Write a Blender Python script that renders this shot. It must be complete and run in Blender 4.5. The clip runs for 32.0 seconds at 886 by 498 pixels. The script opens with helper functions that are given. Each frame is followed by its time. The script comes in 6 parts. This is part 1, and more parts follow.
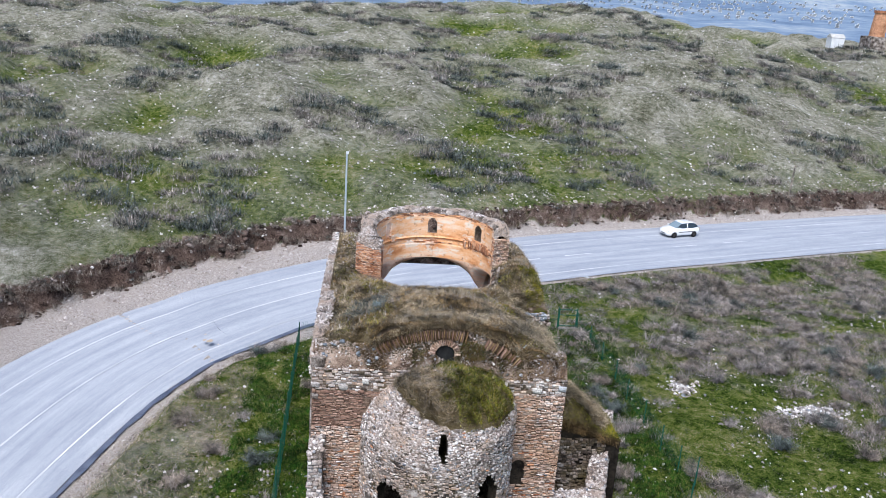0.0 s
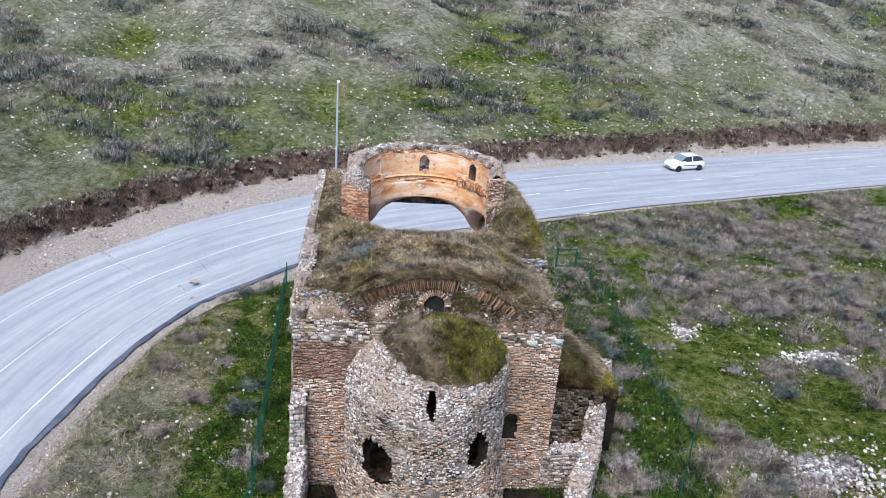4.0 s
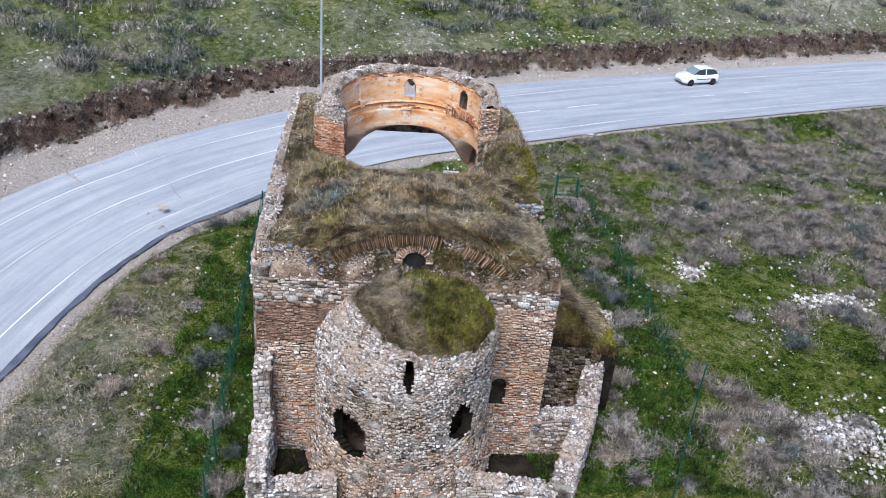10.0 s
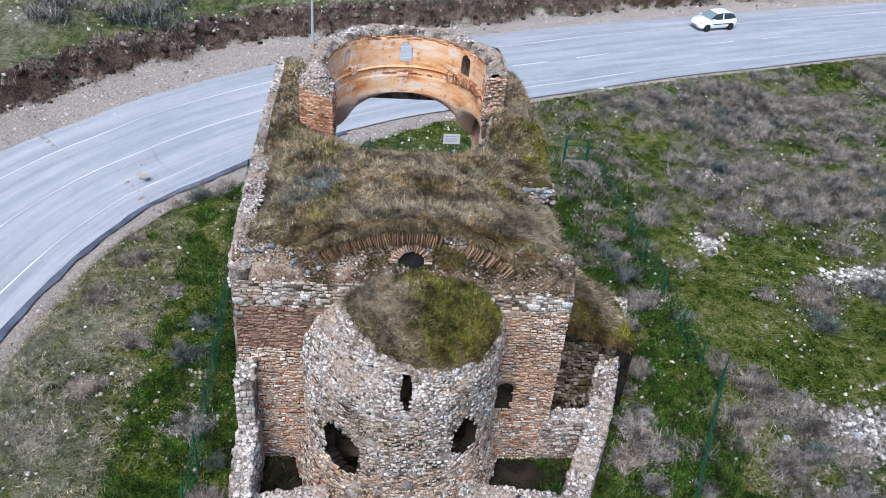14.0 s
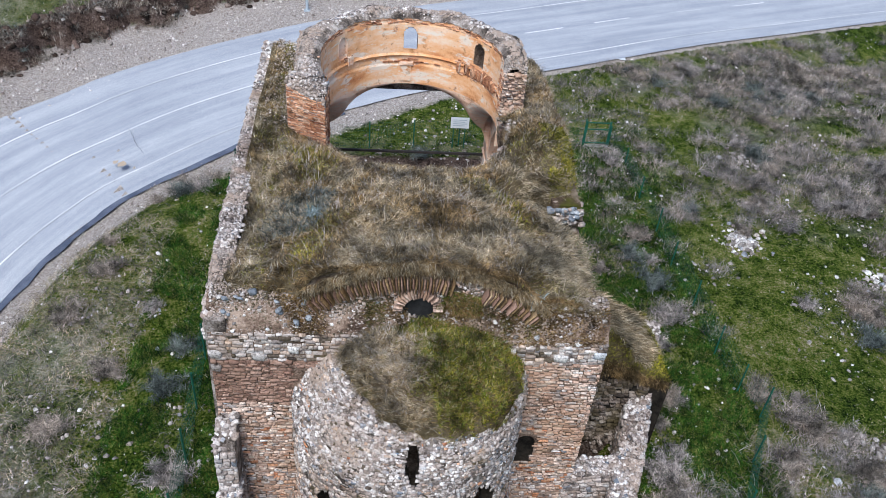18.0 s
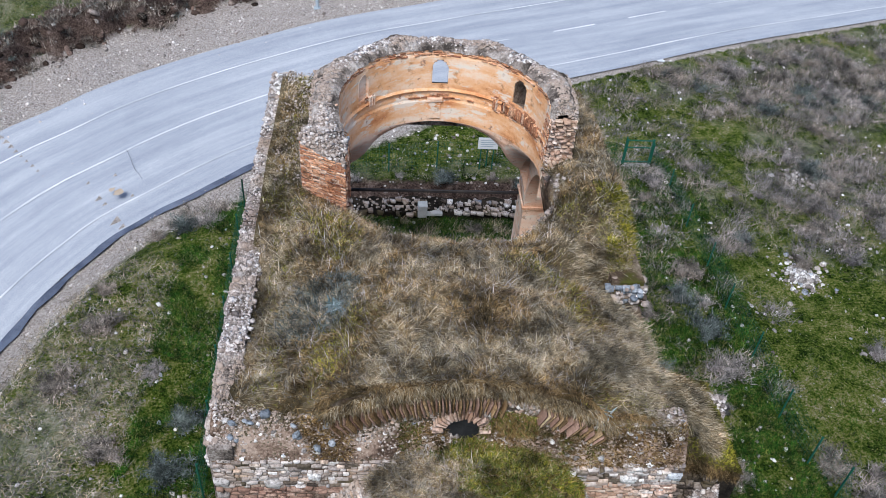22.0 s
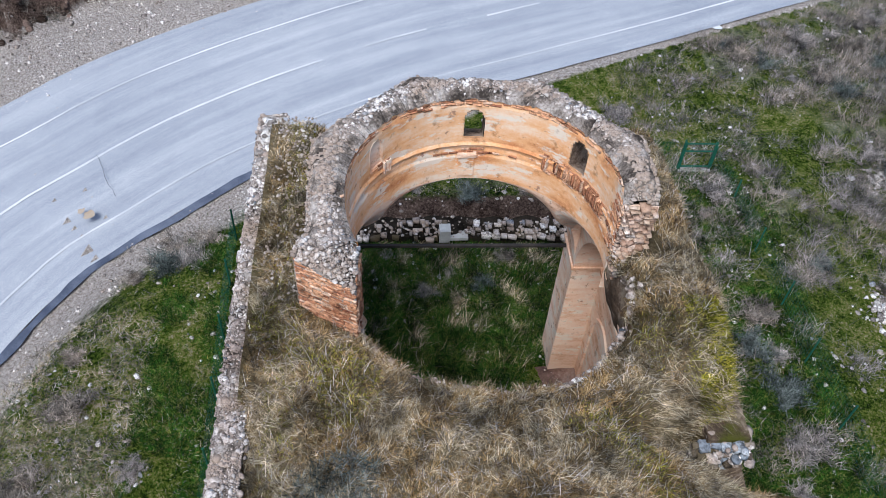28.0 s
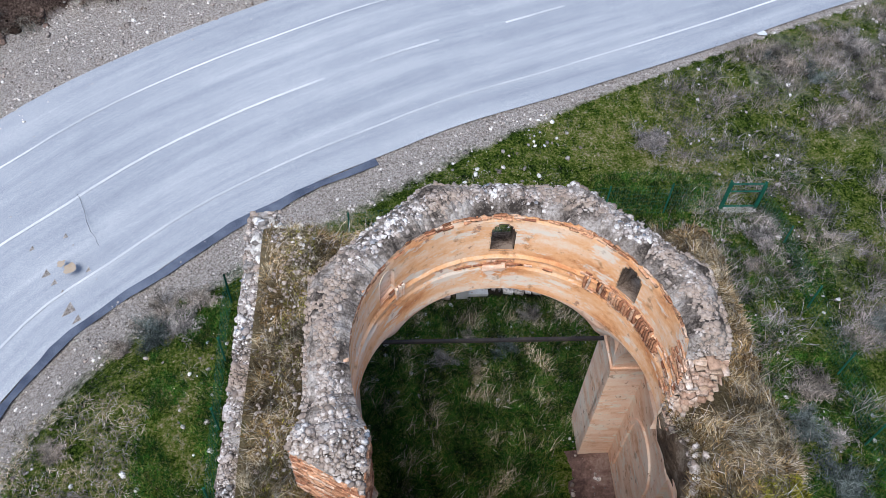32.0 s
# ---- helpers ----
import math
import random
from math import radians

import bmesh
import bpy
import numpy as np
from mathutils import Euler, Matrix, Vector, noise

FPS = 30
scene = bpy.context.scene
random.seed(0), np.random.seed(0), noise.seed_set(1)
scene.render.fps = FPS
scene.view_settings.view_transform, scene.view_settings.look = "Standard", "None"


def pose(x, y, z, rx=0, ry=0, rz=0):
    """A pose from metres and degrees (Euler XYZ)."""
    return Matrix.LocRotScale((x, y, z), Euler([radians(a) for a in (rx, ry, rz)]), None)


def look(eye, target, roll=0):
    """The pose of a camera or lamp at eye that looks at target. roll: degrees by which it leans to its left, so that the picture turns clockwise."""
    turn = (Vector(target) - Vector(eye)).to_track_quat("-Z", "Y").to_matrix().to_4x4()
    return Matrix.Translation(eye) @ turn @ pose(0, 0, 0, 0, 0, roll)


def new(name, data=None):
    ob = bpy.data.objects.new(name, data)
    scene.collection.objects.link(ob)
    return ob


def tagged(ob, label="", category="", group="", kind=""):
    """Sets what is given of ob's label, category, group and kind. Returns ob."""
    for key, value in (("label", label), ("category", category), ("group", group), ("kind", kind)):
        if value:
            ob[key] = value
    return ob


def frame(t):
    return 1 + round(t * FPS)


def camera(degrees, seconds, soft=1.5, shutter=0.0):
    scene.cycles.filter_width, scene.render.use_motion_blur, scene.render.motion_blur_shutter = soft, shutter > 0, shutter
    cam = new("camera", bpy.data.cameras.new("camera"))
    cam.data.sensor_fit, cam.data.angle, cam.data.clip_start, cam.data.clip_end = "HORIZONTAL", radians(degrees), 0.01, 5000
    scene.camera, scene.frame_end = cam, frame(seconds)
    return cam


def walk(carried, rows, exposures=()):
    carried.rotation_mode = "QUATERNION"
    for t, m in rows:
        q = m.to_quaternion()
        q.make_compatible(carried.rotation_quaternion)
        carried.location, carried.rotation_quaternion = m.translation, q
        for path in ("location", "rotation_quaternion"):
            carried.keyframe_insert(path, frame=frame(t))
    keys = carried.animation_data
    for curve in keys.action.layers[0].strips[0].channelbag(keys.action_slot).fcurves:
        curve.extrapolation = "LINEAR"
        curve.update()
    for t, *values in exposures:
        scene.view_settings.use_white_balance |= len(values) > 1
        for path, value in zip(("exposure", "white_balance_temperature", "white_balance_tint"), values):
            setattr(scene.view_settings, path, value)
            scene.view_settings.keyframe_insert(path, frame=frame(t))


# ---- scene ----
cam = camera(56.9, 32.0, soft=0.55)

EXPOSURES = [(0, 0.84, 6030, 11), (16, 0.72, 5950, 9), (32, 0.65, 5950, 9)]
SKY, SUN = 0.108, 2.15
PATH = [
    (0, (-2.934, -41.131, 24.21), (-2.778, -39.23, 23.608), 3.9),
    (1, (-2.774, -40.743, 24.339), (-2.618, -38.858, 23.69), 4.0),
    (2, (-2.692, -40.134, 24.285), (-2.53, -38.262, 23.598), 4.1),
    (3, (-2.54, -39.395, 24.21), (-2.379, -37.54, 23.481), 4.1),
    (6, (-1.922, -37.191, 24.159), (-1.758, -35.386, 23.313), 4.6),
    (7, (-1.763, -36.538, 24.221), (-1.6, -34.75, 23.341), 4.6),
    (8, (-1.652, -35.833, 24.292), (-1.487, -34.065, 23.373), 4.8),
    (9, (-1.49, -35.126, 24.345), (-1.326, -33.377, 23.389), 4.8),
    (10, (-1.41, -34.207, 24.35), (-1.24, -32.481, 23.355), 5.2),
    (11, (-1.351, -33.268, 24.277), (-1.182, -31.56, 23.25), 5.1),
    (12, (-1.275, -32.397, 24.406), (-1.104, -30.713, 23.341), 5.2),
    (13, (-1.224, -31.423, 24.496), (-1.053, -29.763, 23.394), 5.2),
    (14, (-1.18, -30.448, 24.5), (-1.008, -28.807, 23.369), 5.1),
    (17, (-1.175, -26.756, 24.385), (-1.002, -25.196, 23.146), 5.4),
    (18, (-1.204, -25.525, 24.407), (-1.032, -23.967, 23.164), 5.4),
    (19, (-1.368, -24.374, 24.498), (-1.197, -22.817, 23.254), 5.3),
    (20, (-1.534, -23.091, 24.501), (-1.372, -21.536, 23.252), 4.9),
    (21, (-1.667, -21.822, 24.546), (-1.509, -20.296, 23.264), 4.8),
    (22, (-1.823, -20.58, 24.613), (-1.671, -19.078, 23.302), 4.7),
    (23, (-1.962, -19.256, 24.66), (-1.818, -17.782, 23.316), 4.3),
    (24, (-2.191, -17.975, 24.679), (-2.052, -16.529, 23.304), 4.1),
    (25, (-2.354, -16.674, 24.669), (-2.219, -15.256, 23.265), 3.9),
    (28, (-2.154, -12.888, 24.618), (-2.02, -11.553, 23.135), 4.1),
    (29, (-2.177, -11.546, 24.722), (-2.047, -10.24, 23.213), 4.1),
    (30, (-2.252, -10.198, 24.804), (-2.127, -8.92, 23.27), 3.9),
    (31, (-2.263, -8.951, 24.917), (-2.145, -7.697, 23.363), 3.6),
    (32, (-2.217, -7.578, 24.912), (-2.105, -6.353, 23.336), 3.4),
]
walk(cam, [(t, look(eye, target, roll)) for t, eye, target, roll in PATH], EXPOSURES)

import collections

# ---- world and light: an even, bright overcast sky ----
world = bpy.data.worlds.new("sky")
scene.world = world
world.use_nodes = True
wn = world.node_tree.nodes
sky = wn.new("ShaderNodeTexSky")
sky.sky_type = "NISHITA"
sky.sun_disc = False
sky.sun_elevation, sky.sun_rotation = radians(57), radians(203)
sky.air_density, sky.dust_density = 1.0, 1.6
wn["Background"].inputs["Strength"].default_value = SKY
world.node_tree.links.new(sky.outputs[0], wn["Background"].inputs["Color"])
sun = new("sun", bpy.data.lights.new("sun", "SUN"))
sun.data.energy, sun.data.angle, sun.data.color = SUN, radians(28), (1.0, 0.96, 0.9)
sun.matrix_basis = look((0, 0, 60), (11, 25, 60 - 42))

# ---- materials ----


def mat(name, rough=0.9, gloss=0.12):
    m = bpy.data.materials.new(name)
    m.use_nodes = True
    b = m.node_tree.nodes["Principled BSDF"]
    b.inputs["Roughness"].default_value = rough
    b.inputs["Specular IOR Level"].default_value = gloss
    return m, m.node_tree, b


def node(t, kind, **kw):
    n = t.nodes.new("ShaderNode" + kind)
    for k, v in kw.items():
        if k in n.inputs:
            n.inputs[k].default_value = v
    return n


def noise_tex(t, scale, detail=6.0, rough=0.6, vec=None):
    n = node(t, "TexNoise", Scale=scale, Detail=detail, Roughness=rough)
    if vec is None:
        vec = t.nodes.new("ShaderNodeNewGeometry").outputs["Position"]
    t.links.new(vec, n.inputs["Vector"])
    return n


def ramp(t, fac, stops):
    r = t.nodes.new("ShaderNodeValToRGB")
    e = r.color_ramp.elements
    while len(e) < len(stops):
        e.new(0.5)
    for el, (p, c) in zip(e, stops):
        el.position, el.color = p, (*c, 1) if len(c) == 3 else c
    t.links.new(fac, r.inputs[0])
    return r.outputs[0]


def mix(t, fac, a, b, mode="MIX"):
    m = t.nodes.new("ShaderNodeMix")
    m.data_type, m.blend_type = "RGBA", mode
    for k, v in ((0, fac), (6, a), (7, b)):
        if isinstance(v, (int, float)):
            m.inputs[k].default_value = v
        elif isinstance(v, tuple):
            m.inputs[k].default_value = (*v, 1)
        else:
            t.links.new(v, m.inputs[k])
    return m.outputs[2]


def bump(t, b, height, strength=0.5, dist=0.05):
    n = node(t, "Bump", Strength=strength, Distance=dist)
    t.links.new(height, n.inputs["Height"])
    t.links.new(n.outputs[0], b.inputs["Normal"])


def two_scale(name, stops, big, fine, rough=0.92, relief=0.05, over=None, over_scale=1.0, over_from=0.55):
    """A ground or wall surface: colours over a large noise, broken by a fine one, with relief; over: a stain with its own colour."""
    m, t, b = mat(name, rough)
    n1, n2 = noise_tex(t, big), noise_tex(t, fine, 8, 0.7)
    f = t.nodes.new("ShaderNodeMath")
    f.operation = "MULTIPLY_ADD"
    t.links.new(n2.outputs[0], f.inputs[0])
    f.inputs[1].default_value = 0.55
    s = t.nodes.new("ShaderNodeMath")
    s.operation = "MULTIPLY_ADD"
    t.links.new(n1.outputs[0], s.inputs[0])
    s.inputs[1].default_value, s.inputs[2].default_value = 0.9, -0.225
    t.links.new(s.outputs[0], f.inputs[2])
    col = ramp(t, f.outputs[0], stops)
    if over:
        n3 = noise_tex(t, over_scale, 7, 0.65)
        k = ramp(t, n3.outputs[0], [(over_from, (0, 0, 0)), (over_from + 0.12, (1, 1, 1))])
        col = mix(t, k, col, over)
    t.links.new(col, b.inputs["Base Color"])
    bump(t, b, n2.outputs[0], 0.7, relief)
    return m


def pieces(name, stops, rough=0.9, fine=14.0, island=True, tint=None):
    """Stones, bricks, blades: a colour for each piece, with grain."""
    m, t, b = mat(name, rough)
    if island:
        r = t.nodes.new("ShaderNodeNewGeometry").outputs["Random Per Island"]
    else:
        r = t.nodes.new("ShaderNodeObjectInfo").outputs["Random"]
    col = ramp(t, r, stops)
    n = noise_tex(t, fine, 8, 0.7)
    g = ramp(t, n.outputs[0], [(0.36, (0.28, 0.26, 0.25)), (0.47, (0.85, 0.84, 0.83)), (0.64, (1.4, 1.4, 1.4))])
    col = mix(t, 0.9, col, g, "MULTIPLY")
    if fine > 8:
        # dark weathering and pits
        n4 = noise_tex(t, 2.6, 9, 0.75)
        k = ramp(t, n4.outputs[0], [(0.36, (0.12, 0.1, 0.09)), (0.45, (1, 1, 1))])
        col = mix(t, 0.8, col, k, "MULTIPLY")
    else:
        # darker and paler patches by a broad noise
        n4 = noise_tex(t, 0.9, 8, 0.75)
        k = ramp(t, n4.outputs[0], [(0.4, (0.22, 0.23, 0.23)), (0.49, (0.9, 0.9, 0.9)), (0.6, (1.6, 1.52, 1.45))])
        col = mix(t, 0.9, col, k, "MULTIPLY")
    if fine > 8:
        # broad weather stains, pale and brown
        n5 = noise_tex(t, 0.45, 7, 0.7)
        k = ramp(t, n5.outputs[0], [(0.38, (0.66, 0.56, 0.5)), (0.48, (1, 0.98, 0.97)), (0.6, (1.25, 1.24, 1.24))])
        col = mix(t, 0.85, col, k, "MULTIPLY")
    if tint:
        n3 = noise_tex(t, 0.7, 5, 0.6)
        k = ramp(t, n3.outputs[0], [(0.45, (0, 0, 0)), (0.62, (0.8, 0.8, 0.8))])
        col = mix(t, k, col, tint)
    t.links.new(col, b.inputs["Base Color"])
    bump(t, b, n.outputs[0], 0.6, 0.02)
    return m


def ground_material():
    """Short winter turf with moss, dead straw and stony soil; the layers 'dry', 'gravel' and 'soil' follow ridges, verges and the cut bank."""
    m, t, b = mat("turf", 0.97, 0.04)
    n1, n2, n3 = noise_tex(t, 0.2, 7, 0.65), noise_tex(t, 1.7, 8, 0.75), noise_tex(t, 11.0, 9, 0.8)
    a = mix(t, 0.6, n1.outputs["Color"], n2.outputs["Color"])
    a = mix(t, 0.5, a, n3.outputs["Color"])
    sep = t.nodes.new("ShaderNodeSeparateColor")
    t.links.new(a, sep.inputs[0])
    turf = ramp(t, sep.outputs[0], [(0.42, (0.004, 0.008, 0.002)), (0.455, (0.018, 0.036, 0.005)), (0.49, (0.055, 0.095, 0.01)), (0.52, (0.135, 0.165, 0.025)), (0.55, (0.24, 0.21, 0.08)), (0.59, (0.42, 0.36, 0.27))])
    dry = ramp(t, sep.outputs[1], [(0.42, (0.022, 0.024, 0.012)), (0.46, (0.095, 0.095, 0.058)), (0.5, (0.21, 0.205, 0.15)), (0.54, (0.36, 0.34, 0.275)), (0.6, (0.62, 0.59, 0.53))])
    grav = ramp(t, n3.outputs[0], [(0.38, (0.2, 0.165, 0.145)), (0.48, (0.44, 0.38, 0.335)), (0.6, (0.72, 0.66, 0.61))])
    soil = ramp(t, sep.outputs[2], [(0.42, (0.018, 0.012, 0.009)), (0.47, (0.07, 0.046, 0.037)), (0.53, (0.17, 0.12, 0.096)), (0.6, (0.36, 0.29, 0.25))])
    for layer, c, w in (("dry", dry, 1.0), ("gravel", grav, 0.35), ("soil", soil, 0.35)):
        at = t.nodes.new("ShaderNodeAttribute")
        at.attribute_name = layer
        edge = t.nodes.new("ShaderNodeMath")
        edge.operation = "MULTIPLY_ADD"
        t.links.new(n2.outputs[0], edge.inputs[0])
        edge.inputs[1].default_value = 1.4
        off = t.nodes.new("ShaderNodeMath")
        off.operation = "ADD"
        t.links.new(at.outputs["Fac"], off.inputs[0])
        off.inputs[1].default_value = -1.2
        t.links.new(off.outputs[0], edge.inputs[2])
        k = ramp(t, edge.outputs[0], [(0.0, (0, 0, 0)), (w, (1, 1, 1))])
        turf = mix(t, k, turf, c)
    t.links.new(turf, b.inputs["Base Color"])
    bump(t, b, n3.outputs[0], 1.0, 0.2)
    return m


def asphalt_material():
    """Worn grey asphalt, streaked along the lanes, with pale grit."""
    m, t, b = mat("asphalt", 0.85, 0.2)
    uv = t.nodes.new("ShaderNodeUVMap")
    n0, n1, n2 = noise_tex(t, 1.0, 6, 0.6, uv.outputs[0]), noise_tex(t, 0.75, 8, 0.75), noise_tex(t, 22, 6, 0.85)
    a = mix(t, 0.25, n0.outputs[0], n1.outputs[0])
    a = mix(t, 0.6, a, n2.outputs[0])
    col = ramp(t, a, [(0.4, (0.23, 0.25, 0.29)), (0.47, (0.315, 0.335, 0.375)), (0.53, (0.375, 0.392, 0.425)), (0.6, (0.5, 0.51, 0.525))])
    t.links.new(col, b.inputs["Base Color"])
    bump(t, b, n2.outputs[0], 0.4, 0.004)
    return m


def plaster_material(name, stops):
    """Orange lime plaster: blotches, pale scoured streaks, spots where it has fallen off the brick."""
    m, t, b = mat(name, 0.9, 0.1)
    pos = t.nodes.new("ShaderNodeNewGeometry").outputs["Position"]
    mp = node(t, "Mapping", Scale=(0.6, 0.6, 1.7))
    t.links.new(pos, mp.inputs["Vector"])
    n1, n2, n3, n4 = noise_tex(t, 1.1, 7, 0.6, mp.outputs[0]), noise_tex(t, 12, 8, 0.75), noise_tex(t, 1.9, 8, 0.72, mp.outputs[0]), noise_tex(t, 2.7, 8, 0.7)
    col = ramp(t, mix(t, 0.25, n1.outputs[0], n2.outputs[0]), stops)
    k = ramp(t, n3.outputs[0], [(0.54, (0, 0, 0)), (0.59, (0.85, 0.85, 0.85))])
    col = mix(t, k, col, (0.8, 0.71, 0.6))
    k = ramp(t, n4.outputs[0], [(0.62, (0, 0, 0)), (0.66, (0.85, 0.85, 0.85))])
    col = mix(t, k, col, (0.36, 0.19, 0.13))
    k = ramp(t, n4.outputs[0], [(0.33, (0.5, 0.4, 0.33)), (0.42, (1, 1, 1))])
    col = mix(t, 0.8, col, k, "MULTIPLY")
    t.links.new(col, b.inputs["Base Color"])
    bump(t, b, n2.outputs[0], 0.6, 0.015)
    return m


TURF = ground_material()
ASPHALT = asphalt_material()
ASPHALT_EDGE = two_scale("dark_edge_asphalt", [(0.3, (0.04, 0.05, 0.08)), (0.7, (0.15, 0.17, 0.22))], 0.8, 40, 0.85, 0.006)
LINE = two_scale("road_paint", [(0.36, (0.38, 0.4, 0.43)), (0.5, (0.54, 0.555, 0.575)), (0.64, (0.76, 0.76, 0.76))], 0.12, 26, 0.7, 0.002)
WARM_MORTAR = two_scale("warm_mortar", [(0.38, (0.05, 0.032, 0.022)), (0.5, (0.19, 0.13, 0.095)), (0.64, (0.42, 0.32, 0.25))], 1.3, 16, 0.95, 0.05)
MORTAR = two_scale("rubble_mortar", [(0.38, (0.045, 0.036, 0.03)), (0.5, (0.2, 0.165, 0.14)), (0.64, (0.46, 0.41, 0.37))], 1.6, 18, 0.95, 0.06)
DIRT = two_scale("brown_earth_mortar", [(0.3, (0.035, 0.024, 0.016)), (0.5, (0.11, 0.075, 0.05)), (0.7, (0.3, 0.24, 0.18))], 1.6, 14, 0.96, 0.08, (0.07, 0.07, 0.012), 0.9, 0.56)
PLASTER = plaster_material("orange_plaster", [(0.36, (0.58, 0.24, 0.1)), (0.46, (0.79, 0.42, 0.2)), (0.54, (0.84, 0.54, 0.33)), (0.64, (0.86, 0.69, 0.54))])
PLASTER_PALE = plaster_material("pale_plaster", [(0.36, (0.64, 0.36, 0.22)), (0.48, (0.82, 0.57, 0.41)), (0.64, (0.88, 0.74, 0.62))])
DRYGRASS = two_scale("dead_grass_mat", [(0.3, (0.025, 0.018, 0.008)), (0.5, (0.09, 0.068, 0.035)), (0.7, (0.2, 0.16, 0.1))], 0.9, 12, 0.97, 0.1, (0.06, 0.058, 0.01), 0.6, 0.58)
PALETTE = {
    "rubble_stone": ([(0.0, (0.15, 0.13, 0.12)), (0.25, (0.32, 0.275, 0.25)), (0.5, (0.45, 0.41, 0.385)), (0.75, (0.6, 0.56, 0.53)), (0.9, (0.74, 0.72, 0.7)), (0.96, (0.2, 0.21, 0.23)), (1.0, (0.15, 0.19, 0.24))], (0.38, 0.29, 0.225)),
    "warm_stone": ([(0.0, (0.27, 0.19, 0.14)), (0.3, (0.44, 0.33, 0.26)), (0.6, (0.57, 0.46, 0.38)), (0.85, (0.68, 0.6, 0.53)), (1.0, (0.2, 0.19, 0.19))], (0.44, 0.31, 0.21)),
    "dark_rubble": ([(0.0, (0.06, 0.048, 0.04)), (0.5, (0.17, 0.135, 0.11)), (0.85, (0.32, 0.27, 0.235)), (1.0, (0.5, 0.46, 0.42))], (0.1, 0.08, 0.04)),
    "brick": ([(0.0, (0.26, 0.11, 0.065)), (0.35, (0.44, 0.21, 0.115)), (0.7, (0.57, 0.32, 0.19)), (1.0, (0.66, 0.48, 0.36))], None),
    "eroded_brick": ([(0.0, (0.3, 0.2, 0.15)), (0.4, (0.46, 0.33, 0.26)), (0.8, (0.6, 0.47, 0.39)), (1.0, (0.7, 0.61, 0.54))], (0.42, 0.26, 0.17)),
    "ochre_brick": ([(0.0, (0.16, 0.1, 0.05)), (0.4, (0.36, 0.23, 0.115)), (0.8, (0.52, 0.36, 0.2)), (1.0, (0.62, 0.48, 0.32))], (0.07, 0.05, 0.025)),
    "brown_brick": ([(0.0, (0.18, 0.105, 0.08)), (0.5, (0.28, 0.175, 0.13)), (1.0, (0.4, 0.28, 0.22))], (0.3, 0.19, 0.14)),
    "field_stone": ([(0.0, (0.15, 0.135, 0.125)), (0.4, (0.34, 0.315, 0.295)), (0.7, (0.58, 0.56, 0.53)), (0.9, (0.8, 0.79, 0.77)), (1.0, (0.24, 0.27, 0.31))], None),
    "pale_gravel": ([(0.0, (0.24, 0.21, 0.19)), (0.4, (0.44, 0.395, 0.36)), (0.75, (0.62, 0.575, 0.54)), (1.0, (0.8, 0.77, 0.74))], None),
    "soil_clod": ([(0.0, (0.018, 0.013, 0.01)), (0.5, (0.09, 0.062, 0.05)), (0.8, (0.2, 0.145, 0.12)), (0.93, (0.3, 0.25, 0.22)), (1.0, (0.55, 0.52, 0.49))], None),
    "blue_stone": ([(0.0, (0.13, 0.145, 0.165)), (0.6, (0.25, 0.28, 0.31)), (1.0, (0.38, 0.39, 0.4))], None),
}
JOINED = {k: pieces(k, v[0], tint=v[1]) for k, v in PALETTE.items()}
LOOSE = {k: pieces(k + "_piece", v[0], island=False, tint=v[1]) for k, v in PALETTE.items()}
STONE, BRICK = JOINED["rubble_stone"], JOINED["brick"]
STRAW = pieces("dead_straw", [(0.0, (0.07, 0.055, 0.03)), (0.35, (0.2, 0.158, 0.092)), (0.7, (0.41, 0.34, 0.225)), (1.0, (0.66, 0.59, 0.45))], fine=3)
HILL_STRAW = pieces("grey_hill_straw", [(0.0, (0.07, 0.067, 0.052)), (0.4, (0.22, 0.215, 0.175)), (0.8, (0.37, 0.355, 0.3)), (1.0, (0.58, 0.555, 0.5))], fine=1.5)
GRASS = pieces("green_grass", [(0.0, (0.005, 0.026, 0.003)), (0.5, (0.022, 0.085, 0.008)), (0.8, (0.06, 0.14, 0.016)), (1.0, (0.19, 0.2, 0.06))], fine=2)
DEEP_GRASS = pieces("deep_green_grass", [(0.0, (0.005, 0.018, 0.002)), (0.5, (0.017, 0.062, 0.006)), (0.8, (0.045, 0.105, 0.013)), (1.0, (0.17, 0.15, 0.04))], fine=2)
OLIVE = pieces("olive_turf", [(0.0, (0.03, 0.05, 0.007)), (0.4, (0.095, 0.13, 0.02)), (0.75, (0.18, 0.18, 0.045)), (1.0, (0.38, 0.34, 0.22))], fine=2)
HILL_TURF = pieces("olive_hill_turf", [(0.0, (0.03, 0.045, 0.01)), (0.4, (0.1, 0.122, 0.032)), (0.75, (0.19, 0.185, 0.07)), (1.0, (0.38, 0.35, 0.25))], fine=2)
MOSS = pieces("yellow_moss", [(0.0, (0.035, 0.04, 0.004)), (0.5, (0.15, 0.15, 0.012)), (0.85, (0.3, 0.28, 0.025)), (1.0, (0.42, 0.36, 0.09))], fine=2)
HAY = pieces("brown_hay", [(0.0, (0.03, 0.018, 0.007)), (0.4, (0.13, 0.082, 0.03)), (0.8, (0.28, 0.185, 0.08)), (1.0, (0.42, 0.32, 0.18))], fine=3)
TWIG = pieces("grey_twig", [(0.0, (0.06, 0.054, 0.05)), (0.5, (0.23, 0.21, 0.195)), (1.0, (0.5, 0.465, 0.435))], fine=3)
TWIG_BROWN = pieces("brown_twig", [(0.0, (0.075, 0.062, 0.05)), (0.5, (0.22, 0.19, 0.16)), (1.0, (0.42, 0.375, 0.325))], fine=3)
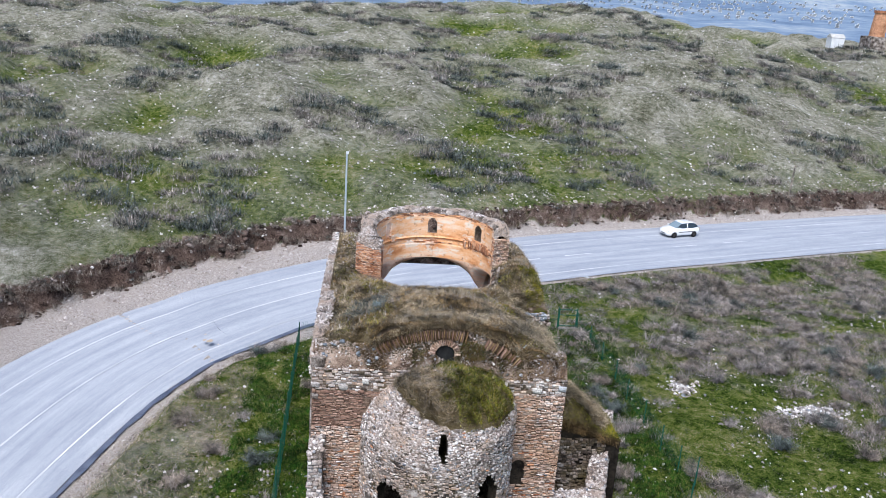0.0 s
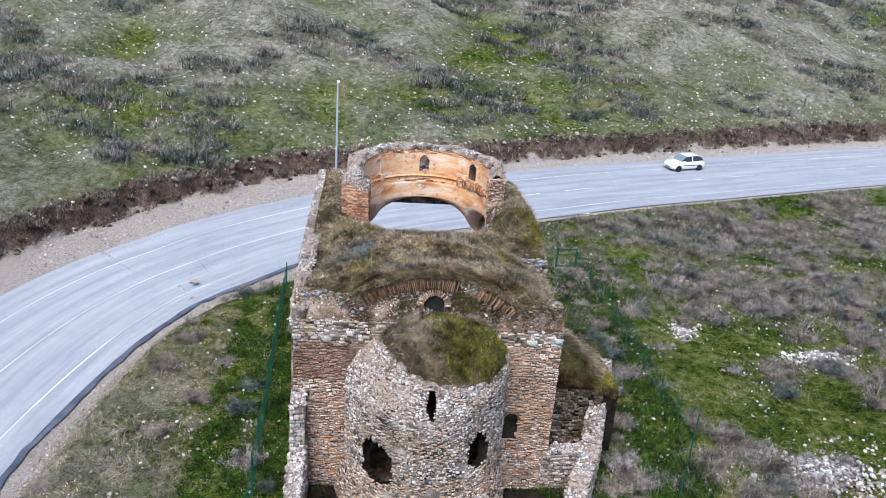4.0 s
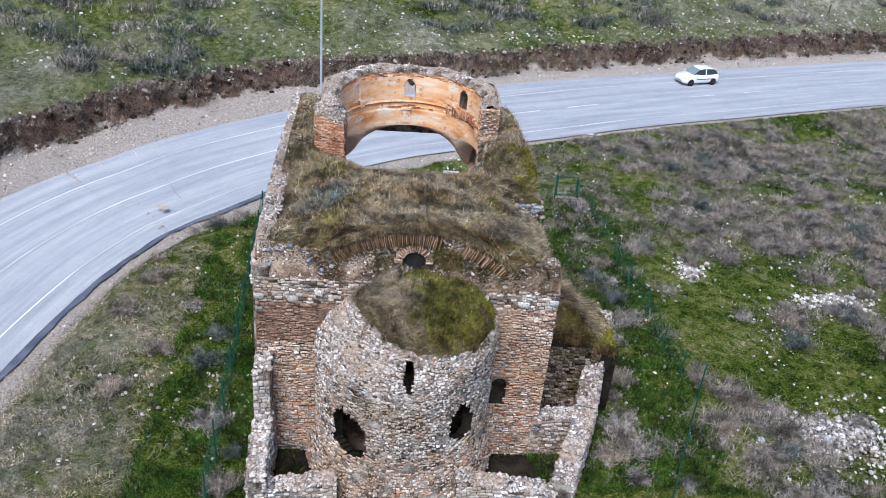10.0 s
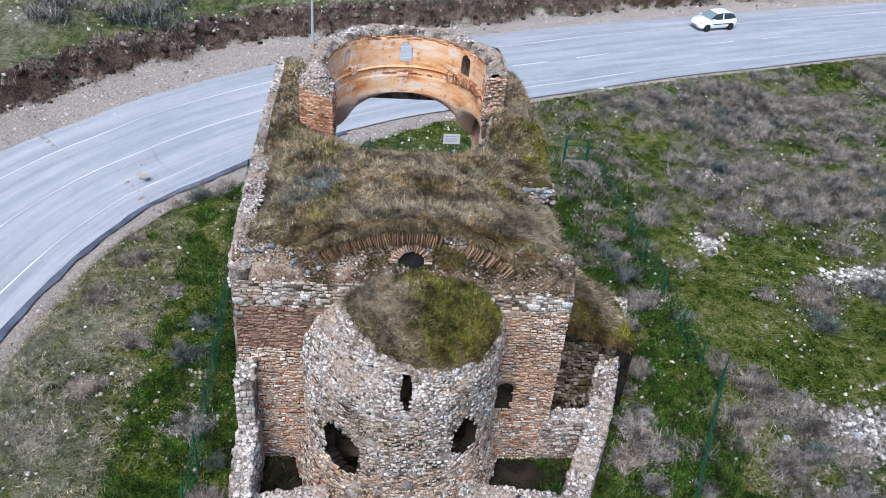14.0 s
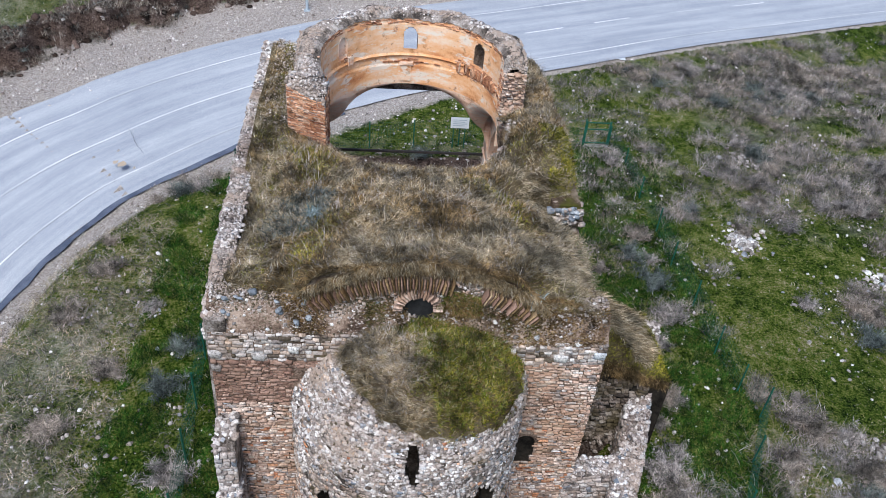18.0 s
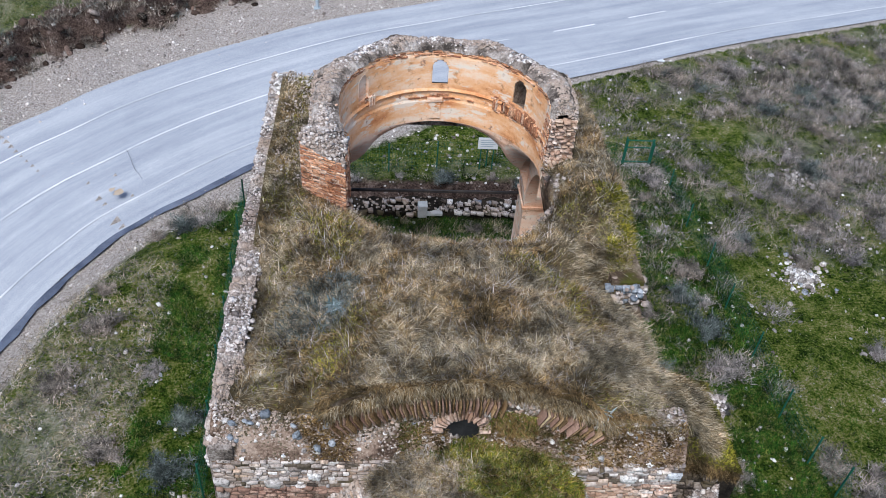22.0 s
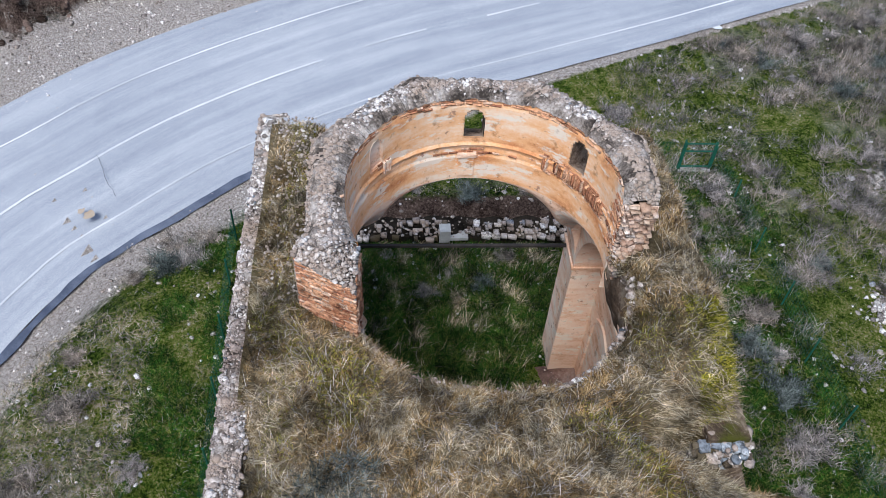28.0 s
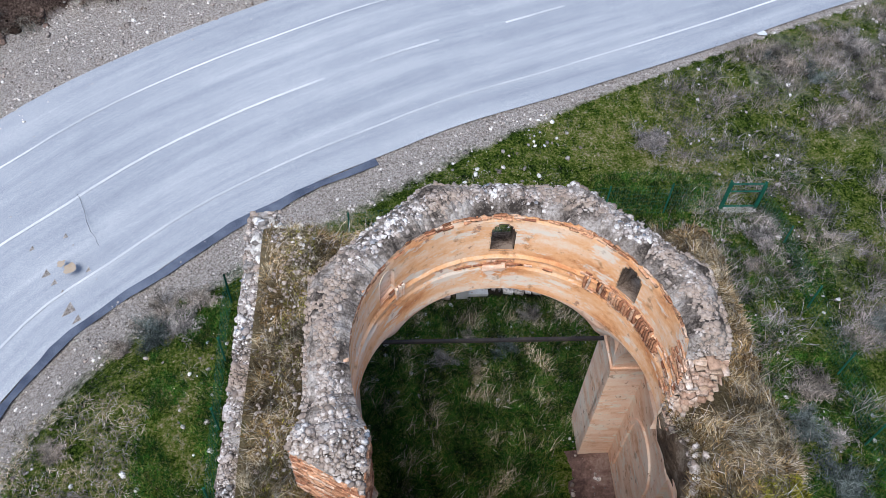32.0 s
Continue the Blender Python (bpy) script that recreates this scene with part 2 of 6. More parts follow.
BUSH = pieces("blue_green_bush", [(0.0, (0.03, 0.042, 0.036)), (0.5, (0.09, 0.11, 0.1)), (1.0, (0.22, 0.25, 0.24))], fine=3)
WHITE_PAINT, wt, wb = mat("white_car_paint", 0.25)
wb.inputs["Base Color"].default_value = (0.8, 0.8, 0.79, 1)
wb.inputs["Coat Weight"].default_value = 0.6
GLASS_DARK, gt, gb = mat("car_glass", 0.06)
gb.inputs["Base Color"].default_value = (0.025, 0.035, 0.045, 1)
gb.inputs["Specular IOR Level"].default_value = 0.6
# the sky's reflection in the windscreen is put into this base colour
GLASS_SKY, gt2, gb2 = mat("glass_with_painted_sky", 0.08, 0.6)
gb2.inputs["Base Color"].default_value = (0.2, 0.26, 0.29, 1)
RUBBER_AND_VENT = two_scale("rubber", [(0.3, (0.012, 0.012, 0.012)), (0.7, (0.03, 0.03, 0.03))], 4, 30, 0.8, 0.002)
STEEL = two_scale("galvanised_steel", [(0.3, (0.3, 0.36, 0.4)), (0.7, (0.45, 0.5, 0.54))], 2, 30, 0.5, 0.001)
SIGN_WHITE = two_scale("sign_white", [(0.3, (0.62, 0.63, 0.64)), (0.7, (0.78, 0.78, 0.78))], 2, 20, 0.5, 0.001)
CONCRETE = two_scale("pale_concrete", [(0.3, (0.38, 0.37, 0.35)), (0.7, (0.6, 0.59, 0.56))], 2, 20, 0.9, 0.01)
PINK_FLOOR = two_scale("pinkish_mortar_floor", [(0.34, (0.07, 0.042, 0.035)), (0.5, (0.17, 0.105, 0.085)), (0.66, (0.3, 0.22, 0.19))], 0.9, 8, 0.95, 0.03)
RUST = two_scale("orange_stain", [(0.3, (0.4, 0.3, 0.2)), (0.7, (0.44, 0.38, 0.32))], 2, 20, 0.9, 0.002)
TAR = two_scale("crack_tar", [(0.3, (0.05, 0.05, 0.055)), (0.7, (0.1, 0.1, 0.11))], 2, 20, 0.9, 0.002)
# the blue haze over the far hills is put into their base colour
FAR_BLUE = two_scale("painted_haze", [(0.34, (0.11, 0.16, 0.24)), (0.5, (0.18, 0.245, 0.33)), (0.66, (0.33, 0.37, 0.4))], 0.004, 0.03, 1.0, 0.0)
# earth with the shade of recesses and chambers put into its near-black colour
SHADED_SOIL = two_scale("dark_soil", [(0.34, (0.006, 0.005, 0.004)), (0.68, (0.04, 0.032, 0.024))], 1.0, 8, 0.97, 0.08)
GREEN = two_scale("green_paint", [(0.3, (0.01, 0.06, 0.04)), (0.7, (0.02, 0.12, 0.075))], 4, 30, 0.5, 0.002)
IRON = two_scale("dark_iron", [(0.3, (0.02, 0.02, 0.022)), (0.7, (0.06, 0.05, 0.045))], 4, 30, 0.6, 0.002)

# ---- mesh building ----


class Build:
    """Collects vertices and faces for one mesh."""

    def __init__(self):
        self.v, self.f = [], []

    def add(self, verts, faces):
        n = len(self.v)
        self.v += [tuple(p) for p in verts]
        self.f += [tuple(n + i for i in f) for f in faces]

    def grid(self, rows, close=False):
        """A sheet from rows of points of one length."""
        n, w = len(self.v), len(rows[0])
        for r in rows:
            self.v += [tuple(p) for p in r]
        for a in range(len(rows) - 1):
            for b in range(w if close else w - 1):
                c = (b + 1) % w
                self.f.append((n + a * w + b, n + a * w + c, n + (a + 1) * w + c, n + (a + 1) * w + b))

    def box(self, m, sx, sy, sz, jit=0.0, rng=random):
        """A box with sides sx, sy, sz about the pose m, its corners moved at random by jit."""
        vs = [m @ Vector((x * sx / 2 + rng.uniform(-jit, jit), y * sy / 2 + rng.uniform(-jit, jit), z * sz / 2 + rng.uniform(-jit, jit))) for x in (-1, 1) for y in (-1, 1) for z in (-1, 1)]
        self.add(vs, [(0, 1, 3, 2), (4, 6, 7, 5), (0, 4, 5, 1), (2, 3, 7, 6), (0, 2, 6, 4), (1, 5, 7, 3)])

    def tube(self, a, b, r, n=8, r2=None):
        a, b = Vector(a), Vector(b)
        q = (b - a).to_track_quat("Z", "Y").to_matrix()
        rows = [[p + q @ Vector((rr * math.cos(k * 2 * math.pi / n), rr * math.sin(k * 2 * math.pi / n), 0)) for k in range(n)] for p, rr in ((a, r), (b, r if r2 is None else r2))]
        k = len(self.v)
        self.grid(rows, True)
        self.f += [tuple(k + i for i in range(n))[::-1], tuple(k + n + i for i in range(n))]

    def lump(self, c, r, squash=0.7, rng=random):
        """A rough stone: a bent octahedron with cut corners."""
        rx, ry, rz = r * rng.uniform(0.75, 1.25), r * rng.uniform(0.75, 1.25), r * squash * rng.uniform(0.8, 1.2)
        q = Euler((rng.uniform(-0.4, 0.4), rng.uniform(-0.4, 0.4), rng.uniform(0, 6.3))).to_matrix()
        pts = []
        for x, y, z in LUMP_V:
            j = rng.uniform(0.85, 1.15)
            pts.append(Vector(c) + q @ Vector((x * rx * j, y * ry * j, z * rz * j)))
        self.add(pts, LUMP_F)

    def mesh(self, name, smooth=False):
        me = bpy.data.meshes.new(name)
        me.from_pydata(self.v, [], self.f)
        if smooth:
            me.shade_smooth()
        return me


def lump_shape():
    bm = bmesh.new()
    bmesh.ops.create_icosphere(bm, subdivisions=1, radius=1)
    v, f = [tuple(p.co) for p in bm.verts], [tuple(p.index for p in q.verts) for q in bm.faces]
    bm.free()
    return v, f


LUMP_V, LUMP_F = lump_shape()


def fast_mesh(name, verts, faces, smooth=False):
    """A mesh from an array of places and an array of faces with one number of corners."""
    me = bpy.data.meshes.new(name)
    verts, faces = np.asarray(verts, np.float32), np.asarray(faces, np.int32)
    me.vertices.add(len(verts))
    me.vertices.foreach_set("co", verts.ravel())
    me.loops.add(faces.size)
    me.loops.foreach_set("vertex_index", faces.ravel())
    me.polygons.add(len(faces))
    me.polygons.foreach_set("loop_start", np.arange(0, faces.size, faces.shape[1], dtype=np.int32))
    me.update(calc_edges=True)
    if smooth:
        me.shade_smooth()
    return me


def make_shapes(kind, count=10):
    """Shapes for single pieces: blocks one unit wide, deep (outwards along +y) and high, or lumps of radius one."""
    rng, out = random.Random(5), []
    for k in range(count):
        if kind == "bar":
            j = lambda a: rng.uniform(-a, a)
            v = [(x * 0.5 + j(0.05), y, z * 0.5 + j(0.05)) for y in (-0.6, 1.0) for x, z in ((-1, -1), (1, -1), (1, 1), (-1, 1))]
            f = [(a, (a + 1) % 4, (a + 1) % 4 + 4, a + 4) for a in range(4)] + [(4, 5, 6, 7)]
        elif kind == "block":
            j = lambda a: rng.uniform(-a, a)
            v = [(x * 0.5 + j(0.03), -0.6, z * 0.5 + j(0.03)) for x, z in ((-1, -1), (1, -1), (1, 1), (-1, 1))]
            v += [(x * 0.5 + j(0.07), 0.62 + j(0.2), z * 0.5 + j(0.1)) for x, z in ((-1, -1), (1, -1), (1, 1), (-1, 1))]
            v += [(x * 0.41 + j(0.07), 1.0 + j(0.35), z * 0.38 + j(0.09)) for x, z in ((-1, -1), (1, -1), (1, 1), (-1, 1))]
            f = [(a, (a + 1) % 4, (a + 1) % 4 + 4, a + 4) for a in range(4)] + [(a + 4, (a + 1) % 4 + 4, (a + 1) % 4 + 8, a + 8) for a in range(4)] + [(8, 9, 10, 11)]
        else:
            v = [tuple(c * rng.uniform(0.62, 1.25) for c in p) for p in LUMP_V]
            f = LUMP_F
        out.append((np.array(v), np.array(f)))
    return out


BLOCKS, LUMPS, BARS = make_shapes("block"), make_shapes("lump"), make_shapes("bar")


def joined(name, shapes, mats):
    """One mesh of many pieces."""
    mats = np.asarray(mats, float)
    vs, fs, n = [], [], 0
    for k, (v, f) in enumerate(shapes):
        m = mats[k :: len(shapes)]
        if not len(m):
            continue
        p = np.einsum("nij,vj->nvi", m[:, :3, :3], v) + m[:, None, :3, 3]
        vs.append(p.reshape(-1, 3))
        fs.append((f[None] + (n + np.arange(len(m)) * len(v))[:, None, None]).reshape(-1, f.shape[1]))
        n += p.shape[0] * p.shape[1]
    return fast_mesh(name, np.concatenate(vs), np.concatenate(fs))


SHARED = {}


def lay(name, kind, mats, look_name, parent, limit=300, label="", stuff="rubble"):
    """Pieces as parts of their own up to the limit, the first ones in the list; the rest joined."""
    shapes = {"block": BLOCKS, "lump": LUMPS, "bar": BARS}[kind]
    for k, m in enumerate(mats[:limit]):
        key = (kind, k % len(shapes), look_name)
        if key not in SHARED:
            v, f = shapes[key[1]]
            SHARED[key] = fast_mesh(name, v, f)
            SHARED[key].materials.append(LOOSE[look_name])
        ob = new(name, SHARED[key])
        ob.parent = parent
        ob.matrix_basis = Matrix(np.asarray(m).tolist())
    if len(mats) > limit:
        me = joined(stuff, shapes, mats[limit:])
        me.materials.append(JOINED[look_name])
        ob = new(stuff, me)
        ob.parent = parent
        tagged(ob, label, "", "", "stuff")


def frame_at(p, u, n, w, d, h, roll=0.0):
    """The pose and size of a block: its width along u, its depth along n, its height across both."""
    u, n = Vector(u).normalized(), Vector(n).normalized()
    up = u.cross(n)
    if up.z < 0:
        up = -up
    if roll:
        u, up = u * math.cos(roll) + up * math.sin(roll), up * math.cos(roll) - u * math.sin(roll)
    m = np.eye(4)
    m[:3, 0], m[:3, 1], m[:3, 2], m[:3, 3] = np.array(u) * w, np.array(n) * d, np.array(up) * h, p
    return m


def lump_at(p, r, rng, squash=0.7):
    q = Euler((rng.uniform(-0.5, 0.5), rng.uniform(-0.5, 0.5), rng.uniform(0, 6.3))).to_matrix()
    m = np.eye(4)
    m[:3, :3] = np.array(q) @ np.diag([r * rng.uniform(0.8, 1.35), r * rng.uniform(0.7, 1.1), r * squash * rng.uniform(0.8, 1.2)])
    m[:3, 3] = p
    return m


def courses(surf, s0, s1, z0, z1, kind, rng, keep=lambda s, z: True, tall=(0.12, 0.22), wide=(0.16, 0.42), deep=(0.03, 0.08), gap=0.015, loose=0.02, roll=0.05):
    """Courses of stones over a wall: surf(s, z) gives place, direction along the wall and outward normal; kind(s, z) the look of each stone."""
    out = collections.defaultdict(list)
    z = z0
    while z < z1:
        h = rng.uniform(*tall)
        s, first = s0, True
        while s < s1:
            k = kind(s, z)
            w = rng.uniform(*wide) * (rng.uniform(0.4, 1) if first else 1)
            w, first = min(w, s1 - s + 0.02), False
            if k and w > 0.05 and keep(s + w / 2, z + h / 2):
                p, u, n = surf(s + w / 2, z + h / 2 + rng.uniform(-loose, loose))
                out[k].append(frame_at(p, u, n, w - gap, rng.uniform(*deep), (h - gap) * rng.uniform(1 - 8 * loose, 1 + 4 * loose), rng.uniform(-roll, roll)))
            s += w
        z += h
    return out


def blades(places, length, width, lean, rng, droop=0.35, heading=None):
    """Grass or twigs: tapering bent blades that start at the places (an array)."""
    n = len(places)
    phi = rng.uniform(0, 2 * np.pi, n) if heading is None else heading + rng.normal(0, 0.7, n)
    th = np.clip(rng.normal(lean, 0.25, n), 0.02, 1.45)
    ln = length * rng.uniform(0.5, 1.25, n)
    d = np.stack([np.cos(phi) * np.sin(th), np.sin(phi) * np.sin(th), np.cos(th)], 1)
    across = np.stack([-np.sin(phi), np.cos(phi), np.zeros(n)], 1) * (width * rng.uniform(0.6, 1.3, n))[:, None]
    mid = places + d * (ln * 0.55)[:, None]
    tip = places + d * ln[:, None] + np.stack([np.cos(phi), np.sin(phi), -np.ones(n)], 1) * (ln * droop * 0.4)[:, None]
    v = np.stack([places - across, places + across, mid + across * 0.7, mid - across * 0.7, tip], 1).reshape(-1, 3)
    base = np.arange(n)[:, None] * 5
    f = np.concatenate([base + [0, 1, 2], base + [0, 2, 3], base + [3, 2, 4]], 1).reshape(-1, 3)
    return v, f


def field(name, places, length, width, lean, material, seed, label, category="grass", parent=None, **kw):
    v, f = blades(np.asarray(places, float), length, width, lean, np.random.default_rng(seed), **kw)
    me = fast_mesh(name, v, f)
    me.materials.append(material)
    ob = new(name, me)
    if parent:
        ob.parent = parent
        return tagged(ob, label, "", "", "stuff")
    return tagged(ob, label, category, "", "stuff")


def thing(name, label, category, place=(0, 0, 0), group="", kind=""):
    ob = new(name)
    ob.location = place
    ob.empty_display_size = 0.2
    return tagged(ob, label, category, group, kind)


def part(name, b, material, parent=None, label="", smooth=False):
    me = b.mesh(name, smooth) if isinstance(b, Build) else b
    if material and not me.materials:
        me.materials.append(material)
    ob = new(name, me)
    if parent:
        ob.parent = parent
    return tagged(ob, label)


def single(name, b, material, label, category, kind="", smooth=False):
    return tagged(part(name, b, material, None, "", smooth), label, category, "", kind)


def wob(x, y, z=0.0, scale=1.0, amp=1.0):
    return amp * noise.noise((x * scale, y * scale, z * scale))


# ---- the lie of the land ----
ROAD_LINE = np.array([(-26, -60), (-25.6, -20), (-24.8, -8), (-23.4, 0), (-21.2, 6.8), (-18.2, 11.4), (-15.1, 13.9), (-12, 16.3), (-8.4, 18.3), (-5.2, 19.7), (-2, 21.2), (3.8, 23.3), (9.8, 25.9), (21, 31), (40, 38), (57, 43.5), (90, 52), (200, 70)], float)
ROAD_Z = ((-40, -25, -18, -14.4, -5.5, 0, 5, 14, 26, 46, 80), (-4, -1.8, -0.3, 0.45, 1.7, 2.1, 2.3, 2.2, 2.0, 2.0, 2.2))
NEAR_EDGE, FAR_EDGE, LANE = -5.5, 6.6, 3.65


def resample(p, step=1.0):
    """A smooth line through the points."""
    out = []
    for i in range(len(p) - 1):
        a, b, c, d = p[max(i - 1, 0)], p[i], p[i + 1], p[min(i + 2, len(p) - 1)]
        n = max(2, int(np.linalg.norm(c - b) / step))
        for k in range(n):
            t = k / n
            out.append(0.5 * (2 * b + (c - a) * t + (2 * a - 5 * b + 4 * c - d) * t * t + (3 * b - a - 3 * c + d) * t ** 3))
    out.append(p[-1])
    return np.array(out)


CENTRE = resample(ROAD_LINE)
TANGENT = np.gradient(CENTRE, axis=0)
TANGENT /= np.linalg.norm(TANGENT, axis=1)[:, None]
NORMAL = np.stack([-TANGENT[:, 1], TANGENT[:, 0]], 1)


def road_z(x):
    return np.interp(x, *ROAD_Z)


def road_dist(x, y):
    """The distance from the road's middle, above zero towards the hill, and the road's height there."""
    x, y = np.atleast_1d(x), np.atleast_1d(y)
    d, z = np.empty(len(x)), np.empty(len(x))
    for k in range(0, len(x), 4000):
        q = np.stack([x[k : k + 4000], y[k : k + 4000]], 1)
        i = np.argmin((CENTRE * CENTRE).sum(1)[None] - 2 * q @ CENTRE.T, 1)
        dx, dy = (q - CENTRE[i]).T
        d[k : k + 4000] = dx * NORMAL[i, 0] + dy * NORMAL[i, 1]
        far = np.hypot(dx, dy)
        d[k : k + 4000] = np.sign(d[k : k + 4000]) * np.maximum(np.abs(d[k : k + 4000]), far)
        z[k : k + 4000] = road_z(CENTRE[i, 0])
    return d, z


LAND = np.array([(-12.5, -5.8, 1.5), (-9.3, -8.3, 1.1), (-9.7, 4, 1.8), (-11.7, 1.6, 1.6), (-15.5, -6, 0.6), (-7, -14, 0.8), (11.3, -3.6, 0.9), (11, -6.3, 1.1), (16.7, 5, 0.9), (22.8, 1.5, 0.6), (24, 13.7, 0.9), (29, 11.4, 1.3), (17, 17, 1.9), (12, 6.5, 1.5), (20, -10, 0.4), (0, 13, 1.7), (10.6, 12.1, 1.9), (4, 12, 1.6), (-4, 11.5, 1.6), (12.4, 5.3, 1.05), (13.7, -5.9, 0.85), (-7.9, 8.4, 1.6), (-7.5, -2, 1.4), (0, -16, 0.7), (8, -12, 0.9), (60, 0, 0), (60, -60, -3), (-60, -60, -4), (0, -60, -1)], float)


def smooth(t):
    t = np.clip(t, 0, 1)
    return t * t * (3 - 2 * t)


def snoise(x, y, scale, seed=0.0):
    return np.array([noise.noise((a * scale, b * scale, seed)) for a, b in zip(x, y)])


def land(x, y, rough=True):
    """The ground's height, and the gravel and bare soil on it."""
    x, y = np.atleast_1d(np.asarray(x, float)), np.atleast_1d(np.asarray(y, float))
    d, rz = road_dist(x, y)
    w = 1 / ((x[:, None] - LAND[None, :, 0]) ** 2 + (y[:, None] - LAND[None, :, 1]) ** 2 + 6) ** 1.5
    base = (w * LAND[None, :, 2]).sum(1) / w.sum(1)
    n1, n2 = snoise(x, y, 0.05), snoise(x, y, 0.22, 3.0)
    n3 = snoise(x, y, 0.9, 7.0)
    base = base + 0.25 * n2 + 0.08 * n3
    # the dug-out inside of the church, with a bank behind the low west wall
    inside = smooth((5.6 - np.abs(x)) / 0.7) * smooth((10.6 + 0.3 * n3 - y) / 1.1) * smooth((y + 13.2) / 0.6)
    base = base * (1 - inside) + (0.6 + 0.12 * n3) * inside
    near = smooth((NEAR_EDGE - 0.2 - d) / 4.0)
    z = (rz - 0.06) * (1 - near) + base * near
    # across the road: verge, cut bank, bench, hill
    verge = np.interp(x, [-30, -10, 0, 10, 60], [4.2, 4.0, 2.2, 1.6, 1.8])
    bank_h = np.interp(x, [-60, -25, -5, 10, 40, 80], [1.5, 1.7, 1.4, 1.5, 1.6, 1.2])
    dh = d - FAR_EDGE - verge
    crest = np.interp(x, [-300, -120, -83, -66, -37, -13, 10, 22, 47, 60, 69, 74, 80, 95, 108, 200, 400], [2, 12, 16.2, 17.2, 17.4, 19.2, 21, 22, 22.3, 21.8, 20, 18.6, 20, 17.4, 17.6, 12, 2])
    ragged = dh + 0.9 * n3 + 0.6 * n2
    u = np.maximum(dh, 0) / 118
    rise = np.where(u < 1, np.sin(np.clip(u, 0, 1) * np.pi / 2) ** 0.92, np.cos(np.clip((u - 1) * 0.9, 0, 1.9)))
    foot = rz + 0.25 + (bank_h + 0.35 * n2) * smooth(ragged / 0.7)
    hill = foot + (crest - rz - 0.25 - bank_h) * rise
    calm = 1 - 0.8 * smooth((u - 0.75) / 0.25)
    m1, m2, m3 = snoise(x, y, 0.034, 11.0), 1 - 2.2 * np.abs(snoise(x, y, 0.055, 17.0)), snoise(x, y, 0.12, 23.0)
    relief = 2.6 * m1 + 1.7 * m2 + 0.85 * m3
    hill = hill + smooth((dh - 10) / 25) * calm * (relief - 0.6) + smooth(dh / 8) * (0.55 * n2 + 0.25 * n3) + smooth((dh - 5) / 8) * 0.4 * m3
    far_lane = smooth((d - FAR_EDGE + 0.5) / 0.8)
    z = np.where(d > FAR_EDGE - 0.5, (rz - 0.06) * (1 - far_lane) + np.where(dh > -1.5, hill, rz + 0.1 + 0.06 * n3) * far_lane, z)
    r = np.hypot(x, y + 40)
    valley = np.interp(r, [0, 330, 600, 900, 2600, 3400, 4600], [0, -20, -55, -75, -80, -80, -80])
    k = smooth((r - 210) / 260)
    z = z * (1 - k) + (valley + 14 * n1) * k
    wide = np.interp(x, [-14, -6, 0, 6, 12], [4.4, 3.9, 2.4, 0.7, 0.2])
    gravel = smooth((d - NEAR_EDGE + wide) / (wide * 0.8)) * (d < 0) * 1.0 + ((d > 0) & (ragged < 0.1)) * 1.25
    soil = np.exp(-(((ragged - 0.45) / 0.75) ** 2)) * np.interp(x, [-8, 4, 34, 46], [1.3, 1.0, 1.0, 1.2])
    soil = soil + np.exp(-(((y - 9.9) / 1.0) ** 2)) * (np.abs(x) < 5.6) * 1.3 + (np.abs(x) < 5.6) * (y < -8) * (y > -13.2) * 1.4 + (x > 5) * (x < 8.4 + 0.362 * (y + 4.2)) * (y > -12) * (y < -5) * 1.4
    # dead straw on the hill's ridges and the bench over the bank, litter beside the road
    dry = np.where(d > 0, 0.84 + 0.9 * m2 * smooth((dh - 8) / 10) + 0.7 * m1 + 0.45 * n2 + 0.35 * np.exp(-(((dh - 5) / 5) ** 2)), 0.38 + 0.5 * snoise(x, y, 0.16, 71.0) + 0.55 * n2 + 0.55 * n3 - 0.35 * smooth((x - 9) / 2) * smooth((-1 - y) / 5) + 0.28 * smooth((x - 7) / 3) * smooth((y - 6 - 0.25 * (x - 12)) / 8))
    dry = dry + (d < 0) * smooth((-10.2 - x + 0.8 * n2) / 1.8) * smooth((4 - y) / 6) * 0.5 - (d < 0) * 0.8 * ((x > 5) & (x < 13) | (x > -10) & (x < -5.4))
    return z, gravel, soil, dry


def land_z(x, y):
    return float(land(x, y)[0][0])


def spread(lo, hi, step, mid_lo, mid_hi, out):
    """Steps that are fine over the near ground, coarser over the hill and wide beyond."""
    def side(v, way, mid, s):
        a = []
        while way * v < out:
            s = min(s * 1.06, 1.1) if way * v < way * mid else s * 1.25
            v += way * s
            a.append(v)
        return a

    return np.array(side(lo, -1, mid_lo, step)[::-1] + list(np.arange(lo, hi + step / 2, step)) + side(hi, 1, mid_hi, step))


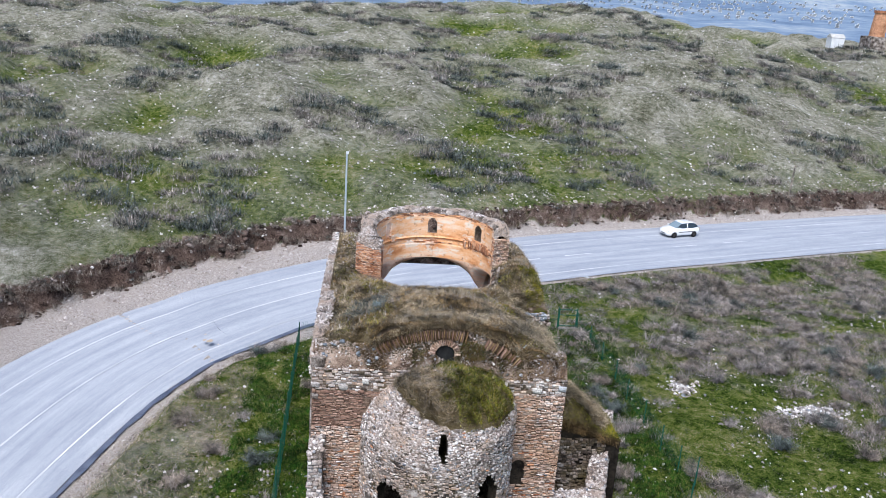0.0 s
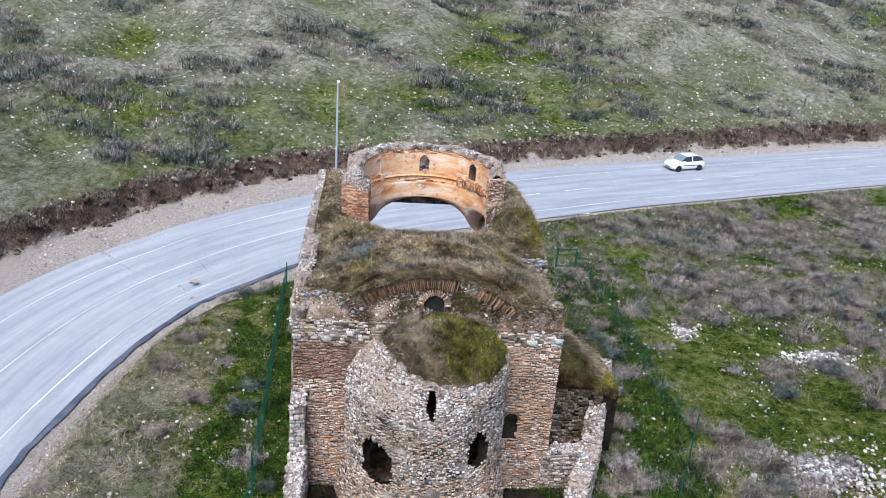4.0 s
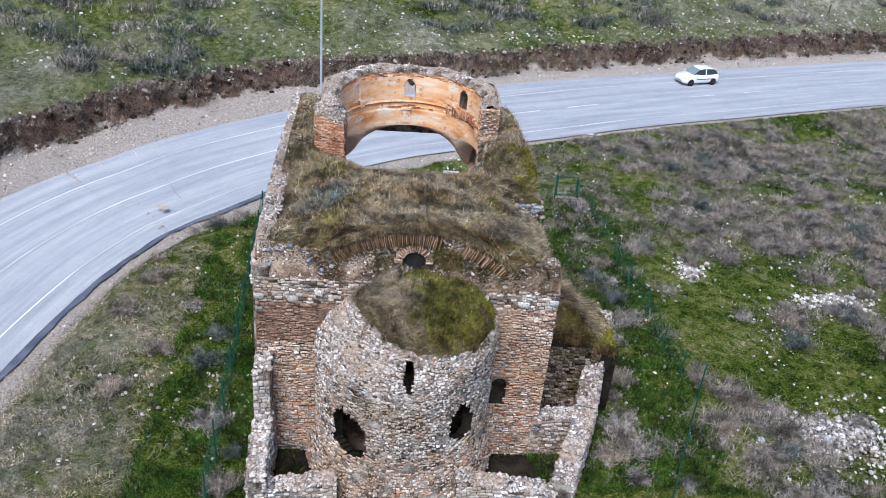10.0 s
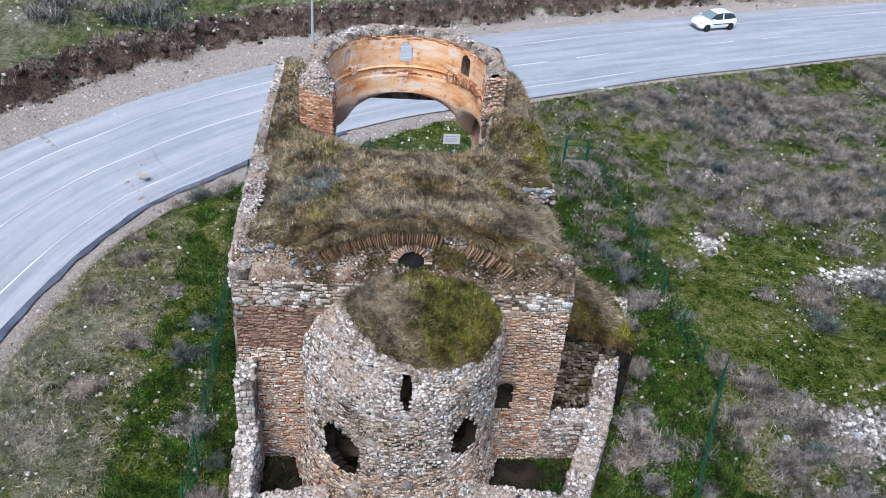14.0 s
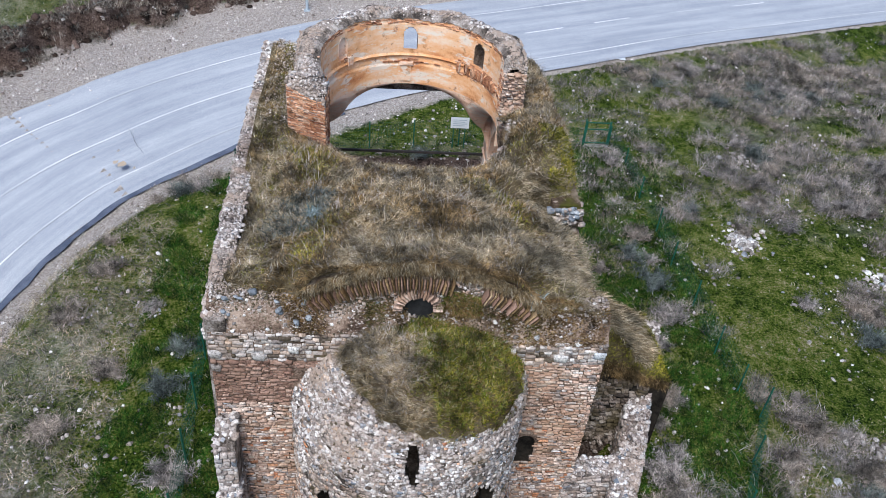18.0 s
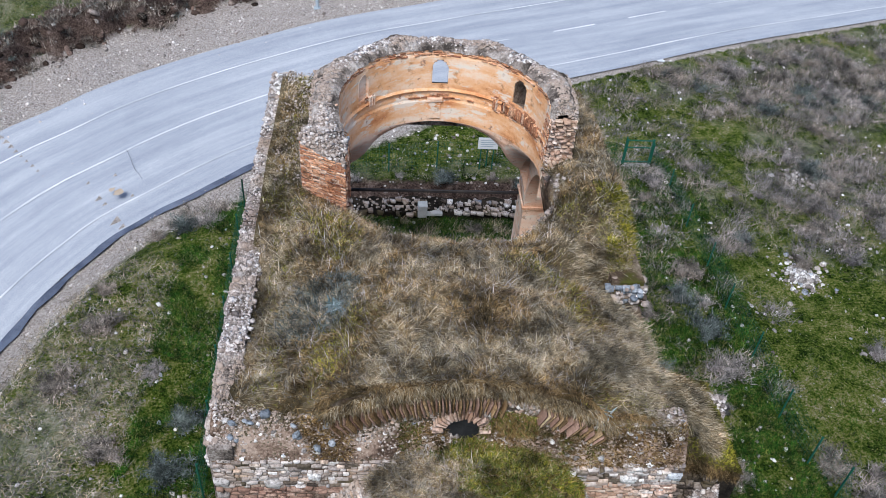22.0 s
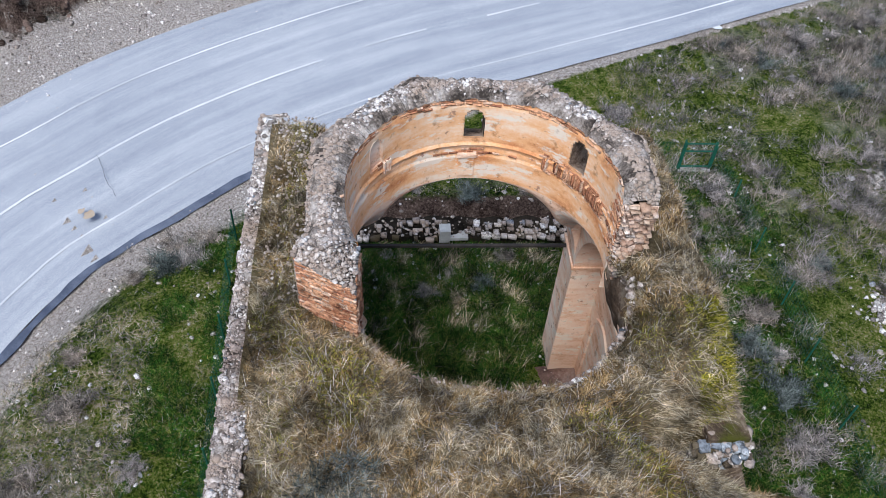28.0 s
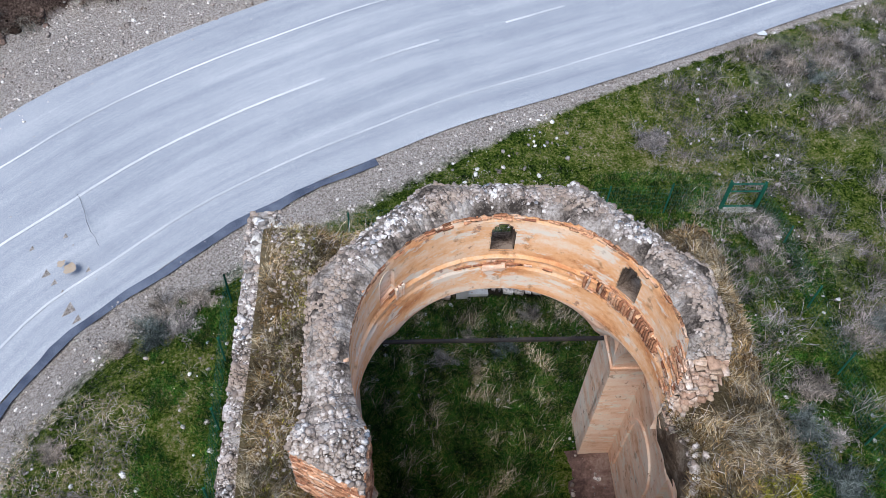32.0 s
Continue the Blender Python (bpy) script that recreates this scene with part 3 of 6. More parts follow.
def make_ground():
    xs, ys = spread(-34, 52, 0.4, -95, 125, 4700), spread(-20, 54, 0.4, -75, 172, 4700)
    gx, gy = np.meshgrid(xs, ys)
    z, gravel, soil, dry = land(gx.ravel(), gy.ravel())
    w, h = len(xs), len(ys)
    me = bpy.data.meshes.new("ground")
    i = np.arange(w * h).reshape(h, w)
    faces = np.stack([i[:-1, :-1], i[:-1, 1:], i[1:, 1:], i[1:, :-1]], -1).reshape(-1, 4)
    me.from_pydata(np.stack([gx.ravel(), gy.ravel(), z], 1).tolist(), [], faces.tolist())
    me.shade_smooth()
    for layer, val in (("gravel", gravel), ("soil", soil), ("dry", dry)):
        me.attributes.new(layer, "FLOAT", "POINT").data.foreach_set("value", np.asarray(val, np.float32))
    me.materials.append(TURF)
    tagged(new("ground", me), "rough winter pasture with moss, stones and dead grass", "ground", kind="structure")


make_ground()


def strip(name, lo, hi, material, lift, label, category="road", jag=0.0, first=0, last=None, kind="structure", parent=None):
    """A band along the road between two distances from its middle."""
    b, rows = Build(), []
    for (px, py), (nx, ny) in list(zip(CENTRE, NORMAL))[first:last]:
        row = []
        for k in range(5):
            e = lo + (hi - lo) * k / 4
            if jag and k in (0, 4):
                e += wob(px, py, k, 0.7, jag)
            row.append((px + nx * e, py + ny * e, float(road_z(px)) + lift))
        rows.append(row)
    b.grid(rows)
    ob = part(name, b, material, parent, label) if parent else single(name, b, material, label, category, kind)
    uv = ob.data.uv_layers.new(name="lane")
    for loop in ob.data.loops:
        k, e = divmod(loop.vertex_index, 5)
        uv.data[loop.index].uv = (k * 0.1, (lo + (hi - lo) * e / 4) * 1.3)
    return ob


road = strip("road", NEAR_EDGE + 0.3, FAR_EDGE - 0.4, ASPHALT, 0.03, "worn grey asphalt two-lane road in a bend")
strip("road_edge", NEAR_EDGE - 0.08, NEAR_EDGE + 0.3, ASPHALT_EDGE, 0.045, "dark fresh asphalt edge", jag=0.22, last=int(np.argmin(np.hypot(CENTRE[:, 0] + 4, CENTRE[:, 1] - 20.2))), parent=road)
strip("edge_line", -LANE - 0.05, -LANE + 0.05, LINE, 0.05, "white painted edge line", parent=road)
strip("edge_line", LANE - 0.05, LANE + 0.05, LINE, 0.05, "white painted edge line", parent=road)
n_c = len(CENTRE)
mid = int(np.argmin(np.hypot(CENTRE[:, 0] + 5.2, CENTRE[:, 1] - 19.4)))
strip("centre_line", -0.06, 0.06, LINE, 0.05, "white painted centre line", first=0, last=mid + 1, parent=road)
for k in range(14):
    a = mid + 2 + k * 6
    strip("centre_dash", -0.06, 0.06, LINE, 0.05, "", first=a, last=a + 4, parent=road)

# ---- the church ----
church = thing("ruined_church", "ruined stone church with grassed vaults and an open drum", "church")


def ang(a, r, z, c=(0, 0)):
    return (c[0] + r * math.cos(radians(a)), c[1] + r * math.sin(radians(a)), z)


R_IN = 3.1


def octagon(a, apothem=3.92):
    k = (a + 22.5) % 45 - 22.5
    return apothem / math.cos(radians(k))


def rim_z(a):
    return float(np.interp(a, [-2.4, 2, 10, 165, 207], [11.95, 12.35, 12.46, 12.48, 12.15])) + wob(a * 0.07, 1.7, 0, 1, 0.12) + wob(a * 0.4, 5.1, 0, 1, 0.07)


WINDOWS = [(90, 4.8), (37, 4.8), (142, 4.5)]


def window_hole(a, z, low=11.12):
    for c, w in WINDOWS:
        u = abs(a - c) / w
        if u <= 1 and low <= z <= 11.72 + 0.26 * math.sqrt(max(0, 1 - u * u)):
            return True
    return False


def make_drum():
    angles = np.arange(-2.4, 207, 0.8)
    zs = np.arange(9.7, 12.15, 0.085)
    inner, outer, top = Build(), Build(), Build()
    for b, z0 in ((inner, 9.7), (outer, 9.0)):
        zz = ([9.0, 9.4] if z0 < 9.7 else []) + list(zs)
        idx = {}
        for i, a in enumerate(angles):
            for j, z in enumerate(zz + [None]):
                zt = rim_z(a) - (0.14 if b is inner else 0.24)
                zt = zt if z is None else min(z, zt)
                r = octagon(a)
                if b is inner:
                    # a recessed joint, a moulding and the flaked upper courses
                    r = R_IN + 0.05 * (10.72 < zt < 10.82) - 0.045 * (10.82 <= zt < 10.93) + 0.03 * (10.5 < zt <= 10.72) + wob(a * 0.15, zt, 0, 1.5, 0.012)
                    if zt > 12.12:
                        r += 0.06
                idx[i, j] = len(b.v)
                b.v.append(ang(a, r, zt))
        for i in range(len(angles) - 1):
            for j in range(len(zz)):
                am, zm = angles[i] + 0.4, (zz[j] + (zz[j + 1] if j + 1 < len(zz) else 12.3)) / 2
                if not window_hole(am, zm, 11.12 if b is inner else 10.72) or (b is outer and abs(am - 142) < 8):
                    b.f.append((idx[i, j], idx[i + 1, j], idx[i + 1, j + 1], idx[i, j + 1]))
    rows = []
    for a in angles:
        z, ro = rim_z(a), octagon(a)
        rows.append([ang(a, R_IN - 0.005 + (ro - R_IN) * t, z + dz + wob(a, t * 4, 2, 0.6, 0.06)) for t, dz in ((0, -0.14), (0.2, 0.0), (0.4, 0.05), (0.6, 0.05), (0.8, 0.0), (1, -0.24))])
    top.grid(rows)
    drum = part("drum_inner_face", inner, PLASTER, church, "flaking orange plaster inside the round drum")
    shell = part("drum_outer_face", outer, MORTAR, church, "octagonal rubble outside of the drum")
    crown = part("drum_crown", top, MORTAR, church, "broken rubble crown of the drum")
    for c, w in WINDOWS:
        b, arch = Build(), []
        for k in range(13):
            u = -1 + k / 6
            arch.append((c + u * w, 11.72 + 0.26 * math.sqrt(max(0, 1 - u * u))))
        line = [(c - w, 11.12)] + arch + [(c + w, 11.12), (c - w, 11.12)]
        far = (lambda a: octagon(a)) if c != 142 else (lambda a: R_IN + 0.09)
        b.grid([[ang(a, R_IN - 0.01, z) for a, z in line], [ang(a, far(a), z - (0.4 if z < 11.13 and c != 142 else 0)) for a, z in line]])
        if c == 142:
            b.grid([[ang(a, R_IN + 0.09, z) for a in (c - w, c, c + w)] for z in (11.1, 11.5, 12.0)])
        part("drum_window", b, WARM_MORTAR if c != 142 else PLASTER_PALE, church, "round-headed drum window with worn plaster reveal" if c != 142 else "blocked round-headed drum window")
    # right-hand broken end, and the brick-faced left end
    b = Build()
    b.grid([[ang(-2.4, R_IN + (octagon(-2.4) - R_IN) * t, z) for t in (0, 0.5, 1)] for z in (9.0, 9.8, rim_z(-2.4) - 0.1)])
    torn = part("drum_end", b, PLASTER_PALE, church, "broken end of the drum with torn brickwork")
    rng = random.Random(43)
    bricks = courses(lambda s, z: (ang(-2.4, R_IN + s, z), (1, -0.04, 0), (0, -1, 0)), 0.02, 0.8, 9.9, 11.85, lambda s, z: "eroded_brick" if rng.random() < 0.7 else "warm_stone", rng, tall=(0.05, 0.1), wide=(0.1, 0.28), deep=(0.02, 0.2))
    for k, v in bricks.items():
        lay("brick", "block", v, k, torn, 40, "torn brickwork")
    fallen = []
    for _ in range(420):
        a, t = -2.4 - 7 * rng.random() ** 1.4, rng.random()
        top = 11.1 - 0.11 * (-2.4 - a) - 0.3 * abs(t - 0.4)
        fallen.append(lump_at(ang(a, R_IN + 0.06 + 0.75 * t, 9.7 + (top - 9.7) * rng.random() ** 0.4), 0.03 + 0.11 * rng.random() ** 2, rng))
    lay("stone", "lump", fallen[::2], "warm_stone", torn, 25, "torn masonry below the drum end")
    lay("stone", "lump", fallen[1::2], "eroded_brick", torn, 25, "torn masonry below the drum end")
    b = Build()
    pa, pb, pc, pd = Vector((-4.1, -1.72, 0)), Vector((-2.82, -2.4, 0)), Vector(ang(207, R_IN, 0)), Vector(ang(200, octagon(200), 0))
    tops = (12.02, 11.62, 11.95, 12.2)
    ring = [pd, pa, pb, pc]
    zt = (tops[3], tops[0], tops[1], tops[2])
    b.grid([[(*p.xy, 9.3) for p in ring], [(*p.xy, 10.6) for p in ring], [(*p.xy, z) for p, z in zip(ring, zt)]])
    b.add([(*p.xy, z) for p, z in zip(ring, zt)], [(0, 1, 2, 3)])
    stub = part("drum_end", b, MORTAR, church, "broken drum end faced with salmon bricks")
    rng = random.Random(3)
    u, n = (pb - pa).normalized(), Vector((-(pb - pa).y, (pb - pa).x, 0)).normalized()
    if n.y > 0:
        n = -n
    long = (pb - pa).length
    bricks = courses(lambda s, z: (pa + u * s + Vector((0, 0, z)), u, n), 0.02, long, 9.75, 12.1, lambda s, z: "brick", rng, lambda s, z: s < long + 0.1 - 0.02 and z < 12.02 - 0.42 * s / long + wob(s, z, 3, 3, 0.1), (0.05, 0.07), (0.14, 0.3), (0.008, 0.035), 0.012)
    u2, n2 = (pc - pb).normalized(), Vector((1, 0.1, 0))
    more = courses(lambda s, z: (pb + u2 * s + Vector((0, 0, z)), u2, n2), 0.02, (pc - pb).length, 9.75, 11.75, lambda s, z: "brick", rng, lambda s, z: wob(s, z, 8, 2.2) < 0.25, (0.055, 0.08), (0.16, 0.3), (0.02, 0.06), 0.012)
    lay("brick", "block", bricks["brick"] + more["brick"], "brick", stub, 240)
    # rubble on the crown, brick courses below it, and the bared bricks of the moulding
    mats = []
    for k in range(15000):
        a, t = rng.uniform(-2.4, 206), rng.random()
        p = ang(a, R_IN + 0.08 + (octagon(a) - R_IN - 0.1) * t, rim_z(a) - 0.14 + 0.2 * math.sin(math.pi * min(1, t * 1.1)))
        mats.append(lump_at(p, (0.012 + 0.055 * rng.random() ** 4) * rng.uniform(0.8, 1.3), rng, 0.7))
    for _ in range(1500):
        e, q = rng.random(), rng.random()
        p = pa.lerp(pb, e).lerp(pd.lerp(pc, e), q * 1.05)
        z = (tops[0] * (1 - e) + tops[1] * e) * (1 - q) + (tops[3] * (1 - e) + tops[2] * e) * q + 0.22 * math.sin(math.pi * min(1, q)) * rng.random()
        mats.append(lump_at((p.x, p.y, z + rng.uniform(-0.06, 0.05)), 0.014 + 0.065 * rng.random() ** 4, rng))
    mats.sort(key=lambda m: -np.linalg.norm(m[:3, 0]))
    lay("stone", "lump", mats, "rubble_stone", crown, 300, "small stones and mortar lumps")
    ring_b = []
    for z0 in (12.14, 12.2, 12.26):
        a = -3 + rng.random()
        while a < 205:
            w = rng.uniform(3, 6)
            if rng.random() < 0.8 and z0 < rim_z(a) - 0.16:
                p = ang(a + w / 2, R_IN + 0.05, z0)
                ring_b.append(frame_at(p, (-math.sin(radians(a)), math.cos(radians(a)), 0), (-math.cos(radians(a)), -math.sin(radians(a)), 0), w * 0.054 - 0.01, rng.uniform(0.02, 0.08), 0.045))
            a += w
    lay("brick", "block", ring_b, "brick", shell, 200, "thin bricks of the broken dome springing")
    dent = []
    a = 15.0
    while a < 55:
        for z0, h in ((10.62, 0.36),):
            if rng.random() < 0.93:
                rad = radians(a)
                p = ang(a, R_IN - 0.0, z0 + 0.18 + rng.uniform(-0.03, 0.03))
                dent.append(frame_at(p, (-math.sin(rad), math.cos(rad), 0), (-math.cos(rad), -math.sin(rad), 0), 0.055, rng.uniform(0.04, 0.1), h * rng.uniform(0.8, 1.05), rng.uniform(-0.08, 0.08)))
        a += 1.45
    lay("brick", "bar", dent, "brick", drum)
    patch = []
    for a0, a1, z0, z1 in ((15, 56, 10.98, 11.06), (15, 56, 10.52, 10.6), (-3, 6, 10.3, 11.9), (135, 140, 10.85, 11.15), (86, 95, 10.66, 10.74), (70, 110, 10.62, 10.67), (8, 16, 10.75, 11.1)):
        z = z0
        while z < z1:
            a = a0
            while a < a1:
                w = rng.uniform(2.5, 5)
                if rng.random() < 0.72:
                    rad = radians(a)
                    patch.append(frame_at(ang(a, R_IN, z), (-math.sin(rad), math.cos(rad), 0), (-math.cos(rad), -math.sin(rad), 0), w * 0.05, rng.uniform(0.012, 0.035), 0.05))
                a += w
            z += 0.07
    lay("brick", "block", patch, "brick", drum)
    # key block over the west arch
    b = Build()
    b.box(pose(-0.12, R_IN - 0.015, 10.2), 0.42, 0.09, 0.72, 0.01)
    part("key_block", b, PLASTER, church)
    b = Build()
    b.box(pose(-0.12, R_IN - 0.02, 10.55), 0.5, 0.14, 0.12, 0.015)
    part("key_ledge", b, PLASTER_PALE, church)
    # small moulded pilaster stumps below the blocked window
    for a in (133.5, 135.2, 136.9):
        b = Build()
        rad = radians(a)
        b.box(Matrix.Translation(ang(a, R_IN - 0.02, 10.98)) @ Matrix.Rotation(rad, 4, "Z"), 0.1, 0.05, 0.34, 0.012)
        part("plaster_flute", b, PLASTER_PALE, church)


make_drum()


def make_crossing():
    """Pendentives, round arches, blind side recesses and piers below the drum."""
    rs2 = 3.1 ** 2 + 3.4 ** 2
    b = Build()
    for first, last in ((0, 90), (90, 180), (180, 212), (352, 360)):
        rows = []
        for a in range(first, last + 1, 2):
            c = max(abs(math.cos(radians(a))), abs(math.sin(radians(a))))
            reach = min(3.12 / c, 4.5)
            low = 6.3 + math.sqrt(max(0.0, rs2 - reach ** 2))
            row = []
            for t in np.linspace(0, 1, 8):
                z = low + (9.72 - low) * t
                row.append(ang(a, reach + (R_IN - reach) * math.sin(t * math.pi / 2) ** 0.9, z))
            rows.append(row)
        b.grid(rows)
    part("pendentive_shell", b, PLASTER_PALE, church, "pale plastered pendentives below the drum")

    def arch(name, q, plane, half, spring, crown, depth, label, closed):
        b, rot = Build(), Matrix.Rotation(radians(q), 4, "Z")
        curve = [(-half * math.cos(radians(k * 4)), spring + (crown - spring) * math.sin(radians(k * 4))) for k in range(46)]
        b.grid([[rot @ Vector((x, y, z)) for x in (plane, plane + depth)] for y, z in curve])
        for s in (-1, 1):
            b.grid([[rot @ Vector((x, s * half, z)) for x in (plane, plane + depth)] for z in (0.0, 2, 4, spring)])
        # the wall face round the arch, and the back of the recess or the outer face
        for x in (plane, plane + depth):
            if closed and x > plane:
                b.grid([[rot @ Vector((x, y, z)) for y in np.linspace(-half - 0.1, half + 0.1, 5)] for z in (0.0, 3, spring, 9.75)])
            else:
                b.grid([[rot @ Vector((x, y, z)), rot @ Vector((x, max(-4.6, min(4.6, y * 1.5)), min(10.0, max(z + 0.35, spring + (z - spring) * 1.4)) if x == plane + depth else z + 0.22))] for y, z in curve])
                for s in (-1, 1):
                    b.grid([[rot @ Vector((x, s * y, z)) for y in (half, half * 1.5 if x > plane else half + 0.3)] for z in (0.0, 3, spring)])
        return part(name, b, PLASTER_PALE, church, label)

    arch("west_arch", 90, 3.1, 3.4, 6.3, 9.72, 1.2, "wide open arch with orange plaster", False)
    arch("north_arch", 0, 3.4, 2.95, 6.1, 9.1, 0.95, "deep plastered blind arch", True)
    arch("south_arch", 180, 3.4, 2.95, 6.1, 9.1, 0.95, "deep plastered blind arch", True)
    arch("east_arch", 270, 3.8, 3.2, 6.2, 9.3, 0.9, "arch to the covered chancel", False)
    for name, sx, sy in (("north_west_pier", 1, 1), ("south_west_pier", -1, 1), ("north_east_pier", 1, -1), ("south_east_pier", -1, -1)):
        b = Build()
        x0, x1, y0, y1 = 3.42, 5.05, 2.97, 4.28
        pts = [(x0, y0), (x1, y0), (x1, y1), (x0, y1)]
        b.grid([[(sx * x, sy * y, z) for x, y in pts + pts[:1]] for z in (0.0, 2, 4, 6.2, 9.6)])
        if sx > 0 and sy > 0:
            # its foot is broken away to the rubble core
            b = Build()
            around = [(x0, y1), (x0, y0), ((x0 + x1) / 2, y0), (x1, y0), (x1, y1)]
            b.grid([[(x, y, z if z > 3 else 2.25 + 0.3 * k + wob(x * 2, y * 2, 1, 2, 0.5)) for k, (x, y) in enumerate(around)] for z in (2.2, 3.6, 6.2, 9.6)])
            # the shadow under the undercut pier is put into the core's dark colour
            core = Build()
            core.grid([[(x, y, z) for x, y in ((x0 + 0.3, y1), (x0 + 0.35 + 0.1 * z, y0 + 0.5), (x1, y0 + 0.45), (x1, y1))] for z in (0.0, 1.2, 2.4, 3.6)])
            part("pier_core", core, SHADED_SOIL, church, "dark rubble core under the broken pier")
        pier = part(name, b, PLASTER_PALE, church, "plastered corner pier with bare patches")
        if sy > 0:
            b = Build()
            for (ax, ay), (bx, by) in (((x0, y1), (x0, y0)), ((x0, y0), (x1 - 0.6, y0))):
                mx, my = (ax + bx) / 2, (ay + by) / 2
                b.box(pose(sx * mx, sy * my, 6.16), abs(bx - ax) + 0.16, abs(by - ay) + 0.16, 0.1, 0.005)
                b.box(pose(sx * mx, sy * my, 6.05), abs(bx - ax) + 0.08, abs(by - ay) + 0.08, 0.1, 0.005)
            part("cornice", b, PLASTER_PALE, pier, "moulded plaster cornice")
    for sx, tag in ((1, "north"), (-1, "south")):
        b = Build()
        b.box(pose(sx * 4.3, 0, 6.15), 0.16, 5.9, 0.12, 0.01)
        b.box(pose(sx * 4.32, 0, 6.04), 0.1, 5.9, 0.12, 0.01)
        part("recess_cornice", b, PLASTER_PALE, church, "moulded plaster cornice")
        for yc in (1.45, -1.45):
            b = Build()
            rows = []
            for k in range(25):
                p = radians(k * 7.5)
                rows.append([(sx * (4.345 - dx), yc - r * math.cos(p), 3.9 + r * math.sin(p)) for r, dx in ((0.9, 0), (0.9, 0.07), (1.03, 0.07), (1.03, 0))])
            b.grid(rows)
            for s in (-1, 1):
                b.box(pose(sx * 4.31, yc + s * 0.965, 2.6), 0.075, 0.13, 2.6, 0.006)
            part("blind_arch_moulding", b, PLASTER_PALE, church)
        b = Build()
        b.box(pose(sx * 4.28, 0, 4.4), 0.2, 0.32, 3.6, 0.01)
        part("pilaster", b, PLASTER_PALE, church)
        # no hole is cut; a thin dark slab paints its shade
        b = Build()
        b.box(pose(sx * 4.345, 2.1, 7.1), 0.02, 0.1, 0.26, 0.01)
        part("painted_putlog_hole", b, SHADED_SOIL, church)
    b = Build()
    b.box(pose(0, 3.9, 6.12), 7.1, 0.09, 0.09)
    part("tie_beam", b, IRON, church, "dark iron tie beam across the arch")
    b = Build()
    rows = []
    for k in range(22):
        y = -3.2 + 6.3 * k / 21
        e = 2.95 + wob(y, 2.0, 0, 1.3, 0.3)
        rows.append([(e - 0.1, y, 0.3), (e, y, 0.62 + wob(y, 0, 0, 2, 0.08)), (3.6, y, 0.72 + wob(y, 3, 0, 2, 0.08)), (4.4, y, 0.78)])
    b.grid(rows)
    floor_strip = part("paved_strip", b, PINK_FLOOR, church, "bare pinkish mortar floor along the side wall")
    rng = random.Random(9)
    lay("stone", "lump", [lump_at((rng.uniform(3.0, 4.3), rng.uniform(-3, 3.6), 0.74), 0.02 + 0.12 * rng.random() ** 3, rng) for _ in range(160)], "rubble_stone", floor_strip, 60, "crumbs on the floor")


make_crossing()


def hole_r(a):
    """The ragged edge of the roof where the dome has fallen in."""
    return float(np.interp(a % 360, [200, 207, 220, 238, 266, 296, 320, 335, 345, 352, 358], [3.3, 3.42, 3.62, 3.82, 3.98, 4.1, 3.95, 3.68, 3.42, 3.3, 3.25])) + wob(a * 0.12, 2.2, 0, 1, 0.08)


def hole_at(x, y):
    return hole_r(math.degrees(math.atan2(y, x)))


def roof_z(x, y):
    """The grassed top of the vaults."""
    v = 10.8 - 0.05 * (x - 0.3) ** 2 * (1.35 if x > 0.3 else 0.75)
    cross = 10.3 + 0.85 * math.exp(-((x - 4.3) ** 2 / 1.6 + (y + 1.9) ** 2 / 2.4)) + 0.3 * math.exp(-((x - 4.6) ** 2 + (y - 1.5) ** 2) / 3)
    t = float(smooth((y + 5.4) / 2.4))
    z = v * (1 - t) + cross * t
    r = math.hypot(x, y)
    z -= 0.16 * math.exp(-(((r - hole_at(x, y)) / 0.3) ** 2))
    z += 0.22 * float(smooth((-3.6 - x) / 0.5)) * float(smooth((y + 2.5) / 1.5))
    z -= 0.55 * float(smooth((x - 4.95) / 0.45))
    # the gutter between the chancel vault and the corner of the crossing
    z -= 0.95 * math.exp(-(((y + 4.7 + 0.2 * (x - 3)) / 0.42) ** 2)) * float(smooth((x - 1.9) / 1.6))
    if y < -8.7 and abs(x) > 2.6:
        k = float(smooth((-8.7 - y) / 0.9)) * float(smooth((abs(x) - 2.6) / 0.8))
        z -= k * max(0.0, z - 9.35)
    return z + wob(x, y, 0, 0.7, 0.14) + wob(x, y, 4, 2.3, 0.06)


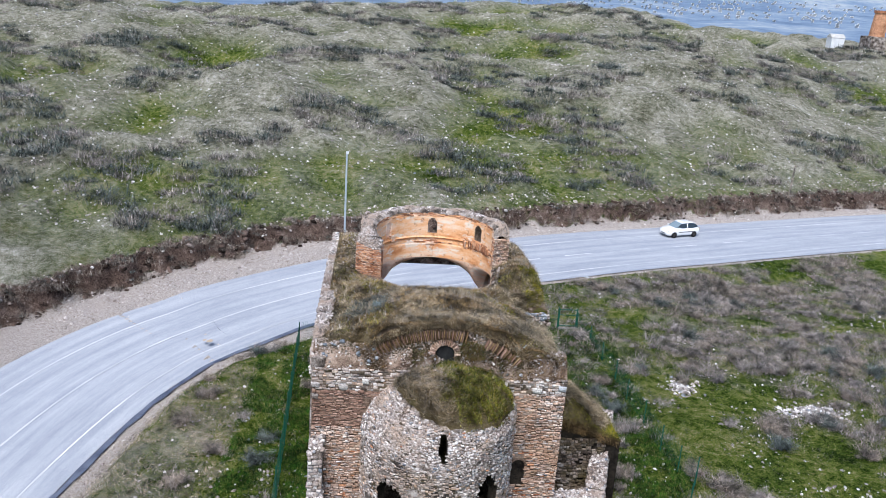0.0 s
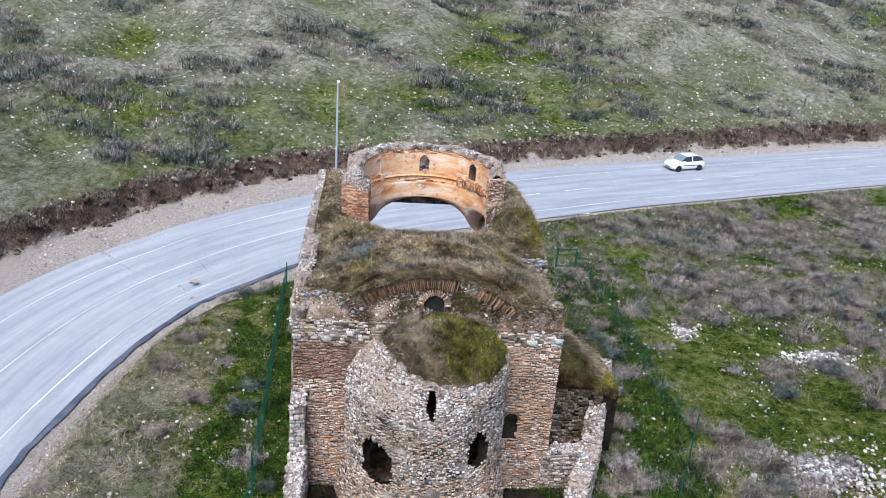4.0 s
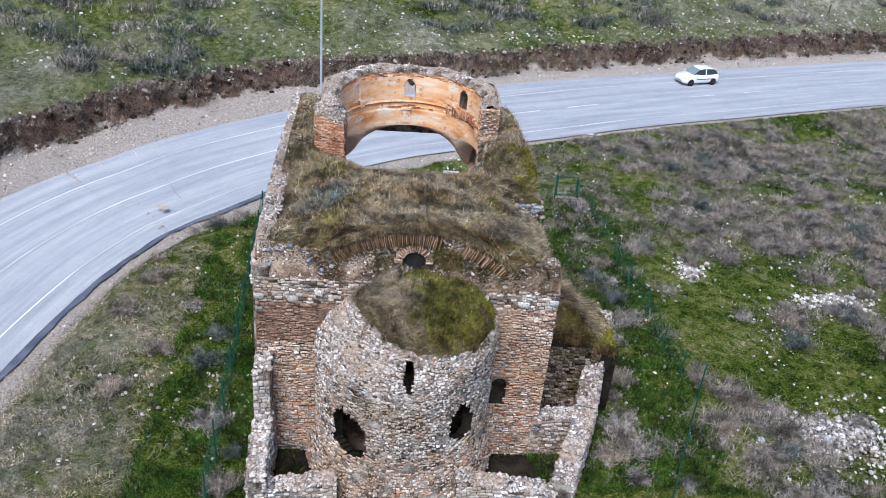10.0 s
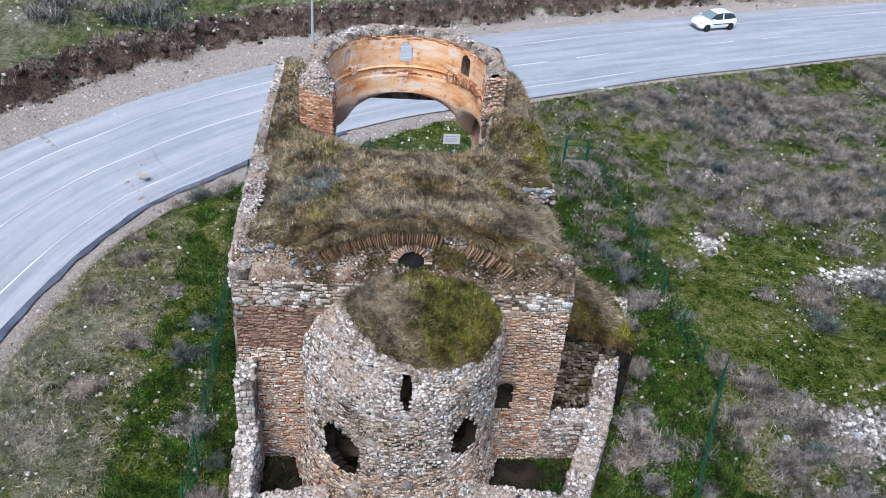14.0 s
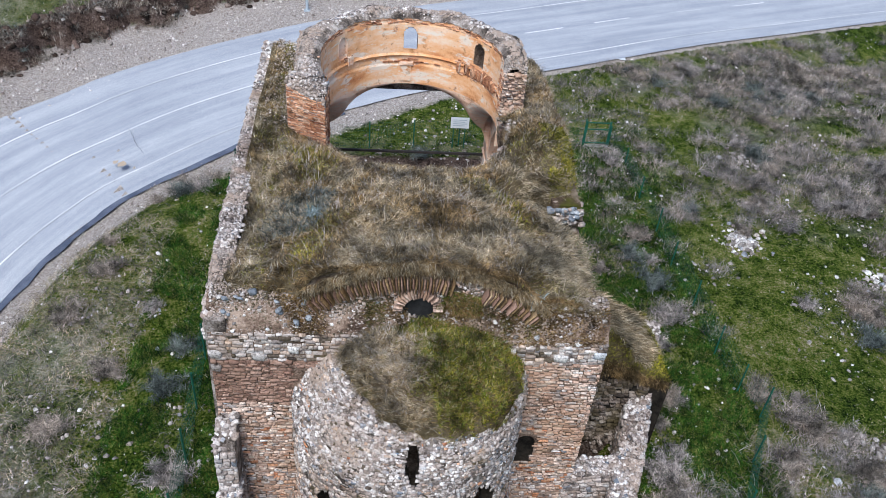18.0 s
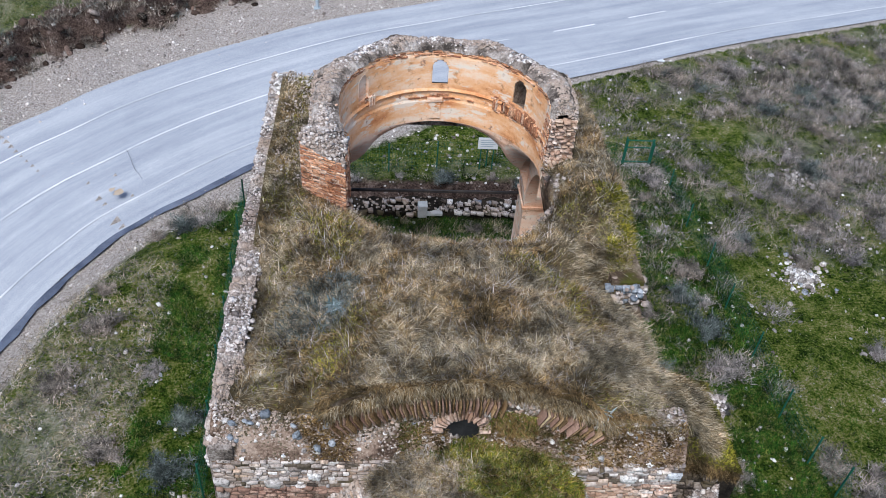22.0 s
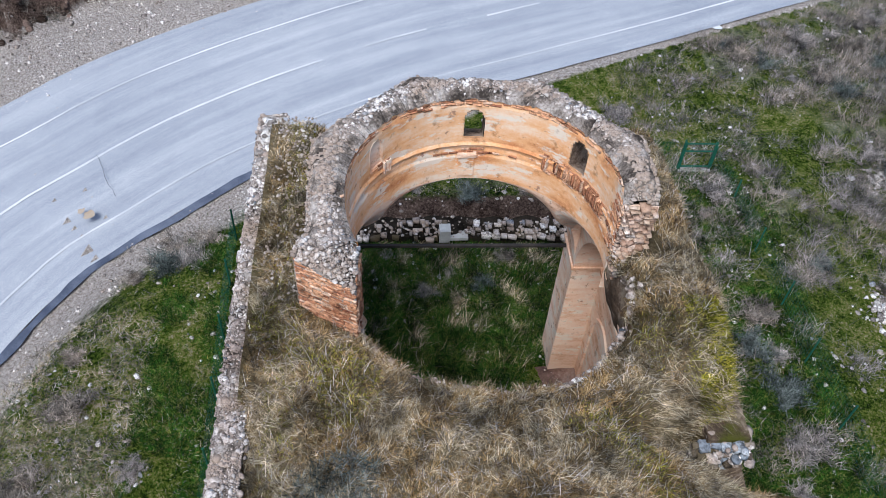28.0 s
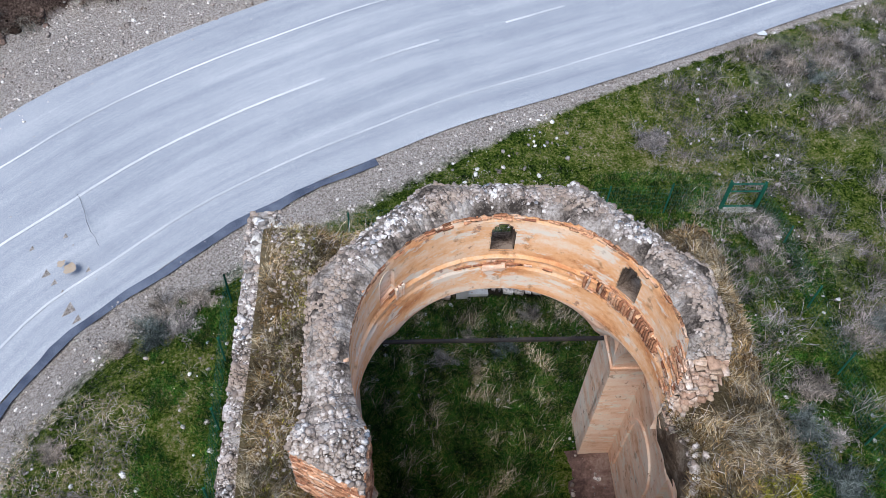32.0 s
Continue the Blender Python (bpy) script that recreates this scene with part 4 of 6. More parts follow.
def make_roof():
    b = Build()
    xs, ys = np.arange(-5.2, 5.4, 0.2), np.arange(-9.4, 4.4, 0.2)
    idx = {}
    for i, x in enumerate(xs):
        for j, y in enumerate(ys):
            idx[i, j] = len(b.v)
            r = math.hypot(x, y)
            rh = hole_at(x, y) + 0.08
            if rh - 0.35 < r < rh:
                x2, y2 = x / r * rh, y / r * rh
                b.v.append((x2, y2, roof_z(x2, y2)))
            else:
                b.v.append((x, y, roof_z(x, y)))
    for i in range(len(xs) - 1):
        for j in range(len(ys) - 1):
            x, y = xs[i] + 0.1, ys[j] + 0.1
            if math.hypot(x, y) > hole_at(x, y) - 0.02:
                b.f.append((idx[i, j], idx[i + 1, j], idx[i + 1, j + 1], idx[i, j + 1]))
    roof = part("grassed_vault", b, DRYGRASS, church, "vault roof overgrown with dead grass and moss", True)
    rng = np.random.default_rng(7)
    p = np.stack([rng.uniform(-5.1, 5.36, 210000), rng.uniform(-9.36, 4.3, 210000)], 1)
    r, a = np.hypot(p[:, 0], p[:, 1]), np.degrees(np.arctan2(p[:, 1], p[:, 0])) % 360
    p = p[(r > np.array([hole_at(x, y) for x, y in p]) + 0.06) & ~((r < 4.25) & ((a < 207) | (a > 350))) & ~((p[:, 0] < -4.2) & (p[:, 1] > -1.5) & (rng.random(len(p)) < 0.35))]
    h = np.array([roof_z(x, y) for x, y in p])
    heads = np.array([noise.noise((x * 1.1, y * 1.1, 2.0)) for x, y in p]) * 9 + rng.normal(0, 0.6, len(p))
    patch = np.array([noise.noise((x * 0.5, y * 0.5, 9.0)) for x, y in p])
    mossy = (rng.random(len(p)) < np.clip((patch - 0.22) * 2.2, 0, 0.6)) | ((p[:, 0] > 4.1 + 0.3 * patch) & (p[:, 1] > -3.9) & (p[:, 1] < -2.2 + patch)) | ((p[:, 0] > -4.7) & (p[:, 0] < -4.0) & (rng.random(len(p)) < 0.35))
    fall = smooth((p[:, 0] - 2.2) / 1.5) * (p[:, 1] < -3.8)
    heads = heads * (1 - fall) + (-0.5 + rng.normal(0, 0.35, len(p))) * fall
    q = np.column_stack([p, h - 0.02])
    tone = np.array([noise.noise((x * 0.8, y * 0.8, 14.0)) for x, y in p]) + rng.normal(0, 0.3, len(p)) + 0.35 * fall - 0.05
    pale, brown = ~mossy & (tone > 0.12), ~mossy & (tone <= 0.12)
    field("dead_grass", q[pale], 0.23, 0.0058, 1.05, STRAW, 1, "matted pale dead grass", parent=roof, heading=heads[pale])
    field("brown_grass", q[brown], 0.18, 0.009, 0.95, HAY, 11, "matted brown dead grass", parent=roof, heading=heads[brown])
    field("moss_grass", q[mossy], 0.12, 0.01, 0.7, MOSS, 2, "short yellow-green moss and grass", parent=roof)
    m = np.stack([rng.uniform(4.3, 5.36, 5200), rng.uniform(-4.5, -2.3, 5200)], 1)
    m = m[[x + 0.5 * noise.noise((x * 2, y * 2, 5)) > 4.75 - 0.5 * (y < -3.7) for x, y in m]]
    field("edge_moss", np.column_stack([m, [roof_z(x, y) + 0.02 for x, y in m]]), 0.16, 0.014, 0.9, MOSS, 13, "bright yellow moss on the broken corner", parent=roof)
    m = np.stack([rng.uniform(4.9, 5.36, 3600), rng.uniform(-9.2, -4.9, 3600)], 1)
    m = m[[noise.noise((x * 1.5, y * 1.5, 6)) > -0.1 for x, y in m]]
    field("verge_moss", np.column_stack([m, [roof_z(x, y) + 0.02 for x, y in m]]), 0.14, 0.012, 1.0, OLIVE, 14, "olive moss along the roof edge", parent=roof)
    k = rng.random(len(q)) < 0.07
    field("dry_stalk", q[k], 0.4, 0.005, 0.75, TWIG, 3, "dry grey stalks", parent=roof)
    k = (np.hypot((p[:, 0] + 3.2) / 1.0, (p[:, 1] + 6.6) / 1.3) + 0.8 * patch < 1) & (rng.random(len(q)) < 0.5)
    field("grey_herb", q[k], 0.3, 0.009, 0.9, BUSH, 4, "grey-green dried herbs", parent=roof)
    k = (np.array([noise.noise((x * 0.55, y * 0.55, 31.0)) for x, y in p]) + 0.3 * fall + rng.normal(0, 0.1, len(p)) > 0.12) & (rng.random(len(q)) < 0.22)
    field("long_straw", q[k] + [0, 0, 0.05], 0.42, 0.005, 1.2, STRAW, 12, "long combed strands of pale straw", parent=roof, heading=heads[k])
    lip, rows = Build(), []
    for a in range(204, 358, 3):
        rh = hole_r(a)
        x, y, _ = ang(a, rh + 0.1, 0)
        k = wob(a * 0.5, 4, 0, 1, 0.1)
        rows.append([ang(a, rh + 0.14, roof_z(x, y) - 0.02), ang(a, rh + k, roof_z(x, y) - 0.14), ang(a, rh - 0.1 + k, 9.7 + k), ang(a, rh - 0.04, 9.2), ang(a, rh + 0.15, 8.5)])
    lip.grid(rows)
    rim = part("opening_lip", lip, DIRT, church, "broken rim of the fallen dome")
    g = np.random.default_rng(29)
    aa = radians(1) * g.uniform(206, 357, 9000)
    rr = g.uniform(-0.12, 0.2, 9000) + np.array([hole_r(math.degrees(a)) for a in aa])
    edge = np.column_stack([rr * np.cos(aa), rr * np.sin(aa), [roof_z((r + 0.1) * math.cos(a), (r + 0.1) * math.sin(a)) - 0.05 for a, r in zip(aa, rr)]])
    edge = edge[[noise.noise((x * 1.2, y * 1.2, 3)) > -0.05 for x, y, _ in edge]]
    field("rim_grass", edge[::2], 0.2, 0.007, 0.9, HAY, 31, "brown weeds on the rim", parent=rim)
    field("hanging_grass", edge[::3], 0.22, 0.007, 0.9, STRAW, 30, "dead grass hanging over the rim", parent=rim, droop=0.8)
    rg = random.Random(8)
    mats = []
    for _ in range(700):
        a = rg.uniform(204, 357)
        rh = hole_r(a)
        x, y, _z = ang(a, rh + 0.1, 0)
        mats.append(lump_at(ang(a, rg.uniform(rh - 0.12, rh + 0.12), roof_z(x, y) - rg.uniform(0.0, 0.35)), 0.02 + 0.09 * rg.random() ** 2, rg))
    lay("stone", "lump", mats, "rubble_stone", rim, 260)


make_roof()


def wall_block(name, x0, x1, y0, y1, z0, top, material, label, parent=None, step=0.35, batter=0.0):
    """A wall with a ragged top: top(x, y) gives its height."""
    b = Build()
    nx, ny = max(2, int((x1 - x0) / step) + 1), max(2, int((y1 - y0) / step) + 1)
    xs, ys = np.linspace(x0, x1, nx), np.linspace(y0, y1, ny)
    b.grid([[(x, y, top(x, y)) for x in xs] for y in ys])
    cx = (x0 + x1) / 2

    def side(pts):
        b.grid([[(x + (1 - t) * batter * (1 if x > cx else -1), y, z0 + (top(x, y) - z0) * t) for x, y in pts] for t in (0, 0.25, 0.5, 0.75, 1)])

    side([(x, y0) for x in xs])
    side([(x, y1) for x in xs[::-1]])
    side([(x1, y) for y in ys])
    side([(x0, y) for y in ys[::-1]])
    return part(name, b, material, parent or church, label)


def rag(base, amp=0.12, seed=0.0):
    return lambda x, y: base(x, y) + wob(x, y, seed, 1.3, amp) + wob(x, y, seed + 9, 4.0, amp * 0.5)


def rubble_top(parent, x0, x1, y0, y1, top, count, rng, size=(0.05, 0.13), look_name="rubble_stone", limit=250, blue=0.0):
    mats = []
    for _ in range(count):
        x, y = rng.uniform(x0, x1), rng.uniform(y0, y1)
        mats.append(lump_at((x, y, top(x, y) + rng.uniform(-0.03, 0.03)), rng.uniform(*size), rng))
    mats.sort(key=lambda m: -np.linalg.norm(m[:3, 0]))
    lay("stone", "lump", mats, look_name, parent, limit, "small stones and mortar crumbs")


def flat(y, n=(0, -1, 0)):
    return lambda s, z: ((s, y, z), (1, 0, 0), n)


rng_w = random.Random(21)
south_top = rag(lambda x, y: float(np.interp(y, [-9.8, -8, -3, 4.9], [9.25, 9.8, 10.2, 10.35])))
w = wall_block("south_wall", -5.55, -5.0, -9.79, 4.9, 0.6, south_top, MORTAR, "rubble side wall with a broken stony top", batter=0.08)
rubble_top(w, -5.6, -4.98, -9.7, 4.9, south_top, 9000, rng_w, (0.01, 0.038), limit=150)
rubble_top(w, -5.6, -4.9, -9.7, 4.9, south_top, 600, rng_w, (0.03, 0.08), limit=150)
rubble_top(w, -5.55, -5.3, -9.7, 4.9, south_top, 120, rng_w, (0.06, 0.12), limit=120)
rubble_top(w, -5.0, -4.05, -1.6, 4.6, roof_z, 500, rng_w, (0.018, 0.06), limit=100)
rubble_top(w, -5.5, -4.9, 3.0, 4.95, south_top, 60, rng_w, (0.08, 0.15), "field_stone", 60)
edge = courses(lambda s, z: ((-5.55, s, z), (0, 1, 0), (-1, 0, 0)), -9.7, 4.8, 8.3, 10.2, lambda s, z: "rubble_stone", rng_w, lambda s, z: z < south_top(-5.5, s) - 0.05, (0.1, 0.17), (0.14, 0.34), (0.03, 0.1))
lay("stone", "block", edge["rubble_stone"][::-1], "rubble_stone", w, 150)
north_top = rag(lambda x, y: 9.8)
w = wall_block("north_wall", 4.4, 5.3, -4.85, 4.25, 0.6, north_top, DIRT, "rubble side wall of the crossing")
corner = courses(flat(-4.87), 4.1, 5.4, 8.0, 9.6, lambda s, z: "blue_stone" if rng_w.random() < 0.3 else "dark_rubble", rng_w, lambda s, z: s < 5.35, (0.1, 0.17), (0.12, 0.3), (0.05, 0.2))
for k, v in corner.items():
    lay("stone", "block", v, k, w, 60)
lay("stone", "lump", [lump_at((rng_w.uniform(4.5, 5.42), rng_w.uniform(-5.1, -4.5), rng_w.uniform(9.2, 9.75)), 0.04 + 0.13 * rng_w.random() ** 2, rng_w) for _ in range(120)], "rubble_stone", w, 70, "fallen corner stones")
lay("blue_stone", "lump", [lump_at((rng_w.uniform(4.6, 5.3), rng_w.uniform(-5.15, -4.8), rng_w.uniform(9.45, 9.75)), rng_w.uniform(0.09, 0.16), rng_w) for _ in range(7)], "blue_stone", w, 20)
chancel_top = rag(lambda x, y: 8.9)
w = wall_block("chancel_north_wall", 4.35, 5.32, -9.1, -4.85, 0.6, chancel_top, DIRT, "rubble side wall of the chancel")
front_top = rag(lambda x, y: (8.8 if x < 0 else 8.5) + (0.95 - 0.5 * math.exp(-((x - 0.05) ** 2) / 0.25)) * float(smooth((y + 9.85) / 0.6)), 0.13)
front = wall_block("east_front", -5.5, 5.38, -9.8, -9.0, 0.3, front_top, WARM_MORTAR, "stone and brick east front")
rubble_top(front, -5.45, 5.35, -9.78, -8.85, front_top, 7000, rng_w, (0.012, 0.045), limit=150)
rubble_top(front, -5.4, 5.35, -9.8, -8.85, front_top, 5000, rng_w, (0.012, 0.05), "dark_rubble", limit=120)
rubble_top(front, -5.45, 5.35, -9.78, -9.0, front_top, 120, rng_w, (0.05, 0.1), "field_stone", limit=90)


def front_look(s, z):
    if z > 7.7:
        return "rubble_stone" if rng_w.random() < 0.6 else "dark_rubble" if rng_w.random() < 0.6 else "warm_stone"
    if z > 6.1 and s < 0:
        return "brown_brick"
    r = rng_w.random()
    if r < 0.16 + 0.3 * (z < 2.6):
        return "rubble_stone"
    if r < 0.3 + 0.4 * (s > 0 and z < 3.4):
        return "warm_stone"
    return "eroded_brick" if r < 0.9 or z > 5 else "brick"


def front_keep(s, z):
    if abs(s + 0.05) < 3.25 and z < 7.55:
        return False
    if 3.28 < s < 3.95 and 3.4 < z < 4.85 - 1.5 * (s - 3.6) ** 2:
        return False
    return z < front_top(s, -9.8) + 0.02


laid = courses(flat(-9.8), -5.5, 5.36, 0.6, 7.7, front_look, rng_w, front_keep, (0.045, 0.11), (0.08, 0.34), (0.004, 0.075), 0.016, 0.035, 0.09)
for k, v in courses(flat(-9.8), -5.5, 5.36, 7.7, 8.95, front_look, rng_w, front_keep, (0.08, 0.16), (0.09, 0.32), (0.01, 0.08), 0.014, 0.035, 0.1).items():
    laid[k] = v + laid[k]
for k, v in laid.items():
    lay("brick" if "brick" in k else "stone", "block", v, k, front, 160, "weathered courses of brick and stone")
for x, z, ww in ((-5.35, 8.08, 0.34), (-5.36, 7.55, 0.26), (-3.25, 8.3, 0.3), (5.2, 8.22, 0.34), (4.1, 8.1, 0.4), (-4.2, 8.0, 0.36), (2.6, 8.3, 0.4)):
    lay("quoin", "block", [frame_at((x, -9.82, z), (1, 0, 0), (0, -1, 0), ww, 0.09, 0.22)], "field_stone", front, 9)
# niche beside the apse: a flat arched sheet with its shade painted dark
b = Build()
niche = [(3.32, 3.45), (3.92, 3.45)] + [(3.62 + 0.3 * math.cos(math.pi * k / 8), 4.35 + 0.32 * math.sin(math.pi * k / 8)) for k in range(9)]
b.add([(x, -9.803, z) for x, z in niche], [tuple(range(len(niche)))])
part("painted_niche", b, SHADED_SOIL, front, "shallow dark niche")
# blue-grey stones left on the corner
mats = [lump_at((x + rng_w.uniform(-0.1, 0.1), y + rng_w.uniform(-0.1, 0.1), front_top(x, y) + 0.09), rng_w.uniform(0.08, 0.14), rng_w) for x, y in ((-4.95, -9.35), (-4.75, -9.35), (-4.55, -9.38), (-4.35, -9.35), (-3.75, -9.4), (-3.6, -9.5), (-3.55, -9.55), (-5.1, -9.55), (-4.9, -9.6), (-3.2, -9.65), (-2.9, -9.6), (-3.0, -9.45), (1.6, -9.25), (1.8, -9.3), (3.3, -9.7))]
lay("blue_stone", "lump", mats, "blue_stone", front, 20)


def make_arch_face():
    """The broken end of the chancel vault, with a fan of bricks round its crown and a black sheet painted as a small
    opening's shade.
    """
    b, rows = Build(), []
    for k in range(33):
        x = -3.3 + 6.6 * k / 32
        z = 10.45 - 0.105 * x * x
        rows.append([(x, -9.3, 8.8), (x, -9.37, z - 0.3), (x, -9.35, z), (x, -9.2, max(z + 0.05, roof_z(x, -9.2)))])
    b.grid(rows)
    end = part("vault_end", b, DIRT, church, "broken end of the chancel vault")
    rng, fan, small = random.Random(4), [], []
    x = -2.85
    while x < 3.3:
        if not 1.0 < x < 1.75 and rng.random() < 0.94:
            z = 10.38 - 0.11 * x * x
            tilt = math.atan(0.21 * x) * 1.2
            fan.append(frame_at((x, -9.4 - rng.uniform(0, 0.08), z), (math.cos(tilt), 0, -math.sin(tilt)), (0, -1, 0), rng.uniform(0.03, 0.05), rng.uniform(0.04, 0.2), rng.uniform(0.26, 0.46), rng.uniform(-0.07, 0.07)))
        x += 0.074
    lay("brick", "bar", fan[::2], "ochre_brick", end)
    lay("brick", "bar", fan[1::2], "brown_brick", end)
    for k in range(21):
        a = math.pi * k / 20
        p = (0.05 - 0.54 * math.cos(a), -9.42, 9.5 + 0.54 * math.sin(a))
        small.append(frame_at(p, (math.sin(a), 0, math.cos(a)), (0, -1, 0), 0.055, rng.uniform(0.05, 0.14), 0.24, rng.uniform(-0.1, 0.1)))
    lay("brick", "bar", small, "eroded_brick", end)
    for look_name, count, size in (("dark_rubble", 900, 0.07), ("rubble_stone", 700, 0.06), ("eroded_brick", 300, 0.06)):
        crumbs = []
        while len(crumbs) < count:
            x, q = rng.uniform(-3.2, 3.4), rng.random()
            z = 9.25 + (10.75 - 0.11 * x * x - 9.25) * q
            if not (abs(x - 0.05) < 0.42 and z < 9.9) and (z < 10.1 - 0.11 * x * x or 1.0 < x < 1.75):
                crumbs.append(lump_at((x, -9.36 + 0.12 * max(0.0, q - 0.75), z), 0.014 + size * rng.random() ** 2, rng))
        lay("stone", "lump", crumbs, look_name, end, 25, "crumbled stones and mortar of the vault end")
    # the vault end stays closed; a black sheet paints the dark of the opening
    b = Build()
    arch = [(0.05 - 0.4 * math.cos(math.pi * k / 10), 9.5 + 0.4 * math.sin(math.pi * k / 10)) for k in range(11)]
    line = [(-0.35, 9.0)] + arch + [(0.45, 9.0)]
    b.grid([[(x, -9.46, z) for x, z in line], [(x, -9.39, z) for x, z in line]])
    b.add([(x, -9.4, z) for x, z in line], [tuple(range(len(line)))])
    part("painted_vent_opening", b, RUBBER_AND_VENT, end, "small dark arched opening")
    g = np.random.default_rng(19)
    p = np.stack([g.uniform(-3.2, 4.6, 9000), g.uniform(-9.5, -9.15, 9000)], 1)
    h = np.array([max(10.5 - 0.105 * x * x, roof_z(x, -9.15), 9.35) - 0.35 * (g.random() ** 2) * (y < -9.35) for x, y in p])
    h = h + 0.1 + 0.3 * (p[:, 1] < -9.35)
    field("hanging_grass", np.column_stack([p, h])[(g.random(9000) < 0.5) & (p[:, 1] > -9.33)], 0.2, 0.007, 1.1, HAY, 21, "dead grass hanging over the broken vault end", parent=end, heading=-1.57, droop=0.6)
    p = np.stack([g.uniform(-4.6, 5.3, 22000), g.uniform(-9.78, -9.3, 22000)], 1)
    p = p[[noise.noise((x * 0.9, y * 0.9, 6)) + 0.3 * (x > 0.6) + 0.4 * (x > 2.4) - 0.25 * (x < -2) > 0.0 for x, y in p]]
    e = np.stack([g.uniform(-3.0, 3.6, 6000), g.uniform(-9.42, -9.3, 6000), g.uniform(0.3, 0.66, 6000)], 1)
    e[:, 2] += 10.38 - 0.11 * e[:, 0] ** 2
    field("fringe_grass", e[::2], 0.17, 0.008, 1.2, HAY, 34, "brown grass fringe over the brick fan", parent=end, heading=-1.57, droop=0.9)
    field("pale_fringe", e[1::2], 0.2, 0.007, 1.2, STRAW, 35, "pale grass fringe over the brick fan", parent=end, heading=-1.57, droop=0.9)
    e = np.stack([g.uniform(0.5, 3.4, 5000), np.full(5000, -9.42), g.uniform(0, 1, 5000)], 1)
    e[:, 2] = 9.2 + (10.25 - 0.11 * e[:, 0] ** 2 - 9.2) * e[:, 2]
    e = e[[noise.noise((x * 1.4, z * 1.4, 8)) + 0.25 * (1.0 < x < 1.8) > 0.0 for x, _, z in e]]
    field("wall_moss", e[::2], 0.12, 0.012, 1.2, OLIVE, 27, "olive moss on the vault end", parent=end, heading=-1.57)
    field("wall_weed", e[1::2], 0.2, 0.008, 1.1, HAY, 28, "brown weeds on the vault end", parent=end, heading=-1.57)
    field("moss_tuft", np.column_stack([p, [front_top(x, y) for x, y in p]]), 0.16, 0.011, 0.9, HAY, 22, "brown moss and dead weeds on the ledge", parent=front)
    p = p[[noise.noise((x * 1.3, y * 1.3, 16)) > 0.22 for x, y in p]]
    field("green_tuft", np.column_stack([p, [front_top(x, y) for x, y in p]]), 0.14, 0.012, 0.8, OLIVE, 23, "olive moss on the ledge", parent=front)


make_arch_face()
APSE_C, APSE_R = (-0.05, -9.5), 3.3


APSE_A = (180, 215, 240, 270, 295, 310, 335, 360)


def apse_top(a):
    return float(np.interp(a, APSE_A, (8.3, 8.15, 7.85, 7.45, 7.35, 7.4, 7.5, 7.7))) + wob(a * 0.06, 2.2, 0, 1, 0.1) + wob(a * 0.17, 7.7, 0, 1, 0.1)


def apse_lip(a):
    """How far out the worn top of the apse wall lies."""
    return float(np.interp(a, APSE_A, (2.1, 2.05, 2.2, 2.5, 2.85, 3.08, 3.17, 3.2)))


def apse_r(a, z):
    """The outside of the apse: upright below, worn back to a rubble shoulder above."""
    low, top = float(np.interp(a, APSE_A, (6.4, 6.2, 5.9, 5.6, 6.0, 6.8, 7.0, 7.2))), apse_top(a)
    t = min(1.0, max(0.0, (z - low) / (top - low)))
    return APSE_R - (APSE_R - apse_lip(a)) * t ** 1.5 + 0.35 * float(smooth((3.0 - z) / 2.0)) + wob(a * 0.1, z, 0, 1.5, 0.05) + wob(a * 0.3, z, 5, 3.0, 0.03)


def apse_hole(a, z):
    d = lambda c: (a - c) * math.pi / 180 * APSE_R
    if abs(d(270.5) + wob(z, 8.1, 0, 1.9, 0.1)) < 0.17 + wob(z, 3.3, 0, 3.1, 0.12) and 6.12 < z < 7.22:
        return True
    for c, w, z0, z1, slant in ((233, 0.72, 2.8, 4.85, -0.35), (309, 0.56, 3.55, 5.25, -0.55)):
        e = d(c)
        u = abs(e) / w
        if u < 1 and z0 + 0.35 * u + 0.3 * slant * e < z < z1 + slant * max(e, -0.2) - 0.5 * u ** 3 + wob(a, z, 0, 0.7, 0.35):
            return True
    return False


def conch_r(a):
    """How far the turf on the half-dome reaches."""
    return apse_lip(a) - 0.04 + wob(a * 0.09, 3.1, 0, 1, 0.22) + wob(a * 0.31, 6.1, 0, 1, 0.14)


